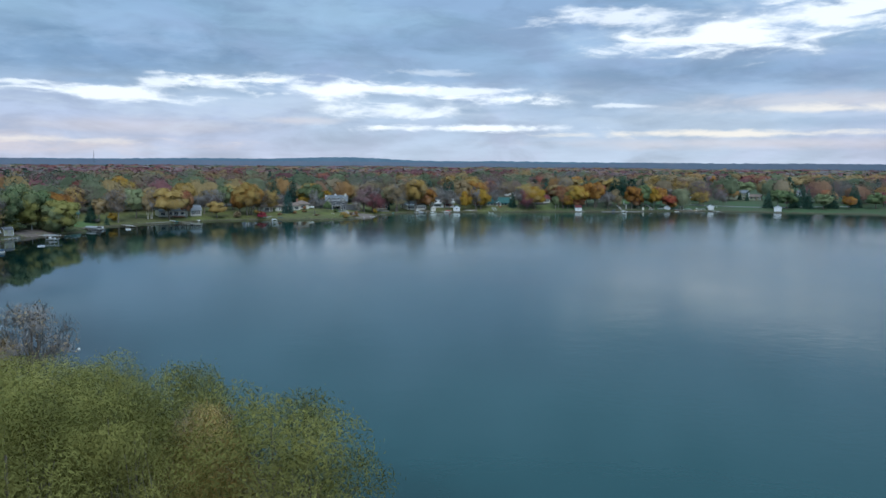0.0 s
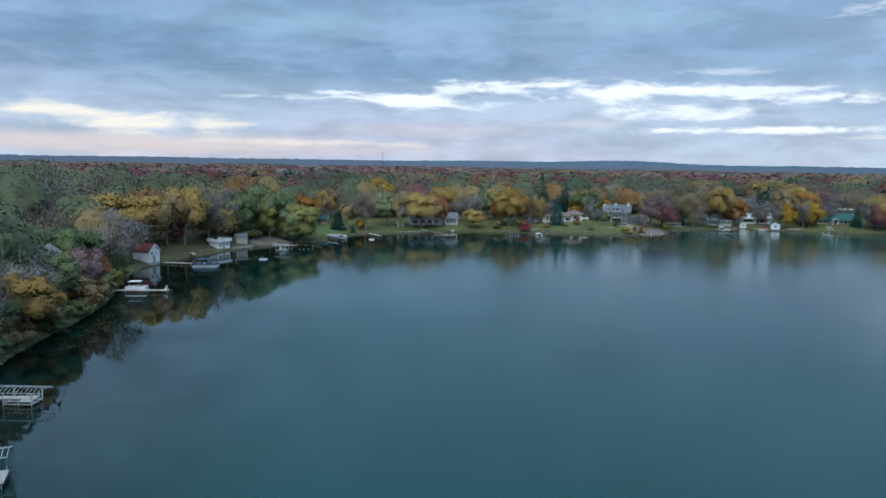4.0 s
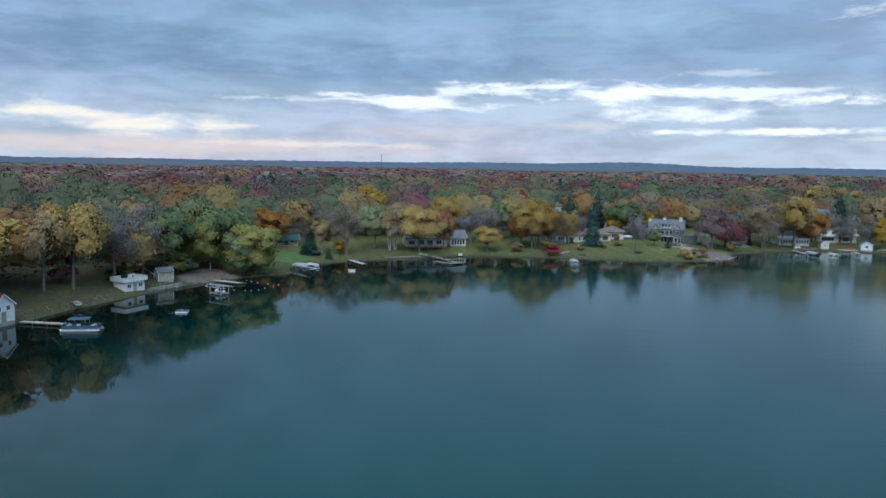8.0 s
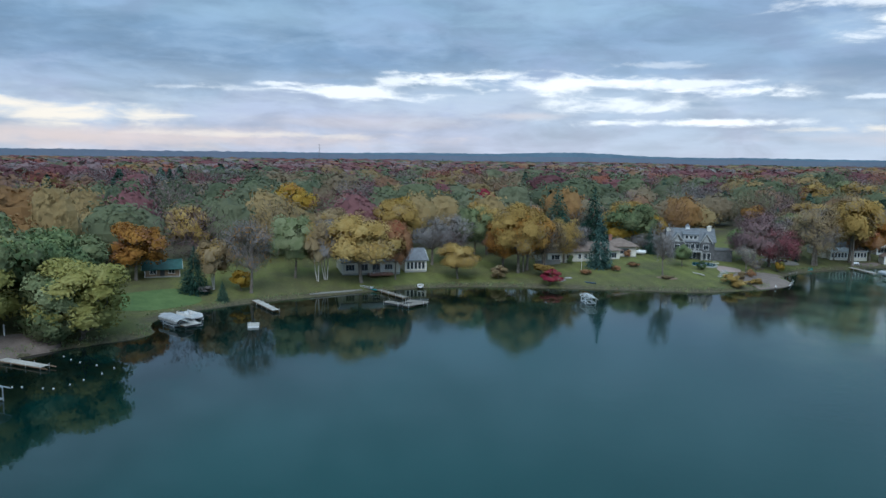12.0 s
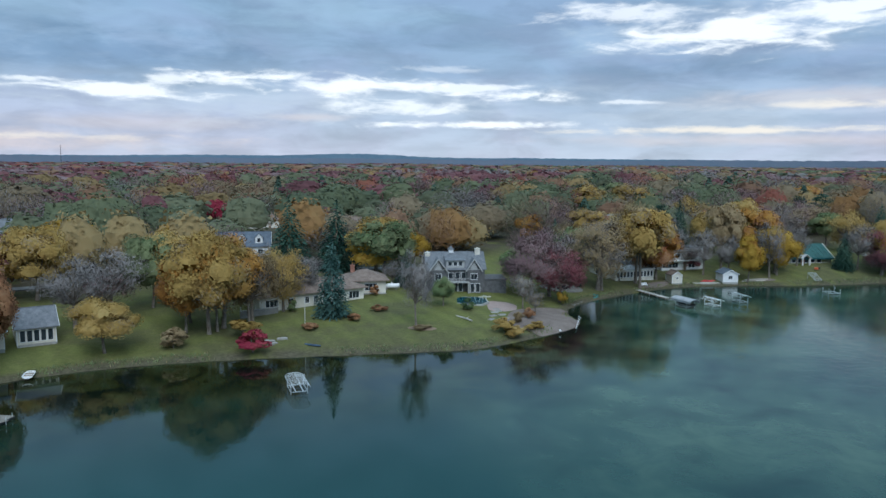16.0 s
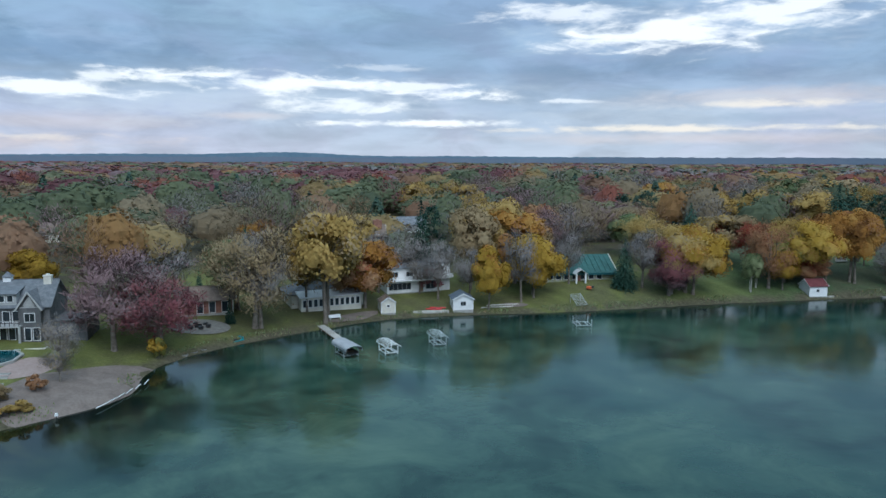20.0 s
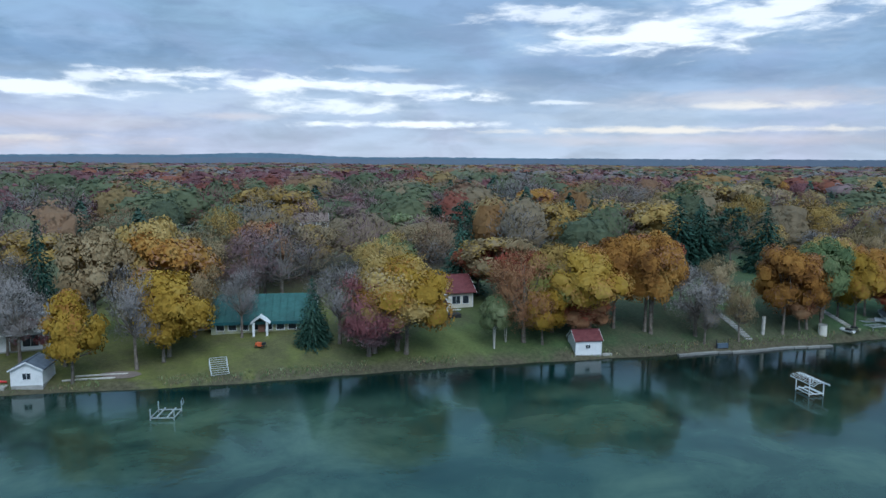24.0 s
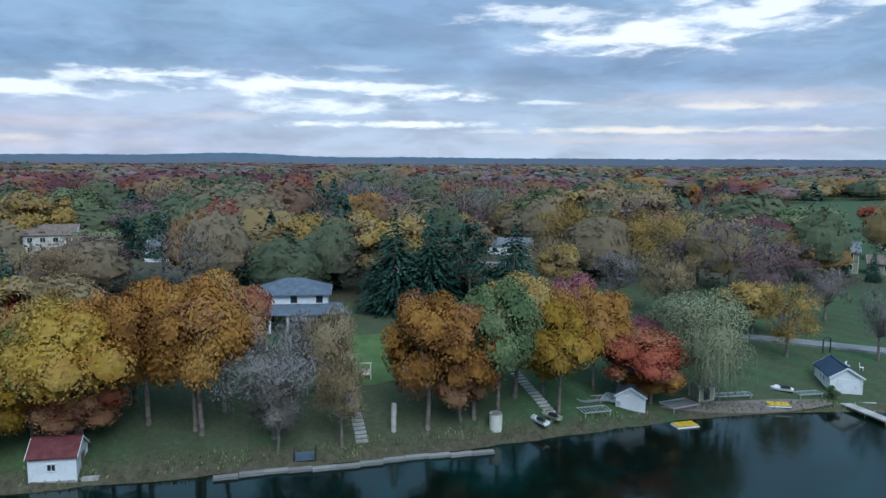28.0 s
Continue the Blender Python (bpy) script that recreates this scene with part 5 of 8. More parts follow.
# growth that hangs over the water along the west bank
where = "along the west bank"
bank_rng = random.Random(5)
BANK = [(-76, 73), (-101, 95), (-130, 126), (-150, 166), (-178, 197)]
for (ax, ay), (bx, by) in zip(BANK, BANK[1:]):
    steps = int(math.hypot(bx - ax, by - ay) / 2.9)
    for i in range(steps):
        u = (i + bank_rng.uniform(0.1, 0.9)) / steps
        kind, px, py = bank_rng.random(), ax + (bx - ax) * u, ay + (by - ay) * u
        back = bank_rng.uniform(0.2, 1.2) if kind < 0.6 else bank_rng.uniform(1.5, 6.0)
        for _ in range(12):
            gap = inland(px, py)[0] - back
            px, py = px + 0.7 * gap * (by - ay) / math.hypot(bx - ax, by - ay), py - 0.7 * gap * (bx - ax) / math.hypot(bx - ax, by - ay)
        if min(math.hypot(px + 103, py - 92), math.hypot(px + 121, py - 113), math.hypot(px + 61, py - 61), math.hypot(px + 164, py - 178)) < 2.4:
            continue
        if kind < 0.6:
            tree("shrub", bank_rng.choice(("green", "olive", "tan", "green", "lime")), px, py, bank_rng.uniform(2.6, 4.8), bank_rng.uniform(2.2, 3.2), where)
        elif kind < 0.85:
            tree("veil", bank_rng.choice(("twig", "tan", "olive", "mauve")), px, py, bank_rng.uniform(6.5, 11), bank_rng.uniform(2.8, 4.0), where)
        else:
            tree("round", bank_rng.choice(("olive", "gold", "green", "tan")), px, py, bank_rng.uniform(6, 10), bank_rng.uniform(2.8, 3.8), where)


# ---------------------------------------------------------------- rough grass along the water's edge
grass_rng = np.random.default_rng(21)
tufts = []
for a_, b_ in zip(LAKE, np.roll(LAKE, -1, axis=0)):
    span = float(np.hypot(*(b_ - a_)))
    if span > 60 or not (-195 < a_[0] < 150 and 60 < a_[1] < 490):
        continue
    count = int(span * 46)
    along = grass_rng.random((count, 1))
    side = np.array([b_[1] - a_[1], a_[0] - b_[0]]) / max(span, 0.01)
    tufts.append(a_ + (b_ - a_) * along + side * grass_rng.uniform(-2.4, 2.4, (count, 1)))
tufts = np.concatenate(tufts)
depth = inland(tufts[:, 0], tufts[:, 1])
patchy = np.array([noise.noise((x_ / 9, y_ / 9, 4.0)) for x_, y_ in tufts])
keep_ = (depth > 0.15) & (depth < 2.3) & (patchy > -0.12)
tufts, depth = tufts[keep_], depth[keep_]
blade = grass_rng.uniform(0.18, 0.5, len(tufts))
roots = np.stack([tufts[:, 0], tufts[:, 1], land(tufts[:, 0], tufts[:, 1], depth) + blade * 0.42], axis=1)
upright = np.tile([0.0, 0.0, 1.0], (len(roots), 1))
grass_quads = cards(roots, grass_rng.normal(0, 1, (len(roots), 3)) * np.array([1, 1, 0.2]), 1.0, 0.45, grass_rng, along=upright, jitter=0.2)
grass_quads = roots[:, None, :] + (grass_quads - roots[:, None, :]) * blade[:, None, None]
me = quad_mesh("shore_grass", grass_quads, [LEAF["olive"], LEAF["tan"], LEAF["green"]], grass_rng.choice(3, len(roots), p=(0.42, 0.10, 0.48)))
tagged(new("shore_grass", me), "rough pale grass and weeds at the water's edge", "grass", kind="stuff")


# ---------------------------------------------------------------- kit for built things
class Geo:
    """Collects boxes, beams and panels into one mesh."""

    def __init__(self):
        self.v, self.f = [], []

    def add(self, verts, faces):
        o = len(self.v)
        self.v += [tuple(p) for p in verts]
        self.f += [tuple(i + o for i in q) for q in faces]
        return self

    def box(self, x, y, z, sx, sy, sz, taper=1.0):
        """A box that stands on z at x, y."""
        a, b = sx / 2, sy / 2
        c, d = a * taper, b * taper
        return self.add([(x - a, y - b, z), (x + a, y - b, z), (x + a, y + b, z), (x - a, y + b, z),
                         (x - c, y - d, z + sz), (x + c, y - d, z + sz), (x + c, y + d, z + sz), (x - c, y + d, z + sz)],
                        [(3, 2, 1, 0), (4, 5, 6, 7), (0, 1, 5, 4), (1, 2, 6, 5), (2, 3, 7, 6), (3, 0, 4, 7)])

    def beam(self, p, q, w, sides=6):
        v, f = tube([p, q], [w / 2, w / 2], sides)
        k = sides
        return self.add(v, f + [tuple(range(k))[::-1], tuple(range(k, 2 * k))])

    def bar(self, p, q, w, h):
        """A square bar from p to q."""
        p, q = np.array(p, float), np.array(q, float)
        t = unit(q - p)
        u = unit(np.cross(t, [0, 0, 1] if abs(t[2]) < 0.95 else [1, 0, 0])) * w / 2
        n = unit(np.cross(u, t)) * h / 2
        v = [p - u - n, p + u - n, p + u + n, p - u + n, q - u - n, q + u - n, q + u + n, q - u + n]
        return self.add(v, [(3, 2, 1, 0), (4, 5, 6, 7), (0, 1, 5, 4), (1, 2, 6, 5), (2, 3, 7, 6), (3, 0, 4, 7)])

    def slab(self, corners, thick):
        """A flat piece of that thickness below its four or more corners."""
        k = len(corners)
        low = [(x, y, z - thick) for x, y, z in corners]
        return self.add(list(corners) + low, [tuple(range(k)), tuple(range(2 * k - 1, k - 1, -1))] + [(i, i + k, (i + 1) % k + k, (i + 1) % k) for i in range(k)])

    def pipe(self, path, w, sides=6):
        return self.add(*tube(path, [w / 2] * len(path), sides))

    def mesh(self, name, material, smooth=False):
        return mesh_of(name, self.v, self.f, material, smooth=smooth)


def thing(name, x, y, turn, label, category, z=None, group=""):
    """An empty base on the ground, turned about the vertical; its front looks along -y before the turn."""
    ob = new(name)
    ob.matrix_world = pose(x, y, ground_at(x, y) if z is None else z, 0, 0, turn)
    return tagged(ob, label, category, group)


def part(name, geo, material, parent, label="", smooth=False):
    ob = new(name, geo.mesh(name, material, smooth) if isinstance(geo, Geo) else geo)
    ob.parent = parent
    if label:
        ob["label"] = label
    return ob


def gable(w, d, h, rise, over, thick, along="x"):
    """A gable roof over a plan of w by d whose eaves stand at height h; the ridge runs along x or y."""
    g = Geo()
    if along == "x":
        a, b = w / 2 + over, d / 2 + over
        e = h - rise * over / (d / 2)
        g.slab([(-a, -b, e + thick), (a, -b, e + thick), (a, 0, h + rise + thick), (-a, 0, h + rise + thick)], thick)
        g.slab([(-a, 0, h + rise + thick), (a, 0, h + rise + thick), (a, b, e + thick), (-a, b, e + thick)], thick)
        g.bar((-a, 0, h + rise + thick + 0.02), (a, 0, h + rise + thick + 0.02), 0.25, 0.06)
    else:
        a, b = w / 2 + over, d / 2 + over
        e = h - rise * over / (w / 2)
        g.slab([(-a, b, e + thick), (-a, -b, e + thick), (0, -b, h + rise + thick), (0, b, h + rise + thick)], thick)
        g.slab([(0, b, h + rise + thick), (0, -b, h + rise + thick), (a, -b, e + thick), (a, b, e + thick)], thick)
        g.bar((0, -b, h + rise + thick + 0.02), (0, b, h + rise + thick + 0.02), 0.25, 0.06)
    return g


def hip(w, d, h, rise, over, thick):
    g = Geo()
    a, b = w / 2 + over, d / 2 + over
    r = max(0.2, (w - d) / 2)
    top, e = h + rise, h - 0.15
    g.slab([(-a, -b, e + thick), (a, -b, e + thick), (r, 0, top + thick), (-r, 0, top + thick)], thick)
    g.slab([(a, b, e + thick), (-a, b, e + thick), (-r, 0, top + thick), (r, 0, top + thick)], thick)
    g.slab([(-a, b, e + thick), (-a, -b, e + thick), (-r, 0, top + thick)], thick)
    g.slab([(a, -b, e + thick), (a, b, e + thick), (r, 0, top + thick)], thick)
    return g


def body(w, d, h, rise=0.0, along="x", sink=0.6):
    """Walls with their gable ends."""
    a, b = w / 2, d / 2
    g = Geo()
    if not rise:
        return g.box(0, 0, -sink, w, d, h + sink)
    if along == "x":
        v = [(-a, -b, -sink), (a, -b, -sink), (a, b, -sink), (-a, b, -sink), (-a, -b, h), (a, -b, h), (a, b, h), (-a, b, h), (-a, 0, h + rise), (a, 0, h + rise)]
        f = [(0, 1, 5, 4), (2, 3, 7, 6), (1, 2, 6, 9, 5), (3, 0, 4, 8, 7), (4, 5, 9, 8), (6, 7, 8, 9)]
    else:
        v = [(-a, -b, -sink), (a, -b, -sink), (a, b, -sink), (-a, b, -sink), (-a, -b, h), (a, -b, h), (a, b, h), (-a, b, h), (0, -b, h + rise), (0, b, h + rise)]
        f = [(0, 1, 5, 8, 4), (2, 3, 7, 9, 6), (1, 2, 6, 5), (3, 0, 4, 7), (4, 8, 9, 7), (5, 6, 9, 8)]
    return g.add(v, f)


def face_frame(side, w, d):
    """Origin, right and outward directions of one face of a plan."""
    return {"S": ((0, -d / 2), (1, 0), (0, -1)), "N": ((0, d / 2), (-1, 0), (0, 1)), "E": ((w / 2, 0), (0, 1), (1, 0)), "W": ((-w / 2, 0), (0, -1), (-1, 0))}[side]


def window(parent, side, u, z, ww, wh, w, d, bars=1, trim=None, glass=None, name="window"):
    """A window: a frame proud of the wall and a dark pane set into it."""
    o, r, n = face_frame(side, w, d)
    trim, glass = trim or WHITE, glass or GLASS

    def at(s, t, k):
        return (o[0] + r[0] * (u + s) + n[0] * k, o[1] + r[1] * (u + s) + n[1] * k, z + t)

    g, e = Geo(), 0.09
    for p, q in (((-ww / 2 - e / 2, 0), (ww / 2 + e / 2, 0)), ((-ww / 2 - e / 2, wh), (ww / 2 + e / 2, wh))):
        g.bar(at(*p, 0.03), at(*q, 0.03), 0.1, e)
    for s in (-ww / 2, ww / 2):
        g.bar(at(s, 0, 0.03), at(s, wh, 0.03), 0.1, e)
    for k in range(1, bars + 1):
        s = -ww / 2 + ww * k / (bars + 1)
        g.bar(at(s, 0, 0.03), at(s, wh, 0.03), 0.06, 0.05)
    f = part(name, g, trim, parent)
    pane = Geo()
    pane.bar(at(-ww / 2, wh / 2, 0.008), at(ww / 2, wh / 2, 0.008), 0.012, wh)
    part("pane", pane, glass, f, "dark window glass")
    return f


def door(parent, side, u, ww, wh, w, d, material, z=0.05):
    o, r, n = face_frame(side, w, d)
    p = (o[0] + r[0] * u + n[0] * 0.02, o[1] + r[1] * u + n[1] * 0.02)
    g = Geo().bar((p[0] - r[0] * ww / 2, p[1] - r[1] * ww / 2, z + wh / 2), (p[0] + r[0] * ww / 2, p[1] + r[1] * ww / 2, z + wh / 2), 0.06, wh)
    k = part("door", g, material, parent)
    h = (p[0] + r[0] * ww * 0.38 + n[0] * 0.06, p[1] + r[1] * ww * 0.38 + n[1] * 0.06)
    part("door_handle", Geo().bar((h[0], h[1], z + wh * 0.45), (h[0], h[1], z + wh * 0.52), 0.04, 0.04), DARK, k)
    return k


def chimney(parent, x, y, z, s, h, material):
    g = Geo().box(x, y, z, s, s * 0.8, h).box(x, y, z + h, s + 0.18, s * 0.8 + 0.18, 0.14).box(x, y, z + h + 0.14, s * 0.4, s * 0.35, 0.25)
    return part("chimney", g, material, parent)


def trim_boards(parent, w, d, h, rise, along, over, material=None):
    """Barge boards and corner boards."""
    boards = []
    for sx in (-1, 1):
        for sy in (-1, 1):
            boards.append(part("corner_board", Geo().box(sx * (w / 2 + 0.01), sy * (d / 2 + 0.01), 0.0, 0.14, 0.14, h - 0.05), material or WHITE, parent))
    if rise:
        for s in (-1, 1):
            g = Geo()
            if along == "x":
                e = h - rise * over / (d / 2)
                for q in (-1, 1):
                    g.bar((s * (w / 2 + over + 0.02), q * (d / 2 + over), e + 0.02), (s * (w / 2 + over + 0.02), 0, h + rise + 0.02), 0.05, 0.2)
            else:
                e = h - rise * over / (w / 2)
                for q in (-1, 1):
                    g.bar((q * (w / 2 + over), s * (d / 2 + over + 0.02), e + 0.02), (0, s * (d / 2 + over + 0.02), h + rise + 0.02), 0.05, 0.2)
            boards.append(part("barge_board", g, material or WHITE, parent))
    return boards


def cottage(name, label, x, y, turn, w, d, h, rise, along, walls, roof, category="house", wins=(), doors=(), over=0.4, z=None, hipped=False, stack=None, trim=None):
    """A house with walls, roof, trim, windows, doors and a chimney."""
    t = thing(name, x, y, turn, label, category, z)
    part("wall", body(w, d, h, 0 if hipped else rise, along), walls, t)
    part("roof", hip(w, d, h, rise, over, 0.16) if hipped else gable(w, d, h, rise, over, 0.14, along), roof, t)
    if not hipped:
        trim_boards(t, w, d, h, rise, along, over, trim)
    part("foundation", Geo().box(0, 0, -0.8, w + 0.1, d + 0.1, 0.9), CONCRETE, t)
    for s, u, zz, ww, wh, bars in wins:
        window(t, s, u, zz, ww, wh, w, d, bars, trim)
    for s, u, ww, wh, m in doors:
        door(t, s, u, ww, wh, w, d, m)
    if stack:
        chimney(t, *stack)
    CLEAR.append((x, y, max(w, d) * 0.75))
    return t


# ---------------------------------------------------------------- docks, lifts and boats
def dock(x, y, turn, length, width, label, platform=None, z=0.5, step=1.5, posts=True, boards=None):
    """A dock that runs from its root at x, y along +y before the turn. platform: width and length of a wide end."""
    t = thing("dock", x, y, turn, label, "dock", 0.0)
    pieces = [(0, (i + 0.5) * step, width, step) for i in range(int(length / step))]
    if platform:
        pw, pl = platform
        cols = max(1, round(pw / 1.3))
        rows = max(1, round(pl / 1.3))
        for i in range(cols):
            for j in range(rows):
                pieces.append(((i + 0.5) * pw / cols - width / 2, length + (j + 0.5) * pl / rows, pw / cols, pl / rows))
    for px, py, sx, sy in pieces:
        g = Geo()
        k = max(2, int(sy / 0.16))
        for i in range(k):
            g.box(px, py - sy / 2 + (i + 0.5) * sy / k, z - 0.05, sx - 0.03, sy / k - 0.02, 0.045)
        part("deck_panel", g, boards or DECK, t)
    for s in (-1, 1):
        part("stringer", Geo().bar((s * width / 2, 0, z - 0.13), (s * width / 2, length, z - 0.13), 0.06, 0.15), WOOD, t)
    if posts:
        for i in range(1, int(length / 3) + 1):
            for s in (-1, 1):
                part("post", Geo().beam((s * width / 2, i * 3 - 0.2, -1.6), (s * width / 2, i * 3 - 0.2, z + 0.25), 0.09), ALUMINIUM, t)
    if platform:
        for i in (0.05, 0.95):
            for j in (0.05, 0.95):
                part("post", Geo().beam((i * platform[0] - width / 2, length + j * platform[1], -1.6), (i * platform[0] - width / 2, length + j * platform[1], z + 0.45), 0.09), ALUMINIUM, t)
        part("skirt", Geo().bar((-width / 2, length + platform[1] + 0.03, z - 0.2), (platform[0] - width / 2, length + platform[1] + 0.03, z - 0.2), 0.05, 0.3), DARK, t)
    return t


def boat_lift(x, y, turn, label, length=6.2, width=2.6, top=2.6, canopy="ribs", ribs=13, group="boat lifts along the shore", metal=None):
    """A boat lift in the water: four posts, a cradle and an arched canopy of bare ribs or of cloth; its length runs along y."""
    metal = metal or ALUMINIUM
    t = thing("boat_lift", x, y, turn, label, "boat lift", 0.0, group)
    a, b = width / 2, length * 0.28
    for sx in (-1, 1):
        for sy in (-1, 1):
            part("post", Geo().bar((sx * a, sy * b, -1.5), (sx * a, sy * b, top - 0.1), 0.1, 0.1), metal, t)
        part("bunk", Geo().bar((sx * a * 0.45, -b * 1.2, 0.42), (sx * a * 0.45, b * 1.2, 0.42), 0.15, 0.1), metal, t)
        part("side_beam", Geo().bar((sx * a, -b, 0.3), (sx * a, b, 0.3), 0.08, 0.12), metal, t)
    for sy in (-1, 1):
        part("cross_beam", Geo().bar((-a, sy * b, 0.3), (a, sy * b, 0.3), 0.1, 0.12), metal, t)
    part("winch_wheel", Geo().pipe([(a + 0.12, b + 0.45 * math.cos(q), 1.3 + 0.45 * math.sin(q)) for q in np.linspace(0, 6.283, 17)], 0.05, 5), metal, t)
    if canopy:
        w = a + 0.15
        bow = [(-w, 0.0), (-w * 0.86, 0.2), (-w * 0.5, 0.38), (0, 0.46), (w * 0.5, 0.38), (w * 0.86, 0.2), (w, 0.0)]
        for s in (-1, 1):
            part("canopy_rail", Geo().bar((s * w, -length / 2, top), (s * w, length / 2, top), 0.06, 0.07), metal, t)
        part("ridge_rail", Geo().bar((0, -length / 2, top + 0.42), (0, length / 2, top + 0.42), 0.05, 0.05), metal, t)
        for i in range(ribs):
            yy = -length / 2 + length * i / (ribs - 1)
            part("rib", Geo().pipe([(p, yy, top + q) for p, q in bow], 0.055, 5), metal, t)
        if canopy == "cover":
            g = Geo()
            for (p, q), (r, s) in zip(bow, bow[1:]):
                g.slab([(p, -length / 2, top + q + 0.05), (r, -length / 2, top + s + 0.05), (r, length / 2, top + s + 0.05), (p, length / 2, top + q + 0.05)], 0.02)
            for s in (-1, 1):
                g.bar((s * w, -length / 2, top - 0.2), (s * w, length / 2, top - 0.2), 0.02, 0.45)
            part("canopy_cover", g, CANVAS, t, "pale fabric canopy")
    return t


def hull(length, width, depth, flat=0.6):
    """A small boat's hull, bow along +y, open on top."""
    g = Geo()
    rows = []
    for i in range(9):
        f = i / 8
        w = width / 2 * (1.0 if f < flat else math.sqrt(max(0.0, 1 - ((f - flat) / (1 - flat)) ** 2)) + 0.02)
        y = -length / 2 + length * f
        lift = 0.25 * depth * max(0, f - flat)
        rows.append([(-w, y, depth + lift), (-w * 0.85, y, depth * 0.35), (-w * 0.3, y, lift), (w * 0.3, y, lift), (w * 0.85, y, depth * 0.35), (w, y, depth + lift),
                     (w * 0.86, y, depth + lift - 0.02), (w * 0.7, y, depth * 0.5), (-w * 0.7, y, depth * 0.5), (-w * 0.86, y, depth + lift - 0.02)])
    k = 10
    faces = [(i * k + j, i * k + (j + 1) % k, (i + 1) * k + (j + 1) % k, (i + 1) * k + j) for i in range(8) for j in range(k)]
    faces += [tuple(range(k))[::-1], tuple(range(8 * k, 9 * k))]
    return g.add([p for r in rows for p in r], faces)


def rowing_boat(x, y, turn, label, material, length=3.6, width=1.4, z=0.0, name="rowing_boat", category="boat"):
    t = thing(name, x, y, turn, label, category, z)
    part("hull", hull(length, width, 0.45), material, t)
    for f in (-0.22, 0.12):
        part("seat", Geo().box(0, length * f, 0.28, width * 0.8, 0.28, 0.05), WOOD, t)
    return t


def kayak(x, y, turn, label, material, z=None):
    t = thing("kayak", x, y, turn, label, "kayak", z)
    g = Geo()
    rows = []
    for i in range(9):
        f = i / 8 * 2 - 1
        w = 0.33 * (1 - abs(f) ** 2.4) + 0.02
        rows.append([(-w, f * 1.6, 0.16), (-w * 0.6, f * 1.6, 0.02), (w * 0.6, f * 1.6, 0.02), (w, f * 1.6, 0.16), (w * 0.5, f * 1.6, 0.27), (-w * 0.5, f * 1.6, 0.27)])
    g.add([p for r in rows for p in r], [(i * 6 + j, i * 6 + (j + 1) % 6, (i + 1) * 6 + (j + 1) % 6, (i + 1) * 6 + j) for i in range(8) for j in range(6)])
    part("hull", g, material, t, smooth=True)
    part("cockpit", Geo().box(0, -0.1, 0.2, 0.42, 0.8, 0.09, 0.9), DARK, t)
    return t


def pontoon_boat(x, y, turn, label, cover, length=6.5, width=2.4, top=True, rail=None):
    t = thing("pontoon_boat", x, y, turn, label, "boat", 0.0)
    for s in (-1, 1):
        part("pontoon", Geo().pipe([(s * width * 0.36, -length / 2, 0.18), (s * width * 0.36, length * 0.4, 0.18), (s * width * 0.36, length / 2, 0.35)], 0.6, 8), ALUMINIUM, t)
    part("deck", Geo().box(0, 0, 0.46, width, length * 0.94, 0.08), DECK, t)
    for s in (-1, 1):
        part("side_panel", Geo().bar((s * width * 0.48, -length * 0.45, 0.86), (s * width * 0.48, length * 0.45, 0.86), 0.04, 0.62), rail or WHITE, t)
    part("bow_panel", Geo().bar((-width * 0.48, length * 0.46, 0.86), (width * 0.48, length * 0.46, 0.86), 0.04, 0.62), rail or WHITE, t)
    part("bow_seat", Geo().box(0, length * 0.3, 0.54, width * 0.8, 0.7, 0.5, 0.95), CANVAS, t)
    part("stern_seat", Geo().box(0, -length * 0.33, 0.54, width * 0.8, 0.7, 0.5, 0.95), CANVAS, t)
    part("console", Geo().box(width * 0.2, -length * 0.05, 0.54, 0.7, 0.6, 0.75, 0.8), WHITE, t)
    part("outboard_motor", Geo().box(0, -length * 0.5, 0.25, 0.35, 0.4, 0.8, 0.8), DARK, t)
    if top:
        for sx in (-1, 1):
            for sy in (-0.25, 0.15):
                part("awning_pole", Geo().beam((sx * width * 0.46, length * sy, 0.9), (sx * width * 0.46, length * sy, 2.25), 0.04), ALUMINIUM, t)
        part("awning", Geo().slab([(-width * 0.5, -length * 0.32, 2.25), (width * 0.5, -length * 0.32, 2.25), (width * 0.5, length * 0.22, 2.32), (-width * 0.5, length * 0.22, 2.32)], 0.08), cover, t)
    return t


def jet_ski(x, y, turn, label, material, z=None):
    t = thing("jet_ski", x, y, turn, label, "jet ski", z)
    part("hull", hull(2.9, 1.1, 0.4, 0.5), material, t)
    part("seat", Geo().box(0, -0.45, 0.35, 0.4, 1.3, 0.35, 0.8), DARK, t)
    part("nose", Geo().box(0, 0.6, 0.35, 0.6, 1.0, 0.35, 0.5), material, t)
    part("handlebar", Geo().bar((-0.35, 0.25, 0.85), (0.35, 0.25, 0.85), 0.06, 0.06), DARK, t)
    return t


def pedal_boat(x, y, turn, label, material, z=0.0):
    t = thing("pedal_boat", x, y, turn, label, "boat", z)
    part("hull", hull(2.6, 1.6, 0.35, 0.75), material, t)
    part("deck", Geo().box(0, 0, 0.3, 1.45, 2.1, 0.08), material, t)
    for s in (-1, 1):
        part("seat", Geo().box(s * 0.38, -0.5, 0.36, 0.5, 0.5, 0.12).box(s * 0.38, -0.75, 0.36, 0.5, 0.12, 0.5), material, t)
    part("pedal_box", Geo().box(0, 0.45, 0.36, 0.4, 0.6, 0.25, 0.7), DARK, t)
    return t


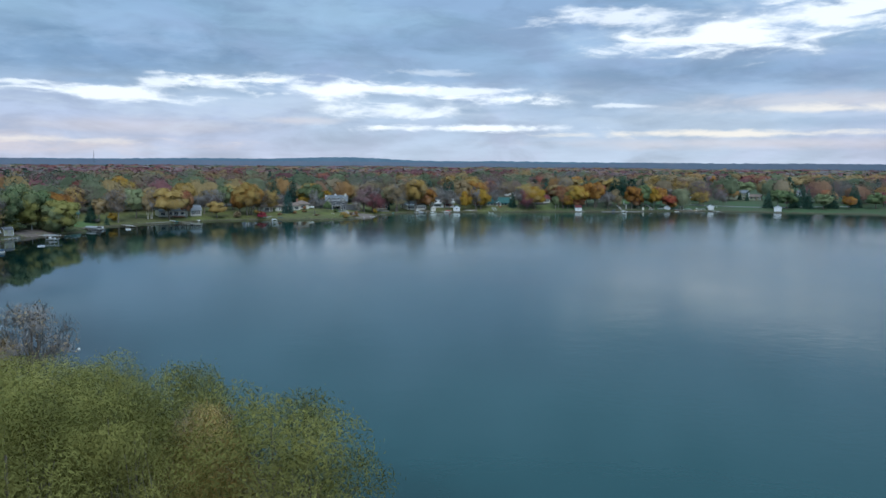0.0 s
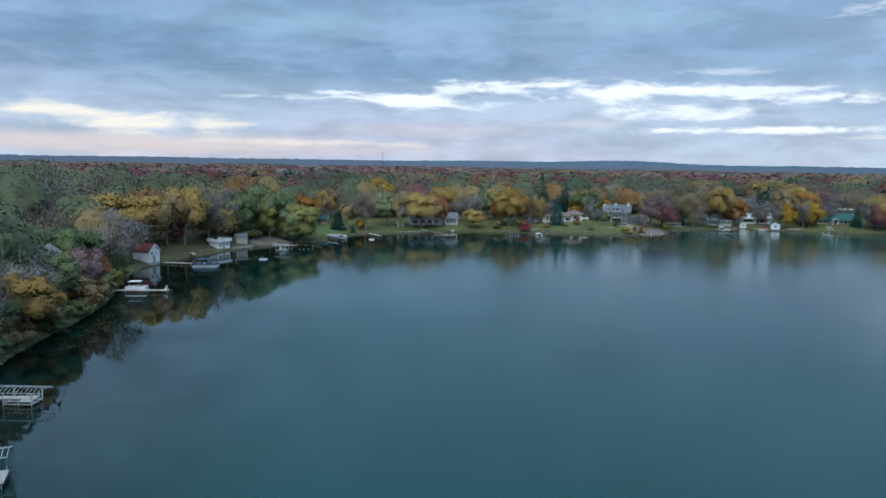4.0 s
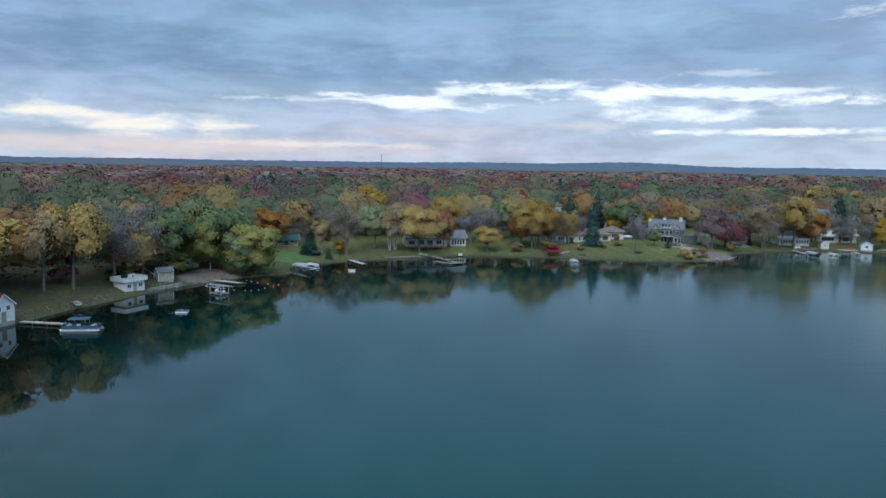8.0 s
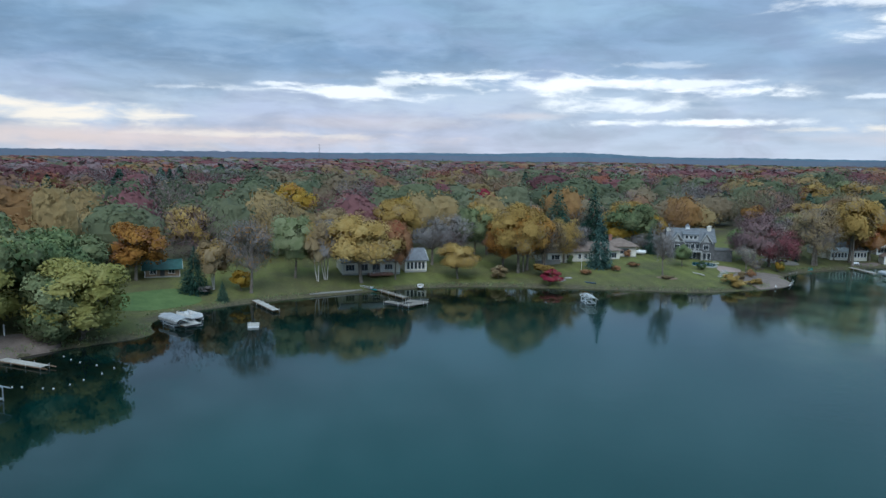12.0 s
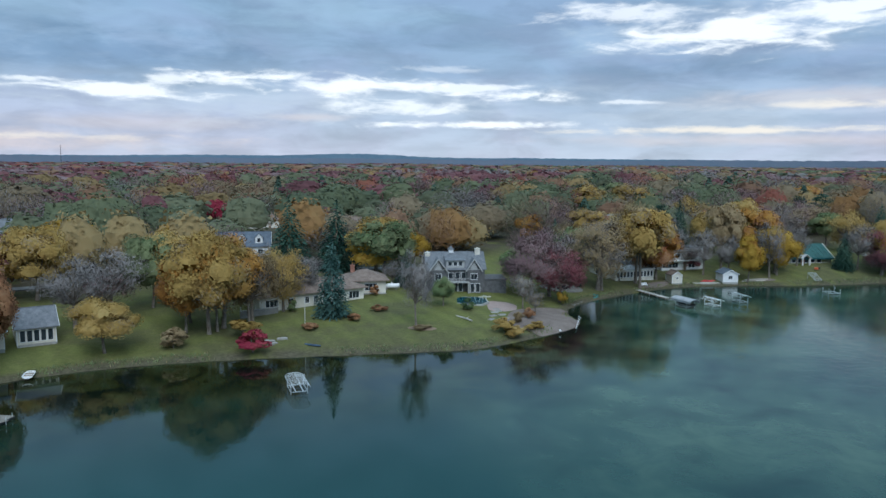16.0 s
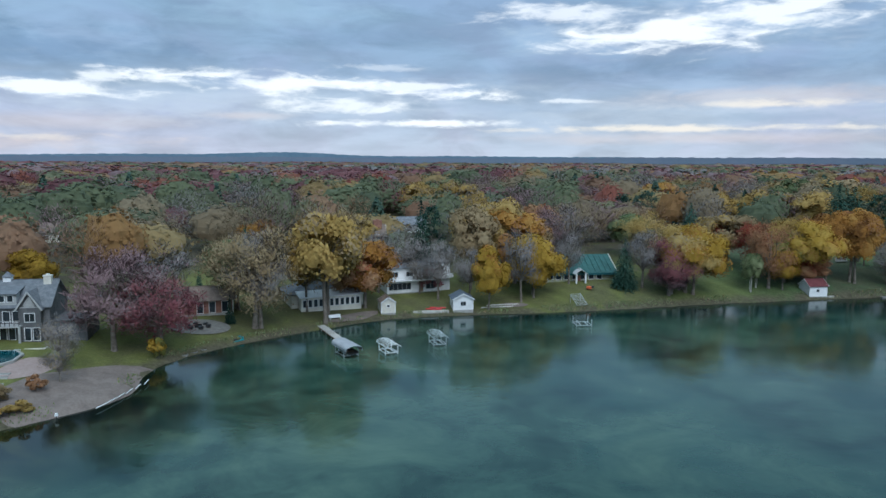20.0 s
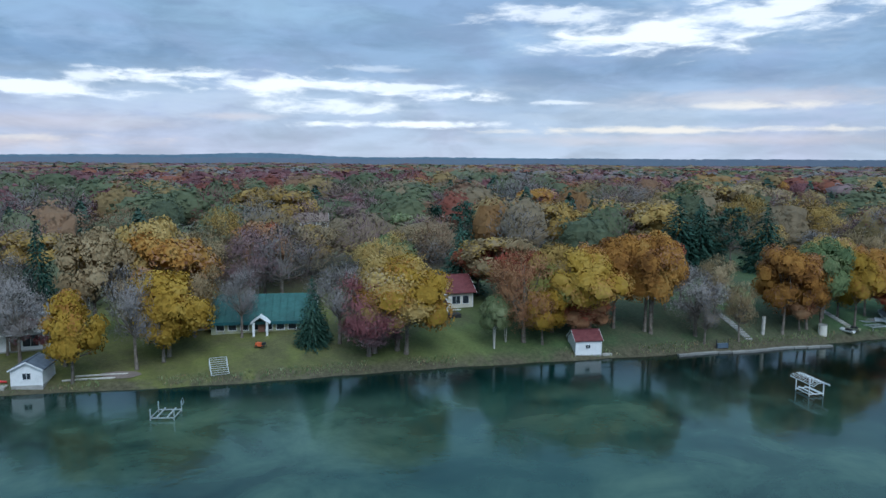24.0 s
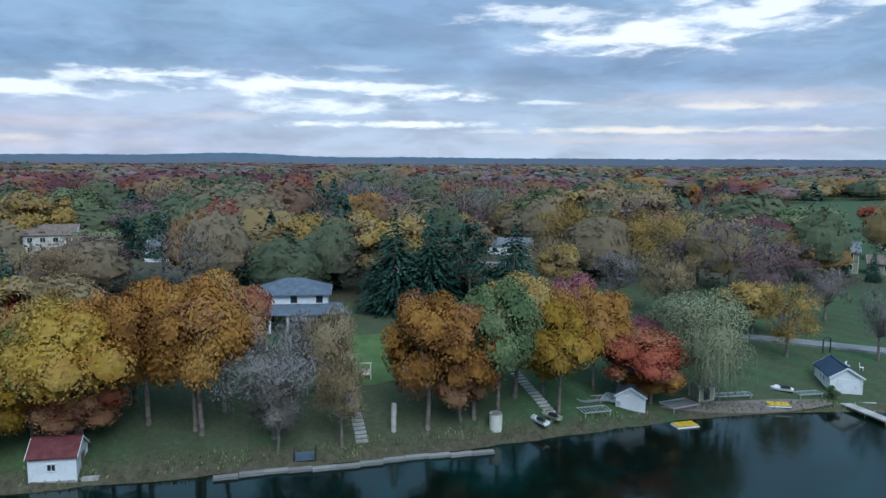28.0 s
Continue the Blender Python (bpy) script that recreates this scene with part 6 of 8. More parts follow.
def swim_raft(x, y, turn, label, w=2.4, d=2.4, top=None):
    t = thing("swim_raft", x, y, turn, label, "raft", 0.0)
    for i in range(10):
        part("plank", Geo().box(-w / 2 + (i + 0.5) * w / 10, 0, 0.36, w / 10 - 0.02, d, 0.05), top or DECK, t)
    part("float_frame", Geo().box(0, 0, 0.02, w * 0.98, d * 0.98, 0.33), WHITE, t)
    for s in (-1, 1):
        part("ladder_rail", Geo().pipe([(s * 0.22, -d / 2 - 0.05, -0.4), (s * 0.22, -d / 2 - 0.05, 0.8), (s * 0.22, -d / 2 + 0.4, 0.8), (s * 0.22, -d / 2 + 0.4, 0.4)], 0.05, 5), ALUMINIUM, t)
    return t


def bar_stack(x, y, turn, label, w=3.0, d=2.2, rows=7, name="lift_frame", category="boat lift"):
    """A taken-down lift or dock frame lying on the bank: two rails and many rungs on short legs."""
    t = thing(name, x, y, turn, label, category)
    for s in (-1, 1):
        part("rail", Geo().bar((-w / 2, s * d / 2, 0.45), (w / 2, s * d / 2, 0.45), 0.09, 0.12), ALUMINIUM, t)
    for i in range(rows):
        u = -w / 2 + w * i / (rows - 1)
        part("rung", Geo().bar((u, -d / 2, 0.48), (u, d / 2, 0.48), 0.09, 0.07), ALUMINIUM, t)
    for sx in (-1, 1):
        for sy in (-1, 1):
            part("leg", Geo().bar((sx * w * 0.45, sy * d * 0.48, -0.2), (sx * w * 0.45, sy * d * 0.48, 0.45), 0.08, 0.08), ALUMINIUM, t)
    return t


def ground_patch(name, label, material, centre, reach, rim, category="ground", lift=0.05, rings=6, wobble=0.12, seed=1, spokes=40, turn=0.0, kind="structure"):
    """A sheet of sand, stone or bedding that follows the ground. reach: half sizes; rim: the power of its outline."""
    rng = np.random.default_rng(seed)
    ph = rng.uniform(0, 6.28, 4)
    verts = []
    c, s = math.cos(radians(turn)), math.sin(radians(turn))
    for i in range(rings + 1):
        for j in range(spokes):
            a = 2 * math.pi * j / spokes
            k = (abs(math.cos(a)) ** rim + abs(math.sin(a)) ** rim) ** (-1 / rim)
            k *= 1 + wobble * (math.sin(2 * a + ph[0]) * 0.5 + math.sin(3 * a + ph[1]) * 0.4 + math.sin(7 * a + ph[2]) * 0.2)
            u, v = reach[0] * k * math.cos(a) * i / rings, reach[1] * k * math.sin(a) * i / rings
            verts.append((centre[0] + u * c - v * s, centre[1] + u * s + v * c))
    p = np.array(verts)
    d = inland(p[:, 0], p[:, 1])
    z = land(p[:, 0], p[:, 1], d) + lift
    faces = [(i * spokes + j, (i + 1) * spokes + j, (i + 1) * spokes + (j + 1) % spokes, i * spokes + (j + 1) % spokes) for i in range(1, rings) for j in range(spokes)]
    faces += [(0, spokes + j, spokes + (j + 1) % spokes) for j in range(spokes)]
    me = mesh_of(name, [(x, y, h) for (x, y), h in zip(verts, z)], faces, material, smooth=True)
    return tagged(new(name, me), label, category, kind=kind)


# ---------------------------------------------------------------- west bank: docks and boathouse
TEAL_PLASTIC = surface("teal_plastic", [(0.01, 0.22, 0.26), (0.02, 0.30, 0.34)], 0.4, scale=2)
YELLOW_PLASTIC = surface("yellow_plastic", [(0.60, 0.38, 0.02), (0.70, 0.46, 0.04)], 0.45, scale=2)
RED_PLASTIC = surface("red_plastic", [(0.50, 0.03, 0.03), (0.60, 0.05, 0.05)], 0.4, scale=2)
ORANGE_PAINT = surface("orange_paint", [(0.55, 0.10, 0.03), (0.65, 0.14, 0.05)], 0.4, scale=2)
BLUE_CANVAS = surface("blue_canvas", [(0.035, 0.075, 0.13), (0.06, 0.11, 0.18)], 0.8, scale=1.5)
dock(-103.5, 92.0, -46, 11, 1.3, "white-grey dock with a square end platform", (3.2, 3.6), 0.6)
boat_lift(-95.2, 100.6, -46, "bare arched canopy frame of a boat lift beside the platform dock", 5.6, 2.4, 2.4)
dock(-121, 113.5, -62, 10.5, 1.2, "long grey dock with an empty lift beside it", (2.6, 1.6), 0.5)
boat_lift(-111.0, 117.6, -68, "low boat lift with a bare ribbed canopy at the dock end", 6.2, 2.4, 1.7)
dock(-61.5, 61.5, -38, 5.5, 1.2, "short grey dock below the wooded point", None, 0.5)
dock(-164.5, 178.2, -62, 15.5, 1.5, "long pale dock with a bench at its end", None, 0.55)
bench = thing("dock_bench", -151.8, 185.0, -62, "white bench on the end of the dock", "bench", 0.56)
part("seat", Geo().box(0, 0, 0.4, 1.4, 0.4, 0.06), WHITE, bench)
part("backrest", Geo().box(0, 0.2, 0.46, 1.4, 0.06, 0.45), WHITE, bench)
for s in (-0.6, 0.6):
    part("leg", Geo().box(s, 0, 0, 0.08, 0.36, 0.4), WHITE, bench)
pontoon_boat(-159.0, 183.4, -62, "white pontoon boat with a flat awning moored at the dock", WHITE, 5.0, 2.2)
cottage("boathouse", "white gabled boathouse with a maroon roof on the west bank", -189.6, 217.6, 97, 4.6, 5.2, 3.4, 1.9, "y", WHITE, MAROON_ROOF, "boathouse",
        [("S", -1.0, 2.2, 0.8, 0.9, 1), ("S", 1.0, 2.2, 0.8, 0.9, 1), ("E", 0, 1.4, 0.9, 1.0, 1)], [("S", 0, 1.0, 2.0, GREY_WALL)], 0.3, 0.7)
dock(-186.5, 221.0, -76, 9, 1.2, "narrow weathered dock by the boathouse", None, 0.45)
pontoon_boat(-171.8, 221.8, -60, "pontoon boat under a blue cover beside the dock", BLUE_CANVAS, 6.8, 2.5, True, BLUE_CANVAS)
rowing_boat(-189.4, 236, 60, "pale upturned rowing boat on the grass", CONCRETE, 3.4, 1.4, 0.9)
bench = thing("iron_bench", -187.0, 209.6, 100, "dark iron garden seat on the bank", "bench")
part("seat", Geo().box(0, 0, 0.42, 1.5, 0.5, 0.06), DARK, bench)
part("backrest", Geo().box(0, 0.25, 0.48, 1.5, 0.05, 0.55), DARK, bench)
for s in (-0.65, 0.65):
    part("leg", Geo().box(s, 0, 0, 0.07, 0.45, 0.42), DARK, bench)

post = thing("mooring_post", -85.0, 90.4, 0, "dark weathered post standing in the lake", "post", -2.0)
part("shaft", Geo().box(0, 0, 0, 0.16, 0.16, 3.3), WOOD, post)
part("cap", Geo().box(0, 0, 3.3, 0.22, 0.22, 0.05), DARK, post)
buoy = thing("mooring_buoy", -78.3, 98.0, 0, "small white mooring buoy afloat", "buoy", -0.1)
part("float", Geo().box(0, 0, 0, 0.42, 0.42, 0.38), WHITE, buoy)
part("ring", Geo().box(0, 0, 0.38, 0.12, 0.04, 0.12), DARK, buoy)

# flat white pump house, shed and beach
ph = thing("pump_house", -194.0, 254.6, 84, "low white lake house with a walled roof terrace", "lake house", 0.7)
CLEAR.append((-194.0, 254.6, 5))
part("wall", Geo().box(0, 0, -0.8, 5.6, 3.8, 3.2), WHITE, ph)
part("roof_slab", Geo().box(0, 0, 2.4, 6.6, 4.8, 0.22), WHITE, ph)
part("terrace_floor", Geo().box(0, 0, 2.62, 6.0, 4.2, 0.04), CONCRETE, ph)
for side, (px, py, sx, sy) in enumerate(((0, -2.3, 6.6, 0.16), (-1.9, 2.3, 2.8, 0.16), (2.4, 2.3, 1.8, 0.16), (-3.22, 0, 0.16, 4.44), (3.22, 0, 0.16, 4.44))):
    wall_ = part("parapet", Geo().box(px, py, 2.62, sx, sy, 0.74), WHITE, ph)
    part("coping", Geo().box(px, py, 3.36, sx + 0.1, sy + 0.1, 0.08), CREAM, wall_)
window(ph, "S", -1.5, 0.9, 1.0, 0.9, 5.6, 3.8, 1)
window(ph, "S", 1.6, 0.9, 1.0, 0.9, 5.6, 3.8, 1)
door(ph, "S", 0.1, 0.9, 1.9, 5.6, 3.8, GREY_WALL)
for k in range(2):
    t = thing("terrace_chair", -194.6 + 1.3 * k, 253.2 + 2.2 * k, 60 + 50 * k, "dark garden chair on the roof terrace", "chair", 3.36, "chairs on the roof terrace")
    part("seat", Geo().box(0, 0, 0.4, 0.55, 0.5, 0.06), DARK, t)
    part("backrest", Geo().box(0, 0.24, 0.46, 0.55, 0.06, 0.5), DARK, t)
    for u in (-0.24, 0.24):
        for v in (-0.2, 0.2):
            part("leg", Geo().box(u, v, 0, 0.05, 0.05, 0.4), DARK, t)
shed_w = cottage("garden_shed", "grey weathered shed beside the beach", -194.6, 266.4, 60, 3.6, 2.8, 2.2, 0.9, "x", GREY_WALL, GREY_ROOF, "shed", [], [("S", 0.3, 1.5, 1.9, CONCRETE)], 0.2)
ground_patch("beach_sand", "bare brown sand of a small bathing beach", SAND, (-191.2, 279.5), (9.5, 4.2), 2.4, "beach", 0.1, turn=72, seed=4)
dock(-188.4, 277.6, -94, 10.2, 1.5, "pale floating dock off the bathing beach", None, 0.45)
boat_lift(-174.9, 263.3, 84, "boat lift with white striped canopy frame", 6.2, 2.5, 1.8, ribs=15)
jet_ski(-174.9, 263.3, 84, "white jet ski hanging in a lift", WHITE, 0.55)
swim_raft(-167.5, 242.8, 30, "small square swim raft with a blue-grey deck", 2.4, 2.0, BLUE_CANVAS)
buoys = [(-176.6, 268.8), (-175.4, 269.3), (-172.5, 269.9), (-171.0, 270.2), (-170.4, 272.4), (-170.3, 274.7), (-182.2, 283.0), (-179.8, 282.0), (-177.4, 281.3), (-174.0, 281.0), (-170.6, 280.8), (-170.2, 278.0)]
for bx, by in buoys:
    t = thing("marker_buoy", bx, by, 0, "small white float of a bathing line", "buoy", 0.0, "floats of the bathing line")
    part("float", Geo().pipe([(0, 0, -0.1), (0, 0, 0.02), (0, 0, 0.10), (0, 0, 0.14)], 0.24, 8), WHITE, t)
    part("eye", Geo().box(0, 0, 0.14, 0.06, 0.06, 0.06), DARK, t)
t = thing("beach_sign_post", -194.5, 283.4, 80, "thin white post at the back of the beach", "post")
part("post", Geo().box(0, 0, -0.2, 0.14, 0.14, 2.0), WHITE, t)
part("cap", Geo().box(0, 0, 1.8, 0.2, 0.2, 0.1, 0.5), WHITE, t)
ramp = thing("stair_rail", -201.5, 266.6, 70, "sloping rail beside the garden steps", "railing")
for k in range(7):
    xx, yy = -207 + k * 1.75, 268.7 - k * 0.62
    m = ramp.matrix_world.inverted() @ Vector((xx, yy, ground_at(xx, yy)))
    part("baluster", Geo().bar((m.x, m.y, m.z), (m.x, m.y, m.z + 1.0), 0.07, 0.07), WHITE, ramp)
a, b = (ramp.matrix_world.inverted() @ Vector((x_, y_, ground_at(x_, y_) + 1.0)) for x_, y_ in ((-207.2, 268.8), (-196.4, 264.9)))
part("handrail", Geo().bar(a, b, 0.1, 0.1), WHITE, ramp)
for k, (sx, sy) in enumerate([(-191.6, 259.6), (-191.2, 262.0), (-190.9, 264.6), (-190.6, 267.0)]):
    t = thing("retaining_block", sx, sy, 88 + k * 3, "pale concrete block at the water's edge", "block", -0.2, "blocks along the west bank")
    part("block", Geo().box(0, 0, 0, 2.3, 0.8, 0.95, 0.97), CONCRETE, t)
    part("cap", Geo().box(0, 0, 0.95, 2.35, 0.9, 0.08), STONE, t)

# ---------------------------------------------------------------- bay: docks, lawn and houses
dock(-189.0, 313.0, -112, 12, 1.4, "dock with a side platform in the bay", (3.5, 2.2), 0.5)
boat_lift(-180.4, 307.0, -112, "lift with a pale cloth canopy at the bay dock", 6.6, 2.8, 1.3, "cover", 9)
pontoon_boat(-181.5, 312.5, -112, "white covered pontoon boat at the bay dock", CANVAS, 6.0, 2.4, False)
swim_raft(-166.6, 311.3, -60, "low white swim raft anchored in the bay", 2.8, 2.0)
dock(-178.5, 330.6, -128, 12.5, 1.5, "straight brown dock in the bay", None, 0.55)
for k in range(7):
    u = k / 6
    t = thing("boat_ramp_slab", -171.0 + 7.2 * u, 342.0 + 8.4 * u, 49, "pale concrete slab along the bay's edge", "slab", 0.45, "slabs of the landing")
    part("slab", Geo().box(0, 0.5, -0.6, 1.75, 2.6, 0.72), CONCRETE, t)
    part("edge", Geo().box(0, -0.8, -0.5, 1.75, 0.12, 0.7), STONE, t)
TURF = surface("fresh_turf", [(0.05, 0.092, 0.024), (0.075, 0.125, 0.034), (0.105, 0.155, 0.05)], 0.95, scale=0.35, bump=0.03)
ground_patch("green_lawn", "fresh green mown lawn in the corner of the bay", TURF, (-195.5, 317.0), (12.0, 6.4), 2.6, "lawn", 0.06, rings=8, wobble=0.14, seed=15, turn=68)
kayak(-160.7, 349.2 + 3, 60, "teal kayak lying on the landing", TEAL_PLASTIC)
rowing_boat(-162.6, 352.6, 75, "grey rowing boat drawn up on the grass", ALUMINIUM, 3.4, 1.3, 0.5)
OLD_DECK = surface("grey_brown_deck_boards", [(0.15, 0.135, 0.115), (0.22, 0.20, 0.175), (0.30, 0.275, 0.245)], 0.85, scale=1.2, per="object")
dock(-159.6, 352.8, -126, 13, 1.4, "timber dock running out to a cross platform", None, 0.5, boards=OLD_DECK)
dock(-144.2, 342.4, 152, 0.0, 2.2, "cross platform of the timber dock", (2.2, 5.8), 0.5, boards=OLD_DECK)
dock(-152.4, 340.2, -110, 0.0, 2.0, "narrow side arm of the timber dock", (2.0, 4.6), 0.5, boards=OLD_DECK)
dock(-148.6, 343.0, -96, 0.0, 2.6, "low floating platform moored beside the timber dock", (2.6, 4.8), 0.4, boards=OLD_DECK)
rowing_boat(-151.8, 360.4, 20, "small white dinghy pulled up on the bank", WHITE, 3.0, 1.5, 0.35, "dinghy")
house = cottage("lake_house", "cream lake house with grey roof and wide windows", -168.5, 367.0, 36, 14.5, 8.5, 3.0, 2.2, "x", CREAM, GREY_ROOF, "house",
                [("S", -5.4, 0.8, 2.2, 1.5, 2), ("S", -1.8, 0.7, 1.8, 1.7, 1), ("S", 1.2, 0.3, 2.0, 2.1, 1), ("S", 4.4, 0.8, 2.0, 1.4, 2)], [("S", 2.9, 1.0, 2.1, WHITE)], 0.5, None, False, (3.0, 1.0, 3.6, 1.0, 2.4, BRICK))
part("porch_deck", Geo().box(2.0, -5.6, -0.3, 6.0, 2.6, 0.5), BRICK, house)
for k in range(7):
    part("porch_baluster", Geo().box(-0.9 + k, -6.8, 0.2, 0.1, 0.1, 0.9), WHITE, house)
part("porch_rail", Geo().box(2.1, -6.8, 1.1, 6.2, 0.12, 0.1), WHITE, house)
cottage("house_wing", "cream gabled wing with tall white-framed windows", -159.3, 374.6, 36, 5.6, 7.0, 3.0, 2.4, "x", CREAM, GREY_ROOF, "house",
        [("S", -2.0, 0.5, 0.8, 1.9, 0), ("S", -1.0, 0.5, 0.8, 1.9, 0), ("S", 0.0, 0.5, 0.8, 1.9, 0), ("S", 1.0, 0.5, 0.8, 1.9, 0), ("S", 2.0, 0.5, 0.8, 1.9, 0), ("E", 0, 0.8, 1.6, 1.4, 1)], [], 0.5)
cottage("garden_pavilion", "low pavilion with a teal-green metal roof", -207.5, 337.0, 40, 7.5, 5.5, 2.0, 1.5, "x", WOOD, GREEN_ROOF, "pavilion", [("S", -2, 0.7, 1.4, 1.2, 1), ("S", 2, 0.7, 1.4, 1.2, 1)], [("S", 0, 1.0, 2.0, DARK)], 0.7)
cottage("large_white_house", "large white gabled house among the trees", -218.0, 462.0, 40, 13, 10, 6.0, 3.4, "x", WHITE, GREY_ROOF, "house", [("S", -4, 3.6, 1.4, 1.4, 1), ("S", 0, 3.6, 1.4, 1.4, 1), ("S", 4, 3.6, 1.4, 1.4, 1), ("S", -4, 0.8, 1.6, 1.6, 1), ("S", 4, 0.8, 1.6, 1.6, 1)], [("S", 0, 1.2, 2.2, WOOD)], 0.5, None, False, (-3, 0, 7.5, 1.1, 3.0, BRICK))

for q in [(-218, 462, 13), (-210, 447, 10), (-203, 434, 8)]:
    CLEAR.append(q)

# ---------------------------------------------------------------- sloping lawn: ranch house
ranch = cottage("ranch_house", "long cream ranch house with a brown hipped roof", -121.0, 405.5, 38, 23, 9, 2.9, 2.0, "x", CREAM, BROWN_ROOF, "house",
                [("S", -9, 0.8, 2.6, 1.4, 2), ("S", -5.0, 0.9, 1.2, 1.2, 1), ("S", -1.5, 0.8, 0.9, 1.3, 1), ("S", 0.4, 0.8, 0.9, 1.3, 1), ("S", 5.0, 0.9, 1.6, 1.2, 1), ("S", 9.2, 0.7, 2.4, 1.5, 2)], [("S", 2.4, 1.1, 2.1, WHITE)], 0.8, 3.0, True, (1.0, 1.0, 4.2, 1.0, 1.6, BRICK))
cottage("ranch_wing", "cream end wing with a wide picture window and brown hipped roof", -110.0, 416.2, 14, 8.5, 7.5, 2.9, 1.8, "x", CREAM, BROWN_ROOF, "house", [("S", 1.0, 0.7, 2.6, 1.5, 2), ("E", 0, 0.9, 1.4, 1.2, 1)], [], 0.8, None, True, (-2.5, 1.0, 4.0, 0.9, 1.5, BRICK))
terrace = thing("terrace_wall", -127.0, 393.6, 38, "low cream terrace wall below the ranch house", "wall")
part("wall", Geo().box(0, 0, -0.8, 7.5, 0.4, 2.0), STONE, terrace)
part("coping", Geo().box(0, 0, 1.2, 7.6, 0.55, 0.12), CONCRETE, terrace)
for k in range(6):
    part("railing_post", Geo().box(-3.6 + k * 1.44, 0, 1.32, 0.08, 0.08, 0.8), WHITE, terrace)
t = thing("flagpole", -117.3, 389.4, 0, "white flagpole in a bed of rust shrubs", "flagpole")
part("pole", Geo().pipe([(0, 0, -0.3), (0, 0, 2.5), (0, 0, 4.6)], 0.1, 8), WHITE, t)
part("ball", Geo().box(0, 0, 4.6, 0.2, 0.2, 0.2, 0.6), ALUMINIUM, t)
for k, (sx, sy) in enumerate([(-121.2, 379.4), (-119.4, 380.8), (-122.4, 378.0), (-120.4, 378.2)]):
    t = thing("garden_stone", sx, sy, 20 * k, "pale flat stone by the water steps", "stone", None, "stones by the red bush")
    part("stone", Geo().box(0, 0, -0.1, 1.9, 0.7, 0.35, 0.9), STONE, t)
    part("top_face", Geo().box(0, 0, 0.25, 1.6, 0.55, 0.06, 0.9), CONCRETE, t)
kayak(-113.6, 378.4, 70, "blue-grey paddle boat on the lawn edge", BLUE_CANVAS)
boat_lift(-111.3, 357.0, 22, "grey ribbed canopy frame standing off the lawn", 6.0, 2.3, 1.3, ribs=16)
t = thing("propane_tank", -104.2, 418.6, 12, "white propane tank on the lawn", "tank")
part("tank", Geo().pipe([(-1.7, 0, 0.8), (-1.5, 0, 0.8), (1.5, 0, 0.8), (1.7, 0, 0.8)], 1.1, 10), WHITE, t, smooth=True)
for s in (-1, 1):
    part("foot", Geo().box(s, 0, -0.1, 0.25, 0.8, 0.5), CONCRETE, t)
part("dome", Geo().box(0, 0, 1.3, 0.4, 0.4, 0.25, 0.7), WHITE, t)
ground_patch("planting_bed", "dark mulch bed round a thin tree", WOOD, (-95.6, 388.9), (2.6, 1.2), 2, "bed", 0.06, seed=8, wobble=0.05)
t = thing("fallen_trunk", -88.0, 396.0, -54, "pale bare log lying on the lawn", "log")
part("log", Geo().pipe([(-2.6, 0, 0.15), (0, 0.1, 0.18), (2.6, 0, 0.15)], 0.3, 7), PALE_BARK, t)
part("stub", Geo().pipe([(0.6, 0.05, 0.2), (0.9, 0.5, 0.5)], 0.14, 5), PALE_BARK, t)

# ---------------------------------------------------------------- grey manor and pool
manor = thing("manor_house", -90.5, 425.0, 8, "grey gabled manor with pale chimneys above a pool", "house", 2.6)
manor.scale = (0.86, 0.86, 0.9)
TIMBER_GREY = surface("dark_grey_timber", [(0.07, 0.07, 0.075), (0.11, 0.11, 0.115), (0.16, 0.16, 0.165)], 0.8, scale=1.2)
SLATE = surface("slate_roof", [(0.09, 0.10, 0.11), (0.14, 0.15, 0.165), (0.20, 0.21, 0.23)], 0.8, scale=1.4, bump=0.02)
part("wall", body(15, 10, 6.2, 3.6, "x", 1.5), TIMBER_GREY, manor)
part("roof", gable(15, 10, 6.2, 3.6, 0.5, 0.18, "x"), SLATE, manor)
trim_boards(manor, 15, 10, 6.2, 3.6, "x", 0.5, TIMBER_GREY)
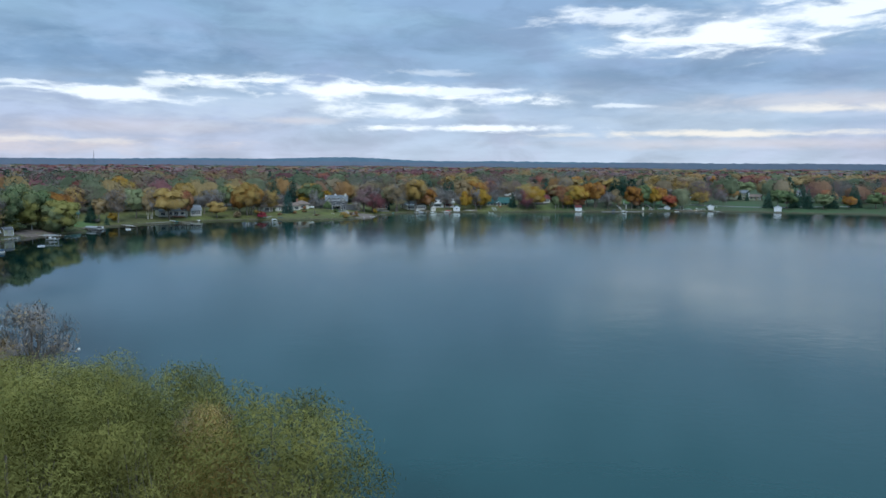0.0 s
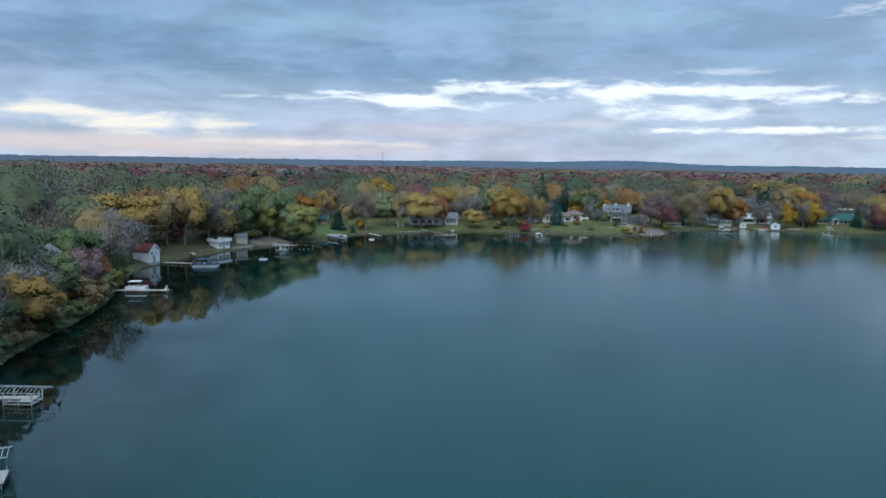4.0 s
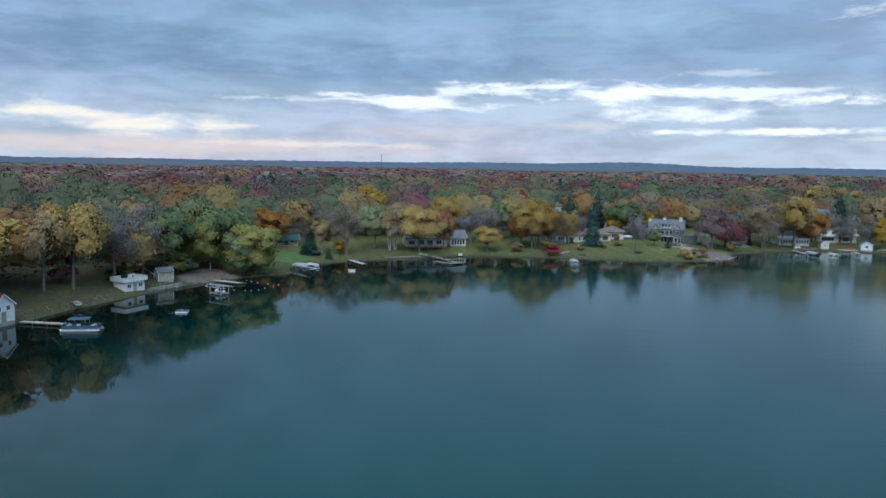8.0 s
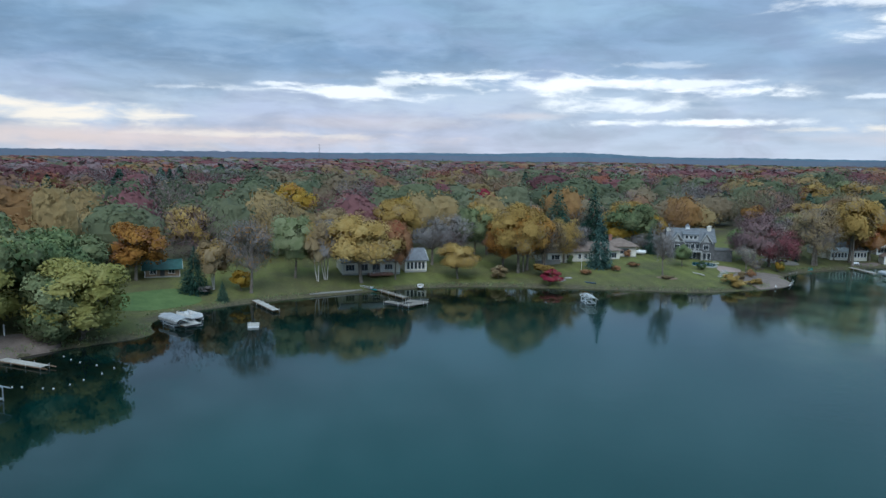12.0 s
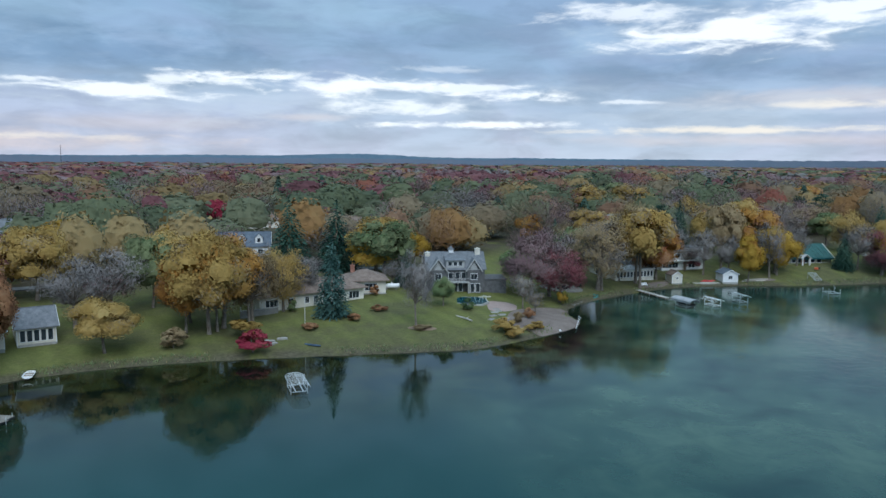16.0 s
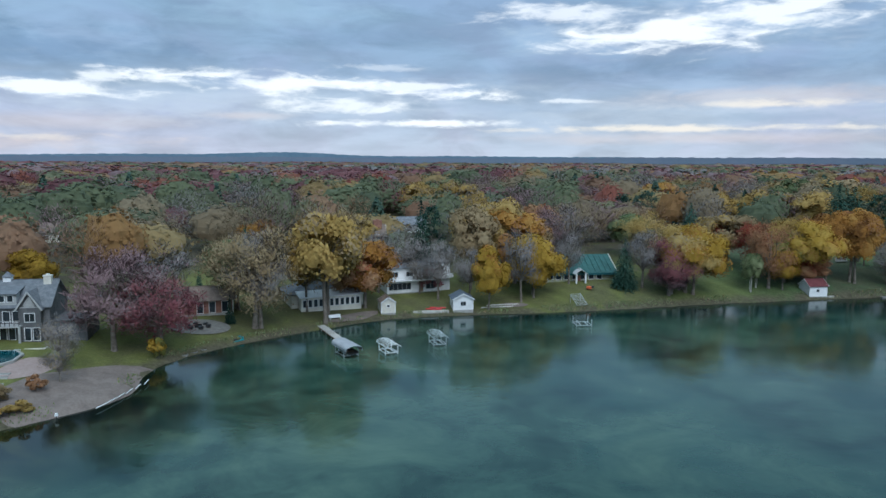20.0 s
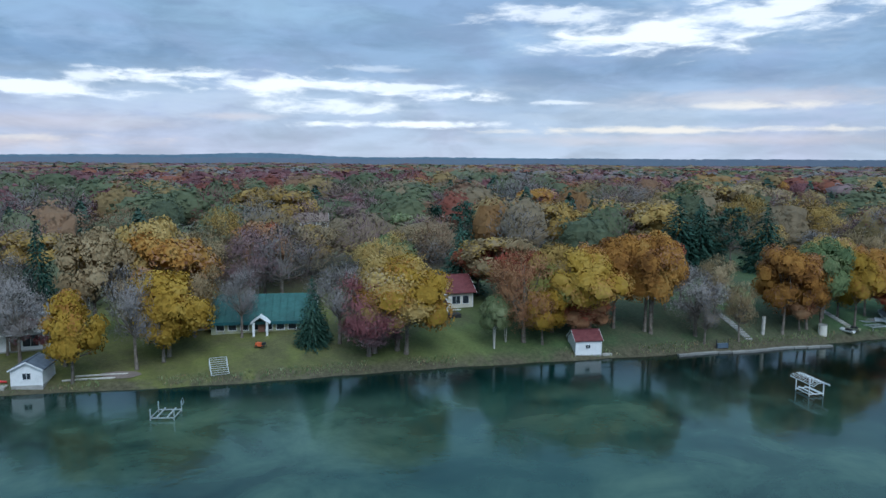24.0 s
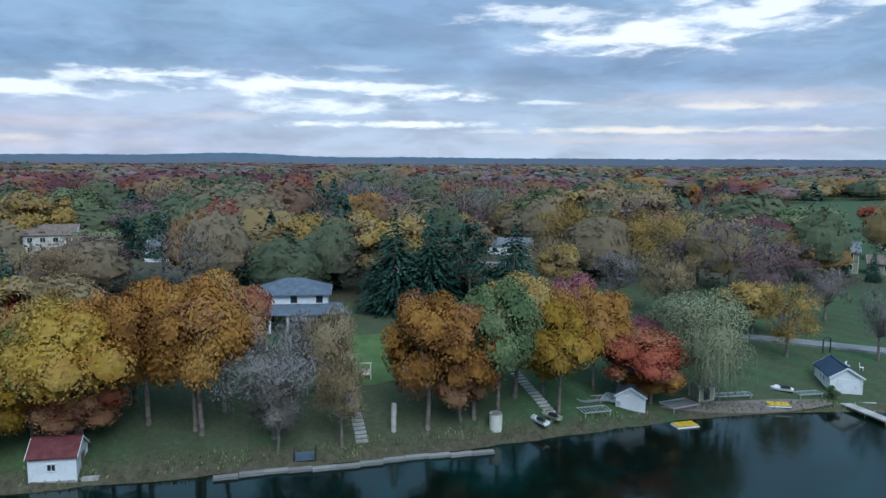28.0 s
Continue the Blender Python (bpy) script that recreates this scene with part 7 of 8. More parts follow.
for s, wgt in ((-4.8, 4.2), (4.6, 3.6)):
    g = Geo()
    a_ = wgt / 2
    g.add([(s - a_, -6.2, -1.5), (s + a_, -6.2, -1.5), (s + a_, -2, -1.5), (s - a_, -2, -1.5), (s - a_, -6.2, 6.0), (s + a_, -6.2, 6.0), (s + a_, -2, 6.0), (s - a_, -2, 6.0), (s, -6.2, 8.6), (s, -2, 8.6)],
          [(0, 1, 5, 8, 4), (1, 2, 6, 5), (3, 0, 4, 7), (2, 3, 7, 9, 6)])
    part("gable_bay", g, TIMBER_GREY, manor)
    g = Geo()
    b_ = a_ + 0.4
    g.slab([(s - b_, -1.2, 5.66), (s - b_, -6.7, 5.66), (s, -6.7, 8.8), (s, -1.2, 8.8)], 0.16)
    g.slab([(s, -1.2, 8.8), (s, -6.7, 8.8), (s + b_, -6.7, 5.66), (s + b_, -1.2, 5.66)], 0.16)
    part("gable_roof", g, SLATE, manor)
    g = Geo()
    for q in (-1, 1):
        g.bar((s + q * b_, -6.72, 5.6), (s, -6.72, 8.74), 0.06, 0.28)
        g.bar((s + q * a_ * 0.5, -6.24, 6.4), (s, -6.24, 7.9), 0.05, 0.16)
    g.bar((s - a_ * 0.9, -6.24, 6.1), (s + a_ * 0.9, -6.24, 6.1), 0.05, 0.18)
    part("gable_trim", g, PALE_GREY, manor)
    g = Geo().add([(s - 0.9, -6.22, 6.2), (s + 0.9, -6.22, 6.2), (s, -6.22, 7.7), (s - 0.9, -6.2, 6.2), (s + 0.9, -6.2, 6.2), (s, -6.2, 7.7)], [(0, 1, 2), (3, 5, 4), (0, 3, 4, 1), (1, 4, 5, 2), (2, 5, 3, 0)])
    part("gable_panel", g, PALE_GREY, manor)
    window(manor, "S", s, 3.6, 1.7, 1.5, 15, 12.44, 1)
g = Geo().box(-0.2, -4.1, 6.3, 4.8, 1.8, 2.0)
part("dormer", g, PALE_GREY, manor)
part("dormer_roof", Geo().slab([(-2.9, -5.4, 8.35), (2.5, -5.4, 8.35), (2.5, -1.2, 9.1), (-2.9, -1.2, 9.1)], 0.14), SLATE, manor)
for u in (-1.6, -0.2, 1.2):
    window(manor, "S", u, 6.9, 1.0, 1.1, 15, 10.04, 0)
for u in (-1.4, 0.4, 2.0):
    window(manor, "S", u, 3.4, 1.2, 1.9, 15, 10, 0, None, None, "french_window")
for u in (-5.2, -3.8, -1.6, -0.2, 1.2, 4.2, 5.6):
    window(manor, "S", u, 0.4, 1.1, 2.2, 15, 10 if abs(u) < 2.4 else 12.44, 0, None, None, "french_window")
part("balcony", Geo().box(0.2, -6.2, 2.9, 6.2, 2.4, 0.25), PALE_GREY, manor)
for k in range(9):
    part("baluster", Geo().box(-2.7 + k * 0.73, -7.3, 3.15, 0.09, 0.09, 0.85), DARK, manor)
part("balcony_rail", Geo().box(0.2, -7.3, 4.0, 6.2, 0.12, 0.1), PALE_GREY, manor)
for u in (-2.7, 3.1):
    part("column", Geo().pipe([(u, -7.1, -1.2), (u, -7.1, 0), (u, -7.1, 2.9)], 0.45, 10), PALE_GREY, manor)
part("terrace", Geo().box(0.5, -8.4, -1.5, 15.5, 4.6, 1.4), STONE, manor)
part("terrace_coping", Geo().box(0.5, -10.65, -0.1, 15.6, 0.35, 0.16), CREAM, manor)
part("lower_window_band", Geo().box(3.6, -10.72, -1.2, 5.6, 0.1, 0.85), GLASS, manor)
chimney(manor, -7.2, -1.0, -1.5, 1.3, 11.2, CREAM)
chimney(manor, 6.2, -0.6, 6.4, 1.3, 4.2, CREAM)
g = Geo().box(-0.8, 0.2, 9.4, 1.3, 1.3, 1.1)
part("cupola", g, WHITE, manor)
part("cupola_roof", Geo().box(-0.8, 0.2, 10.5, 1.7, 1.7, 0.9, 0.05), SLATE, manor)
part("side_wing", body(6.5, 8, 3.2, 0, "x", 1.5).box(0, 0, 3.2, 6.9, 8.4, 0.25), TIMBER_GREY, manor).location = (10.2, -0.5, 0)
part("garage_wing", body(8, 8, 3.4, 2.6, "y", 1.5), TIMBER_GREY, manor).location = (-11.2, 3.0, 0)
part("garage_roof", gable(8, 8, 3.4, 2.6, 0.4, 0.16, "y"), SLATE, manor).location = (-11.2, 3.0, 0)
CLEAR.append((-91, 424, 15))
pool = thing("swimming_pool", -86.6, 410.6, 8, "turquoise swimming pool set in a stone terrace", "pool", 2.78)
octagon = [(-3.3, -1.5), (-1.8, -3.9), (1.8, -3.9), (3.3, -1.5), (3.3, 1.9), (1.7, 3.9), (-1.7, 3.9), (-3.3, 1.9)]
part("basin_rim", Geo().add([(u * 1.1, v * 1.12, z) for z in (-1.4, 0.1) for u, v in octagon], [tuple(range(7, -1, -1)), tuple(range(8, 16))] + [(k, (k + 1) % 8, 8 + (k + 1) % 8, 8 + k) for k in range(8)]), CONCRETE, pool)
POOL_WATER = surface("pool_water", [(0.002, 0.05, 0.065), (0.004, 0.075, 0.092)], 0.1, scale=0.8)
part("water", Geo().add([(u, v, z) for z in (0.06, 0.14) for u, v in octagon], [tuple(range(7, -1, -1)), tuple(range(8, 16))] + [(k, (k + 1) % 8, 8 + (k + 1) % 8, 8 + k) for k in range(8)]), POOL_WATER, pool)
for s in (-1, 1):
    part("ladder_rail", Geo().pipe([(2.7, s * 0.25 + 1.0, -0.2), (2.7, s * 0.25 + 1.0, 0.9), (3.5, s * 0.25 + 1.0, 0.9), (3.5, s * 0.25 + 1.0, 0.1)], 0.06, 5), ALUMINIUM, pool)
for k in range(7):
    t = thing("stepping_stone", -81.5 + k * 0.55 * (k % 2) - 0.2 * k, 404.6 - k * 1.25, 10 * k, "pale flagstone on the path to the beach", "stone", None, "flagstones to the beach")
    part("flag", Geo().box(0, 0, -0.08, 1.5, 0.8, 0.22, 0.95), CONCRETE, t)
    part("worn_top", Geo().box(0, 0, 0.14, 1.3, 0.65, 0.02, 0.95), STONE, t)
ground_patch("pool_terrace", "pinkish stone paving round the pool", surface("pink_paving", [(0.28, 0.20, 0.18), (0.38, 0.29, 0.26)], 0.85, scale=1.5), (-80.2, 408.0), (3.0, 5.0), 3, "terrace", 0.05, seed=3)
ground_patch("spit_sand", "bare grey-brown sand spit below the manor", SAND, (-70.6, 402.6), (12.5, 6.8), 2.2, "beach", 0.10, rings=10, wobble=0.10, seed=6, turn=62, spokes=56)
for k in range(6):
    t = thing("sand_edging", -66.2 + 0.42 * k, 397.4 + 1.9 * k, 75 + 4 * k, "white pipe edging along the sand", "edging", 0.28, "edging of the sand spit")
    part("pipe", Geo().pipe([(-0.95, 0, 0.1), (0, 0, 0.12), (0.95, 0, 0.1)], 0.14, 6), WHITE, t)
    part("coupling", Geo().box(0.95, 0, 0.0, 0.12, 0.2, 0.2), CONCRETE, t)
t = thing("shore_lamp", -69.8, 393.6, 0, "small white lamp on the sand's edge", "lamp", 0.2)
part("post", Geo().box(0, 0, -0.2, 0.1, 0.1, 0.5), DARK, t)
part("globe", Geo().box(0, 0, 0.3, 0.34, 0.34, 0.3, 0.7), WHITE, t)

# ---------------------------------------------------------------- brick guest house, sun-room house, white house
cottage("brick_guest_house", "low brick guest house with a brown roof and arched doors", -66.0, 443.5, 20, 9, 6.5, 2.7, 1.8, "x", BRICK, BROWN_ROOF, "house", [("S", -1.2, 0.2, 1.1, 2.0, 0), ("S", 0.9, 0.2, 1.1, 2.0, 0), ("S", 3.1, 0.2, 1.1, 2.0, 0)], [], 0.6)
ground_patch("fire_pit_terrace", "round grey stone terrace with a fire pit", surface("dark_paving", [(0.12, 0.11, 0.10), (0.17, 0.16, 0.145), (0.22, 0.21, 0.19)], 0.9, scale=1.2), (-64.6, 433.8), (5.2, 4.0), 2, "terrace", 0.12, seed=2, wobble=0.03)
pit = thing("fire_pit", -64.6, 433.6, 0, "round black fire pit with dark seats", "fire pit")
part("bowl", Geo().pipe([(0, 0, 0.1), (0, 0, 0.4), (0, 0, 0.5)], 1.3, 12), DARK, pit)
for k in range(6):
    a = k * 1.05
    part("seat_block", Geo().box(1.7 * math.cos(a), 1.7 * math.sin(a), 0.1, 0.7, 0.7, 0.45), DARK, pit)
for k in range(9):
    t = thing("shore_boulder", -63.4 + 0.9 * k, 421.5 + 1.6 * k, 37 * k, "pale rounded boulder on the water's edge", "stone", 0.0, "boulders along the edge")
    part("boulder", Geo().pipe([(0, 0, -0.3), (0, 0, 0.0), (0.05, 0, 0.28), (0.05, 0, 0.36)], 1.1 + 0.3 * (k % 3), 7), STONE, t, smooth=True)
    part("wet_foot", Geo().box(0, 0, -0.4, 0.9, 0.9, 0.3), WOOD, t)
pedal_boat(-57.2, 430.0, 140, "teal pedal boat at the water's edge", TEAL_PLASTIC, 0.05)
sunroom = cottage("sunroom_house", "long low cream house with a row of sun-room windows", -46.0, 454.6, 24, 14.5, 8.0, 2.8, 1.9, "x", CREAM, GREY_ROOF, "house", [("W", 0, 0.7, 1.6, 1.6, 1)], [], 0.5, 1.9, True)
part("sunroom_wall", Geo().box(0, -5.0, -0.8, 12.0, 2.6, 3.2), CREAM, sunroom)
part("sunroom_roof", Geo().slab([(-6.4, -6.7, 2.45), (6.4, -6.7, 2.45), (6.4, -3.4, 3.3), (-6.4, -3.4, 3.3)], 0.12), WHITE, sunroom, "pale sheet-metal lean-to roof")
for k in range(11):
    window(sunroom, "S", -5.3 + k * 1.06, 0.5, 0.78, 1.45, 14.5, 12.6, 0)
ehouse = cottage("white_lake_house", "white two-storey house with a balcony and dark window bands", -29.0, 468.0, 20, 12.0, 9.0, 5.4, 0.35, "x", WHITE, GREY_ROOF, "house",
                 [("S", -4.4, 3.4, 1.6, 1.2, 1), ("S", -1.0, 3.4, 1.6, 1.2, 1), ("S", -3.2, 0.7, 5.0, 1.5, 4), ("S", 3.6, 3.4, 1.2, 1.3, 0), ("S", 3.8, 0.6, 2.2, 1.8, 1)], [("S", 1.6, 1.0, 2.1, WOOD)], 0.5, 2.2)
part("balcony", Geo().box(-1.0, -5.3, 2.75, 9.5, 1.8, 0.18), WHITE, ehouse)
part("balcony_rail", Geo().box(-1.0, -6.15, 3.75, 9.5, 0.08, 0.08), WHITE, ehouse)
for k in range(13):
    part("baluster", Geo().box(-5.7 + k * 0.78, -6.15, 2.93, 0.07, 0.07, 0.85), WHITE, ehouse)
part("side_block", Geo().box(6.4, -1.0, -0.6, 4.2, 6.0, 6.6), WHITE, ehouse)
part("side_block_roof", Geo().box(6.4, -1.0, 6.0, 4.8, 6.6, 0.2), GREY_ROOF, ehouse)
window(ehouse, "S", 6.4, 3.9, 1.4, 1.3, 12, 8.1, 1)
part("balcony_right", Geo().box(6.6, -4.7, 2.9, 4.2, 1.6, 0.7), WHITE, ehouse)
cottage("cream_shed", "small cream garden shed with a gabled front", -32.9, 450.2, 12, 2.7, 3.4, 2.2, 0.9, "y", CREAM, BROWN_ROOF, "shed", [("S", 0, 1.2, 0.6, 0.5, 0)], [("S", 0.0, 1.3, 1.0, CREAM)], 0.2)
cottage("white_boathouse", "small white boathouse with a blue-grey roof at the water", -18.0, 453.4, 5, 3.9, 4.4, 2.3, 1.0, "y", WHITE, BLUE_ROOF, "boathouse", [("S", 0, 0.9, 1.1, 0.9, 1)], [], 0.3)
kayak(-23.6, 452.2, 84, "red kayak on a low wooden stand", RED_PLASTIC)
kayak(-22.8, 453.0, 80, "red kayak lying beside another", RED_PLASTIC)
t = thing("kayak_stand", -24.2, 451.2, 5, "low weathered timber landing beside the boathouse", "landing")
for k in range(8):
    part("board", Geo().box(-3.2 + k * 0.9, 0, -0.3, 0.86, 1.6, 0.4), DECK, t)
for k, (p, q) in enumerate([((-13.5, 453.2), (-8.0, 454.2)), ((-13.0, 454.6), (-6.0, 455.4))]):
    t = thing("timber_log", (p[0] + q[0]) / 2, (p[1] + q[1]) / 2, 10, "long pale log lying along the bank", "log", None, "logs on the bank")
    part("log", Geo().pipe([(-3.4, 0, 0.12), (0, 0, 0.16), (3.4, 0, 0.12)], 0.28, 6), PALE_BARK, t)
    part("cut_end", Geo().pipe([(-3.43, 0, 0.12), (-3.4, 0, 0.12)], 0.29, 6), WOOD, t)
ground_patch("landing_sand", "pale sand patch on the bank", SAND, (-7.0, 455.2), (2.6, 1.2), 2, "sand", 0.08, seed=12)
ground_patch("beach_strip", "narrow strip of pale sand by the dock", SAND, (-39.0, 446.0), (6.2, 1.6), 2, "sand", 0.08, seed=13, turn=38)
dock(-44.6, 440.4, -157, 13, 1.4, "pale dock leading to a covered boat lift", None, 0.5)
boat_lift(-38.3, 421.6, 28, "boat lift under a white fabric canopy", 6.0, 2.4, 1.6, "cover", 9)
rowing_boat(-38.3, 421.6, 28, "dark runabout hoisted in the covered lift", DARK, 5.2, 1.9, 0.5, "runabout")
boat_lift(-31.8, 422.7, 23, "empty boat lift with white canopy ribs", 5.0, 2.1, 1.4, ribs=14, metal=WHITE)
boat_lift(-23.8, 427.8, 14, "empty boat lift with a worn netting canopy frame", 5.2, 2.1, 1.5, ribs=11)
boat_lift(3.6, 441.0, 0, "open aluminium boat lift without a canopy", 5.4, 2.8, 1.5, None)
t = thing("park_bench", -42.3, 443.6, 32, "white bench on the landing", "bench")
part("seat", Geo().box(0, 0, 0.42, 2.4, 0.5, 0.08), WHITE, t)
part("backrest", Geo().box(0, 0.25, 0.5, 2.4, 0.06, 0.45), WHITE, t)
for s in (-1, 1):
    part("leg", Geo().box(s, 0, -0.1, 0.1, 0.45, 0.5), WHITE, t)

# ---------------------------------------------------------------- green-roofed house and its lawn
cottage("small_brick_house", "small brick house with arched white windows behind a yellow tree", -2.6, 476.0, 8, 7.0, 6.5, 2.8, 2.0, "x", BRICK, BROWN_ROOF, "house", [("S", -1.2, 0.6, 0.9, 1.6, 0), ("S", 0.6, 0.6, 0.9, 1.6, 0), ("S", 2.0, 0.6, 0.9, 1.6, 0)], [], 0.5)
gh = thing("green_roofed_house", 9.5, 476.5, 5, "wide low house with a steep teal-green sheet roof and white porch", "house", 3.0)
part("wall", body(16.5, 11, 2.3, 0, "x", 1.2), GREY_WALL, gh)
roof = part("roof", Geo().slab([(-8.6, -6.2, 2.17), (8.6, -6.2, 2.17), (8.6, 0.5, 5.57), (-8.6, 0.5, 5.57)], 0.1).slab([(-8.6, 0.5, 5.57), (8.6, 0.5, 5.57), (8.6, 6.2, 2.37), (-8.6, 6.2, 2.37)], 0.1), GREEN_ROOF, gh)
for k in range(14):
    u = -8.6 + k * 17.2 / 14
    part("roof_panel", Geo().slab([(u + 0.04, -6.2, 2.2), (u + 17.2 / 14 - 0.04, -6.2, 2.2), (u + 17.2 / 14 - 0.04, 0.5, 5.6), (u + 0.04, 0.5, 5.6)], 0.1), GREEN_ROOF, roof)
    part("seam", Geo().bar((u, -6.2, 2.27), (u, 0.5, 5.67), 0.06, 0.08), GREEN_ROOF, roof)
part("fascia", Geo().box(0, -6.25, 1.75, 17.4, 0.1, 0.5), surface("dark_teal_paint", [(0.01, 0.07, 0.08), (0.02, 0.11, 0.12)], 0.5, scale=1), gh)
for s in (-1, 1):
    part("gable_end", Geo().add([(s * 8.2, -5.6, 2.2), (s * 8.2, 6.0, 2.4), (s * 8.2, 0.5, 5.4), (s * 8.1, -5.6, 2.2), (s * 8.1, 6.0, 2.4), (s * 8.1, 0.5, 5.4)], [(0, 1, 2), (3, 5, 4)]), WHITE, gh)
    part("barge_board", Geo().bar((s * 8.7, -6.25, 2.15), (s * 8.7, 0.5, 5.6), 0.12, 0.25), CREAM, gh)
for k in range(7):
    window(gh, "S", -6.8 + k * 1.9, 0.7, 1.3, 1.1, 16.5, 11, 0)
part("porch_roof", gable(2.6, 2.0, 2.3, 0.9, 0.25, 0.1, "y"), WHITE, gh).location = (-0.3, -6.6, 0)
for s in (-1, 1):
    part("porch_column", Geo().box(-0.3 + s * 1.05, -7.4, -0.8, 0.35, 0.35, 3.1), WHITE, gh)
door(gh, "S", -0.3, 1.1, 2.0, 16.5, 11.1, BRICK)
CLEAR.append((9.5, 477, 13))
t = thing("folded_canopy_frame", 6.4, 456.0, 20, "tilted lift canopy frame lying on the bank", "boat lift")
for s in (-1, 1):
    part("rail", Geo().bar((s * 1.2, -1.3, 0.1), (s * 1.2, 1.3, 1.9), 0.08, 0.08), ALUMINIUM, t)
    part("prop", Geo().bar((s * 1.2, 1.3, 0.0), (s * 1.2, 1.3, 1.9), 0.07, 0.07), ALUMINIUM, t)
for k in range(9):
    f = k / 8
    part("rib", Geo().bar((-1.2, -1.3 + 2.6 * f, 0.12 + 1.8 * f), (1.2, -1.3 + 2.6 * f, 0.12 + 1.8 * f), 0.07, 0.07), ALUMINIUM, t)
t = thing("lawn_mower", 10.8, 464.2, 70, "orange riding mower on the grass", "mower")
part("body", Geo().box(0, 0.3, 0.3, 0.8, 1.1, 0.5, 0.85), ORANGE_PAINT, t)
part("seat", Geo().box(0, -0.5, 0.5, 0.5, 0.5, 0.4, 0.9), DARK, t)
for sx in (-1, 1):
    for sy in (-0.5, 0.6):
        part("wheel", Geo().pipe([(sx * 0.36, sy, 0.25), (sx * 0.52, sy, 0.25)], 0.5, 10), DARK, t)
fh = cottage("maroon_roofed_house", "cream house with a maroon roof and gabled glass front", 38.0, 486.2, 12, 13.0, 9.0, 3.2, 2.3, "x", CREAM, MAROON_ROOF, "house",
             [("S", 3.4, 0.9, 1.6, 1.5, 1), ("S", 5.2, 0.9, 1.2, 1.5, 0)], [], 0.6, 4.6, False, (-4.6, 1.0, 4.6, 0.9, 2.0, BRICK))
part("front_room", body(5.0, 4.6, 3.0, 1.5, "y", 1.0), CREAM, fh).location = (-1.6, -5.6, 0)
part("front_roof", gable(5.0, 4.6, 3.0, 1.5, 0.45, 0.14, "y"), MAROON_ROOF, fh).location = (-1.6, -5.6, 0)
for board in trim_boards(fh, 5.0, 4.6, 3.0, 1.5, "y", 0.45):
    board.location = (-1.6, -5.6, 0)
for u in (-3.2, -1.6, 0.0):
    window(fh, "S", u, 0.4, 1.35, 2.1, 13, 15.84, 0)
part("deck", Geo().box(-1.0, -8.8, -1.0, 7.5, 2.0, 1.2), DARK, fh)
part("deck_rail", Geo().box(-1.0, -9.75, 0.9, 7.5, 0.1, 0.12), WHITE, fh)

# ---------------------------------------------------------------- red-roofed boathouse and the steep bank
cottage("red_roofed_boathouse", "small white boathouse with a maroon roof at the water", 61.9, 466.9, 6, 4.2, 3.6, 2.5, 1.25, "x", WHITE, MAROON_ROOF, "boathouse", [("S", -0.1, 1.1, 0.8, 0.7, 1)], [("E", 0.4, 1.0, 2.0, WOOD)], 0.25, 0.45)
t = thing("boathouse_step", 65.2, 466.4, 6, "weathered timber landing beside the boathouse", "landing", 0.5)
for k in range(5):
    part("board", Geo().box(-0.6 + k * 0.32, 0, -0.3, 0.3, 1.8, 0.4), DECK, t)
hg = cottage("porch_house", "blue-grey roofed house with a white upper floor and columned porch", 79.6, 510.0, 3, 10.5, 8.0, 4.8, 1.8, "x", WHITE, BLUE_ROOF, "house", [("S", -3.6, 3.4, 1.0, 1.3, 1), ("S", 0.2, 3.4, 1.1, 1.5, 0), ("S", 4.0, 3.4, 1.1, 1.5, 0)], [], 0.6, 6.3, True)
part("porch_roof", Geo().slab([(-7.0, -8.6, 2.6), (8.6, -8.6, 2.6), (7.2, -3.6, 3.4), (-7.0, -3.6, 3.4)], 0.16), BLUE_ROOF, hg)
part("porch_wall", Geo().box(0.5, -4.2, -0.6, 13.0, 0.4, 3.2), GREY_WALL, hg)
for k in range(5):
    part("porch_column", Geo().box(-3.0 + k * 2.6, -8.1, -0.6, 0.3, 0.3, 3.2), WHITE, hg)
for k in range(4):
    window(hg, "S", -3.4 + k * 2.6, 0.6, 1.5, 1.6, 12, 8.84, 1)
t = thing("blue_tarpaulin", 84.2, 503.2, 10, "blue tarpaulin over a round garden table", "cover")
part("top", Geo().box(0, 0, 0.2, 2.6, 2.2, 0.5, 0.8), BLUE_CANVAS, t)
part("foot", Geo().box(0, 0, -0.2, 1.8, 1.5, 0.42), DARK, t)
t = thing("garden_furniture", 80.2, 487.0, 15, "heap of pale garden chairs on the slope", "furniture")
for k in range(4):
    part("chair_back", Geo().box(-1.3 + k * 0.9, 0.3, 0.3, 0.75, 0.1, 0.9), CONCRETE, t)
    part("chair_seat", Geo().box(-1.3 + k * 0.9, -0.1, 0.3, 0.75, 0.7, 0.1), CONCRETE, t)
t = thing("garden_statue", 95.6, 483.6, 0, "tall white garden figure on the lawn", "statue")
part("figure", Geo().box(0, 0, -0.1, 0.75, 0.75, 0.5).box(0, 0, 0.4, 0.6, 0.55, 1.3, 0.55).box(0, 0, 1.7, 0.36, 0.3, 0.55, 0.6), WHITE, t)
t = thing("swing_bench", 91.2, 484.0, 5, "cream garden swing bench with a flat top", "bench")
for s in (-1, 1):
    part("side_frame", Geo().bar((s * 0.85, -0.5, -0.1), (s * 0.85, 0, 1.9), 0.1, 0.1).bar((s * 0.85, 0.5, -0.1), (s * 0.85, 0, 1.9), 0.1, 0.1), CREAM, t)
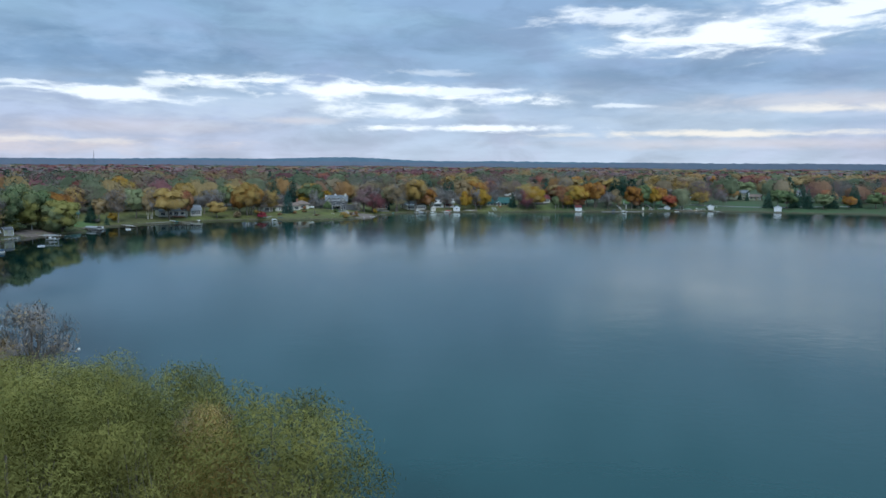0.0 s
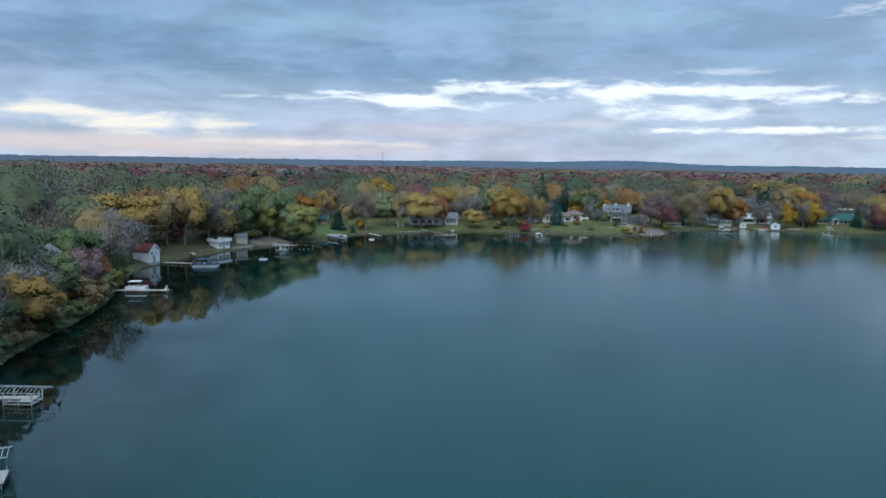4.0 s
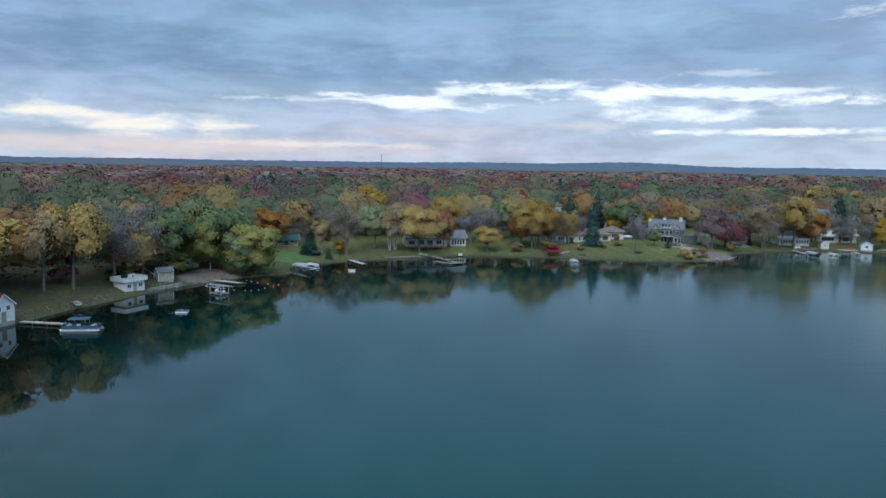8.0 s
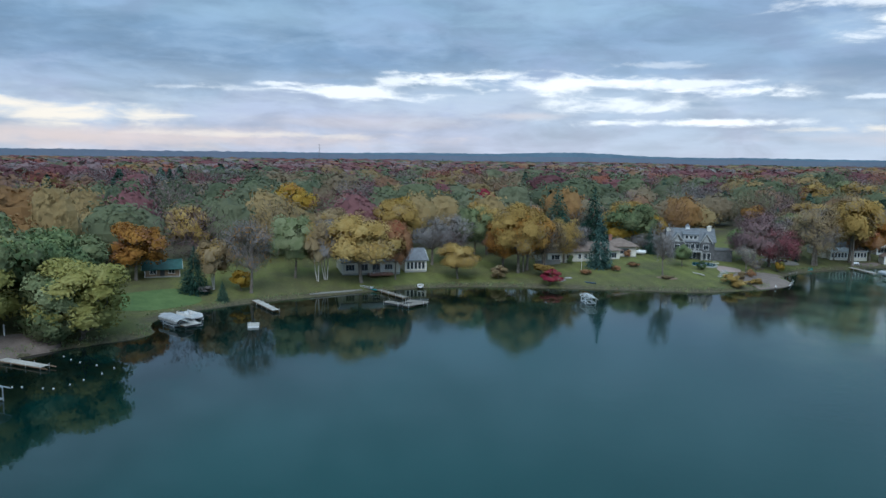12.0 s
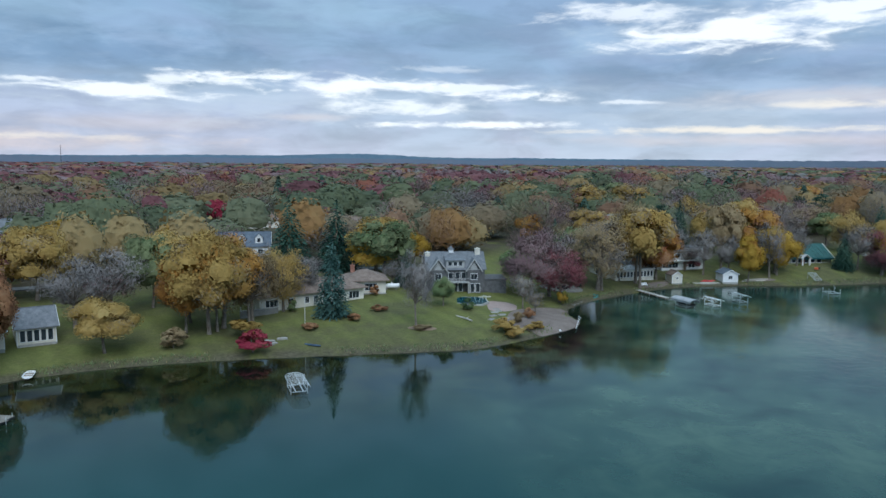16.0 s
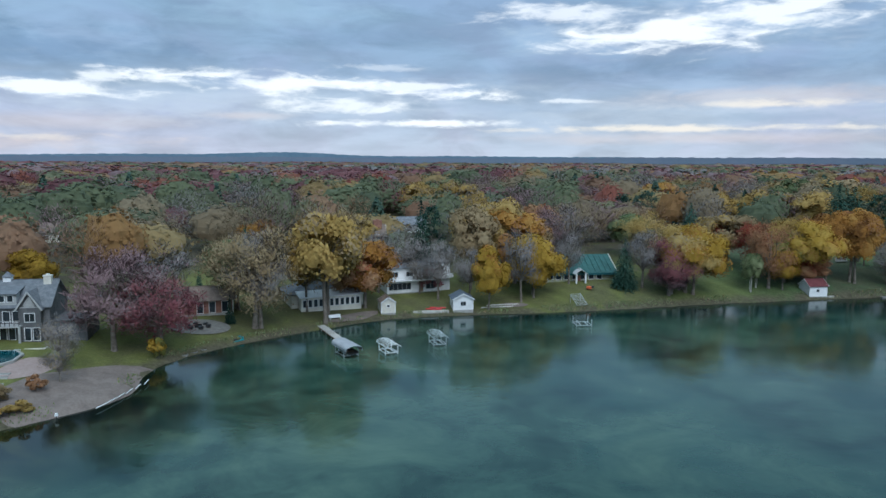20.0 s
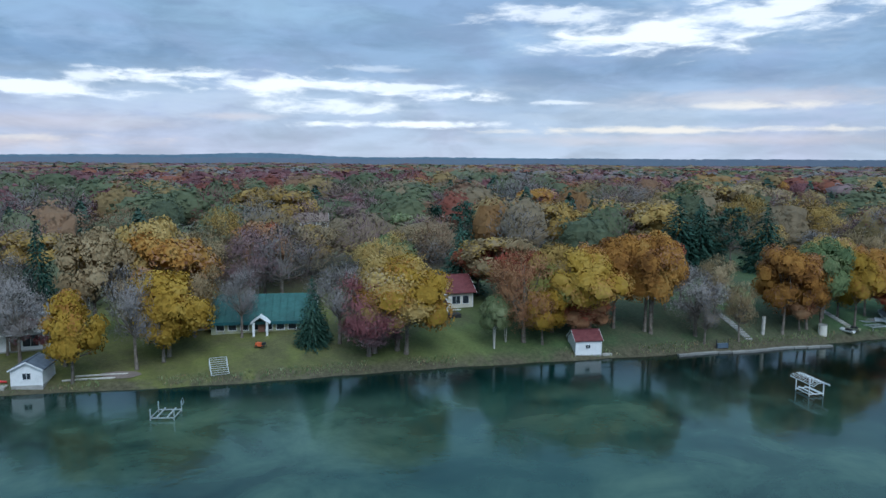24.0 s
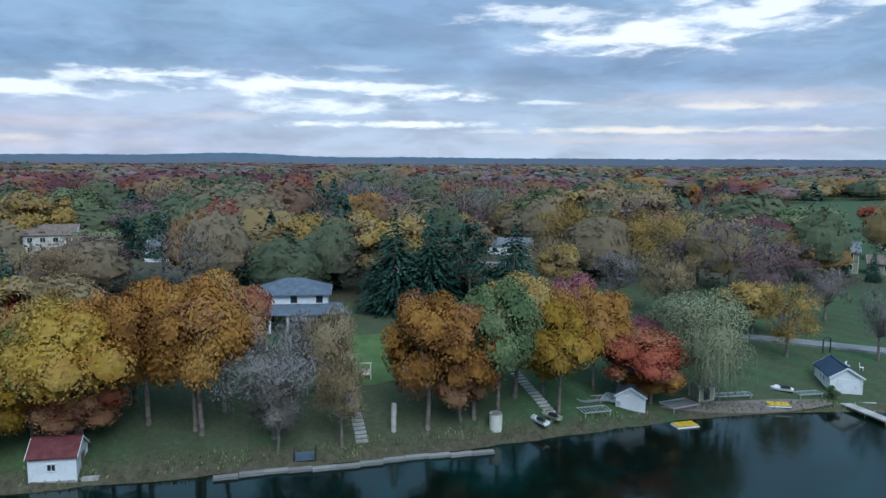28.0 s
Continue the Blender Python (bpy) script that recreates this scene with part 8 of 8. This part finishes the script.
part("seat", Geo().box(0, 0, 0.45, 1.5, 0.5, 0.08), CREAM, t)
part("backrest", Geo().box(0, 0.25, 0.5, 1.5, 0.08, 0.6), CREAM, t)
part("top_beam", Geo().box(0, 0, 1.85, 2.0, 0.12, 0.12), CREAM, t)
t = thing("tree_stump", 94.8, 473.4, 0, "tall pale dead trunk cut off on the bank", "tree trunk")
part("trunk", Geo().pipe([(0, 0, -0.3), (0, 0, 1.4), (0.05, 0, 2.7), (0.05, 0, 3.1)], 0.62, 9), PALE_BARK, t, smooth=True)
part("cut_top", Geo().pipe([(0.05, 0, 3.1), (0.05, 0, 3.13)], 0.6, 9), WOOD, t)
SEA_WALL_ENDS = ((77.0, 465.6), (105.6, 470.9))
(ax, ay), (bx, by) = SEA_WALL_ENDS
for k in range(12):
    u = (k + 0.5) / 12
    t = thing("sea_wall_slab", ax + (bx - ax) * u, ay + (by - ay) * u + 0.3 * math.sin(k), math.degrees(math.atan2(by - ay, bx - ax)) + 1.5 * math.sin(2 * k), "pale concrete slab of the sea wall", "sea wall", 0.0, "slabs of the sea wall")
    part("slab", Geo().box(0, 0, -0.9, 2.42, 0.5, 1.1), STONE, t)
    part("coping", Geo().box(0, 0.05, 0.2, 2.4, 0.7, 0.12), STONE, t)


def hillside_steps(x0, y0, x1, y1, count, width, label, material):
    t = thing("garden_steps", x0, y0, math.degrees(math.atan2(y1 - y0, x1 - x0)) - 90, label, "steps")
    inv = t.matrix_world.inverted()
    for k in range(count):
        u = k / (count - 1)
        x, y = x0 + (x1 - x0) * u, y0 + (y1 - y0) * u
        m = inv @ Vector((x, y, ground_at(x, y)))
        part("step", Geo().box(m.x, m.y, m.z - 0.15, width, 0.42, 0.3), material, t)
    return t


hillside_steps(91.4, 471.6, 89.8, 479.8, 14, 1.3, "timber and stone steps up the bank", CONCRETE)
st = hillside_steps(113.8, 477.2, 110.6, 486.0, 16, 1.4, "grey timber stairs up the wooded bank", DECK)
t = thing("concrete_cistern", 106.4, 475.0, 0, "round pale concrete cistern by the sea wall", "cistern")
part("drum", Geo().pipe([(0, 0, -0.4), (0, 0, 0.2), (0, 0, 1.5), (0, 0, 1.6)], 1.5, 14), CREAM, t, smooth=True)
part("lid", Geo().pipe([(0, 0, 1.58), (0, 0, 1.68)], 1.55, 14), CONCRETE, t)
part("lid_top", Geo().box(0, 0, 1.67, 0.8, 0.8, 0.05), STONE, t)
t = thing("leaning_lift_frame", 85.6, 468.8, 10, "dark upright lift frame half hidden in brush", "boat lift")
for s in (-1, 1):
    part("post", Geo().box(s * 1.1, 0, -0.2, 0.12, 0.12, 1.8), DARK, t)
part("panel", Geo().box(0, 0, 0.2, 1.9, 0.4, 0.8), surface("faded_blue_paint", [(0.06, 0.09, 0.13), (0.10, 0.14, 0.18)], 0.7, scale=2), t)
boat_lift(87.8, 446.4, 6, "white arched canopy frame standing in the shallows", 5.0, 2.1, 1.7, ribs=12, metal=WHITE)

# ---------------------------------------------------------------- boat yard by the second boathouse
jet_ski(111.6, 476.4, 30, "white jet ski parked on the bank", WHITE)
jet_ski(113.2, 477.4, 40, "grey jet ski beside another on the bank", GREY_WALL)
bar_stack(119.0, 479.2, 12, "aluminium dock frames stacked on the bank", 3.6, 2.0, 9)
bar_stack(122.2, 482.2, 60, "aluminium lift frame leaning by the boathouse", 3.2, 2.4, 8)
rowing_boat(119.6, 482.2, 100, "pale boat under a cover beside the boathouse", CANVAS, 4.2, 1.9, 1.6)
cottage("second_boathouse", "white boathouse with a dark roof under a red tree", 125.0, 483.2, -22, 3.4, 6.0, 2.0, 1.0, "y", WHITE, GREY_ROOF, "boathouse", [("W", 0, 1.0, 0.7, 0.7, 1)], [("S", 0.2, 2.4, 1.9, WHITE)], 0.25, 0.8)
bar_stack(130.6, 481.8, 20, "blue-grey lift frame pulled up on the shore", 4.2, 2.6, 10)
cottage("tool_shed", "small grey tool shed by the willow", 134.6, 484.4, 15, 2.2, 2.0, 1.8, 0.6, "x", GREY_WALL, GREY_ROOF, "shed", [], [("S", 0, 0.9, 1.6, DARK)], 0.2)


def float_mat(x, y, turn, label, z):
    """A padded yellow mat with a pale rim and a dark seam across it."""
    t = thing("float_mat", x, y, turn, label, "raft", z)
    part("rim", Geo().box(0, 0, 0, 2.9, 1.7, 0.16, 0.97), WHITE, t)
    for k in range(3):
        part("pad", Geo().box(-0.9 + 0.9 * k, 0, 0.16, 0.86, 1.5, 0.12, 0.94), YELLOW_PLASTIC, t)
    part("seam", Geo().box(0, -0.78, 0.16, 2.7, 0.06, 0.05), DARK, t)


float_mat(129.6, 477.4, 10, "flat yellow swim mat floating at the shore", 0.0)
float_mat(143.8, 482.4, -12, "flat yellow swim mat drawn up on the beach", 0.52)
bar_stack(138.8, 484.6, 5, "grey dock sections laid out on the grass", 5.0, 1.4, 11, "dock_section", "dock")
bar_stack(149.2, 484.8, 5, "brown dock sections on the grass", 3.4, 1.4, 8, "dock_section", "dock")
jet_ski(146.6, 486.6, 60, "white jet ski on a trailer by the dock sections", WHITE)
ground_patch("upper_lawn", "dark green mown lawn above the sea wall", TURF, (92.0, 492.0), (9.0, 9.5), 2.6, "lawn", 0.06, rings=8, wobble=0.16, seed=25, turn=10)
ground_patch("shore_sand", "brown sand strip along the boat yard", SAND, (140, 482.2), (12.0, 1.3), 2.4, "sand", 0.08, seed=21, turn=3)
cottage("blue_roofed_boathouse", "long white boathouse with a dark blue roof beside its dock", 155.4, 488.2, -14, 3.9, 6.1, 2.4, 1.2, "y", WHITE, NAVY_ROOF, "boathouse", [("W", -0.6, 1.1, 0.55, 0.8, 0), ("W", 0.6, 1.1, 0.55, 0.8, 0)], [("S", 0.2, 2.6, 2.0, WHITE)], 0.3, 0.8)
tree("shrub", "green", 152.0, 483.8, 2.0, 1.0, "beside the boathouse door")
dock(152.6, 484.6, -168, 17, 1.5, "pale dock running out from the blue-roofed boathouse", None, 0.55)
t = thing("boathouse_apron", 155.0, 483.8, -14, "weathered deck in front of the boathouse", "deck", 0.55)
for k in range(9):
    part("board", Geo().box(-2.0 + k * 0.5, 0, -0.3, 0.47, 2.2, 0.35), DECK, t)
for k, (px, py) in enumerate([(158.2, 494.8), (160.4, 493.8), (162.0, 493.0)]):
    t = thing("garden_chair", px, py, 30 * k, "white plastic chair out on the lawn", "chair", None, "white lawn chairs")
    part("seat", Geo().box(0, 0, 0.4, 0.6, 0.55, 0.06), WHITE, t)
    part("backrest", Geo().box(0, 0.27, 0.45, 0.6, 0.06, 0.55), WHITE, t)
    for sx in (-0.25, 0.25):
        for sy in (-0.22, 0.22):
            part("leg", Geo().box(sx, sy, -0.05, 0.05, 0.05, 0.45), WHITE, t)
t = thing("garden_arbour", 161.4, 500.6, 20, "dark wooden arbour beside the lane", "arbour")
for s in (-1, 1):
    part("post", Geo().box(s * 0.8, 0, -0.1, 0.14, 0.14, 2.2), DARK, t)
part("arch", Geo().pipe([(-0.8, 0, 2.0), (-0.5, 0, 2.4), (0.5, 0, 2.4), (0.8, 0, 2.0)], 0.14, 6), DARK, t)

# ---------------------------------------------------------------- houses further back
def back_house(x, y, turn, w, d, h, rise, walls, roof, label, wins=3):
    lean = 0.36 if x < -100 else 0.15 if x < 60 else -0.15
    for back, clear in ((0, 11), (13, 9), (24, 8), (36, 7), (48, 7), (60, 6)):
        CLEAR.append((x + back * lean, y - back, clear))
    row = [("S", (k - (wins - 1) / 2) * w / wins, 0.9 if h < 4 else 3.5, 1.4, 1.3, 1) for k in range(wins)]
    if h > 4:
        row += [("S", (k - (wins - 1) / 2) * w / wins, 0.8, 1.4, 1.4, 1) for k in range(wins)]
    return cottage("neighbour_house", label, x, y, turn, w, d, h, rise, "x", walls, roof, "house", row, [("S", w * 0.12, 1.0, 2.1, WOOD)], 0.5)


back_house(205.0, 573.0, -30, 15, 8, 5.4, 2.0, GREY_WALL, GREY_ROOF, "grey two-storey house with a grey roof behind the lawn", 4)
back_house(217.0, 566.0, -30, 8, 7, 2.8, 1.6, GREY_WALL, BROWN_ROOF, "low grey wing beside the grey house")
back_house(0.5, 608.0, 10, 13, 9, 5.6, 2.4, CREAM, BROWN_ROOF, "cream two-storey house among distant trees", 4)
back_house(14.0, 609.0, 10, 9, 8, 3.0, 2.0, CREAM, BROWN_ROOF, "cream garage wing of a distant house", 2)
back_house(24.0, 570.0, 5, 8, 7, 3.0, 1.9, WHITE, BLUE_ROOF, "white gabled house with a dark opening", 2)
back_house(40.0, 582.0, 0, 10, 8, 3.2, 1.8, WHITE, GREY_ROOF, "white house half hidden by trees", 3)
back_house(180.0, 596.0, -10, 10, 8, 3.0, 1.6, WHITE, CONCRETE, "white low house with a pale roof", 2)
back_house(219.0, 600.0, -10, 10, 8, 3.0, 1.6, WHITE, GREY_ROOF, "white house behind the grey house", 2)
back_house(128.0, 598.0, -6, 12, 8, 3.0, 1.6, WHITE, GREY_ROOF, "low white house behind the conifers", 3)
dormered = back_house(-151.5, 464.0, 14, 15, 9, 3.2, 3.4, WHITE, BLUE_ROOF, "white house with a steep blue-grey roof and dormers", 3)
for u in (-4.6, 0.0, 4.6):
    dormer = part("dormer", body(2.0, 2.6, 2.0, 1.1, "y", 0.2), WHITE, dormered)
    dormer.location = (u, -2.6, 3.4)
    part("dormer_roof", gable(2.0, 2.6, 2.0, 1.1, 0.2, 0.1, "y"), BLUE_ROOF, dormer)
    part("dormer_window", Geo().box(0, -1.33, 0.7, 0.8, 0.06, 1.1), GLASS, dormer)
back_house(-196.0, 553.0, 24, 11, 8, 4.0, 3.0, GREY_WALL, BLUE_ROOF, "grey house with a blue-grey roof", 3)
back_house(-168.0, 545.0, 20, 17, 9, 3.2, 2.4, CREAM, BROWN_ROOF, "long cream house with a brown roof in the trees", 4)
back_house(-134.5, 538.0, 16, 12, 9, 3.2, 2.4, CREAM, BROWN_ROOF, "cream house with a brown roof in the trees", 3)
brick_house = back_house(-40.5, 522.0, 10, 9, 8, 4.6, 2.8, BRICK, BROWN_ROOF, "red brick house with two broad chimneys up the hill", 2)
for u in (-2.6, 2.6):
    chimney(brick_house, u, -1.0, 5.4, 2.4, 3.2, BRICK)
back_house(-29.0, 553.0, 10, 11, 8, 5.2, 2.2, WHITE, GREY_ROOF, "white two-storey house behind tall trees", 3)
back_house(255.0, 612.0, -20, 12, 8, 3.2, 1.8, WHITE, GREY_ROOF, "white house on the open eastern slope", 3)
back_house(282.0, 632.0, -20, 13, 8, 3.2, 1.8, WHITE, GREY_ROOF, "long white house on the open eastern slope", 3)
cottage("far_shore_boathouse", "white boathouse on the far eastern shore", 196.0, 476.0, -20, 4.4, 5.0, 2.6, 1.2, "y", WHITE, GREY_ROOF, "boathouse", [], [("S", 0, 2.4, 2.0, WHITE)], 0.3, 0.8)
cottage("wooded_bank_house", "white house glimpsed among the west bank trees", -172.0, 168.0, 100, 8, 8, 5.0, 2.2, "x", WHITE, GREY_ROOF, "house", [("S", -2, 3.2, 1.2, 1.2, 1), ("S", 2, 3.2, 1.2, 1.2, 1)], [], 0.5)


mast = thing("radio_mast", -725.0, 1400.0, 20, "thin grey lattice mast above the far woods", "mast")
for k in range(3):
    a_ = radians(120 * k)
    part("leg", Geo().bar((0.7 * math.cos(a_), 0.7 * math.sin(a_), -1), (0.5 * math.cos(a_), 0.5 * math.sin(a_), 46), 0.25, 0.25), DARK, mast)
for k in range(11):
    part("brace", Geo().box(0, 0, 2 + 4.2 * k, 1.3, 1.3, 0.15), DARK, mast)


# lanes
def lane(name, points, width, label, material):
    p = np.array(points, float)
    fine_ = np.concatenate([np.linspace(a_, b_, 12, endpoint=False) for a_, b_ in zip(p, p[1:])] + [p[-1:]])
    t_ = unit(np.gradient(fine_, axis=0))
    side_ = np.stack([-t_[:, 1], t_[:, 0]], axis=1) * width / 2
    l_, r_ = fine_ + side_, fine_ - side_
    zz = np.maximum(land(l_[:, 0], l_[:, 1]), land(r_[:, 0], r_[:, 1])) + 0.12
    k_ = len(fine_)
    verts = [(x_, y_, z_) for (x_, y_), z_ in zip(l_, zz)] + [(x_, y_, z_) for (x_, y_), z_ in zip(r_, zz)]
    verts += [(x_, y_, z_ - 0.5) for x_, y_, z_ in verts]
    faces = [(i, k_ + i, k_ + i + 1, i + 1) for i in range(k_ - 1)]
    faces += [(i, i + 1, 2 * k_ + i + 1, 2 * k_ + i) for i in range(k_ - 1)] + [(k_ + i + 1, k_ + i, 3 * k_ + i, 3 * k_ + i + 1) for i in range(k_ - 1)]
    tagged(new(name, mesh_of(name, verts, faces, material)), label, "road", kind="structure")
    for q in fine_[::3]:
        CLEAR.append((q[0], q[1], width * 0.5 + 4))


lane("road_east", [(146, 512), (160, 506), (172, 500), (200, 494), (260, 500)], 3.6, "pale narrow lane behind the boathouse lawn", ASPHALT)
lane("road_north", [(-225, 392), (-200, 398), (-178, 412), (-150, 436), (-112, 446), (-88, 452)], 4.0, "grey village lane behind the lake houses", ASPHALT)
lane("road_hill", [(92, 545), (98, 560), (120, 575), (160, 582)], 4.0, "grey lane climbing past the conifers", ASPHALT)
for q in [(60, 480, 12), (88, 490, 18), (100, 500, 13), (84, 505, 13), (165, 500, 20), (190, 518, 22), (215, 545, 10), (245, 560, 16), (-130, 430, 12), (-55, 470, 10), (95, 520, 10), (24, 545, 12), (30, 560, 14),
          (300, 820, 60), (340, 770, 70), (270, 640, 45), (240, 700, 40), (330, 690, 60), (400, 800, 60), (-205, 330, 12), (-190, 340, 14)]:
    CLEAR.append(q)


# ---------------------------------------------------------------- the woods themselves
def belt_start(x, y):
    """How far from the water the closed woods begin."""
    return np.where(y < 300, 7, np.interp(x, [-190, -170, -150, -60, -40, 0, 40, 60, 120, 140, 260], [24, 46, 50, 46, 38, 36, 40, 50, 46, 62, 55]))


def plant(name, label, box_, step, near, far, rr, hh, count, size):
    x, y, d = scatter(*box_, step, lambda x, y, d: (d > np.maximum(near, belt_start(x, y))) & (d < far) & ~open_ground(x, y) & (x > -320 - 1.42 * np.maximum(y - 240, 0)) & (x < 300 + 0.6 * np.maximum(y - 460, 0)) & ((x < -75) | (y > 120)))
    k = len(x)
    tall = np.where((y < 330) & (x < -120), 1.2, 1.0)
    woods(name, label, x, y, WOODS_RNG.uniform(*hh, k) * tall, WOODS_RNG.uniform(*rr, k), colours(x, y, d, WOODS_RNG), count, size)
    return k


plant("near_woods", "mixed autumn woods behind the houses", (-560, 420, -20, 760), 13.6, 0, 150, (5.6, 9.8), (8.5, 17.5), 430, 0.93)
plant("middle_woods", "autumn woods stretching inland", (-900, 600, 60, 1000), 18.5, 150, 380, (8, 13), (10, 17.5), 260, 1.38)
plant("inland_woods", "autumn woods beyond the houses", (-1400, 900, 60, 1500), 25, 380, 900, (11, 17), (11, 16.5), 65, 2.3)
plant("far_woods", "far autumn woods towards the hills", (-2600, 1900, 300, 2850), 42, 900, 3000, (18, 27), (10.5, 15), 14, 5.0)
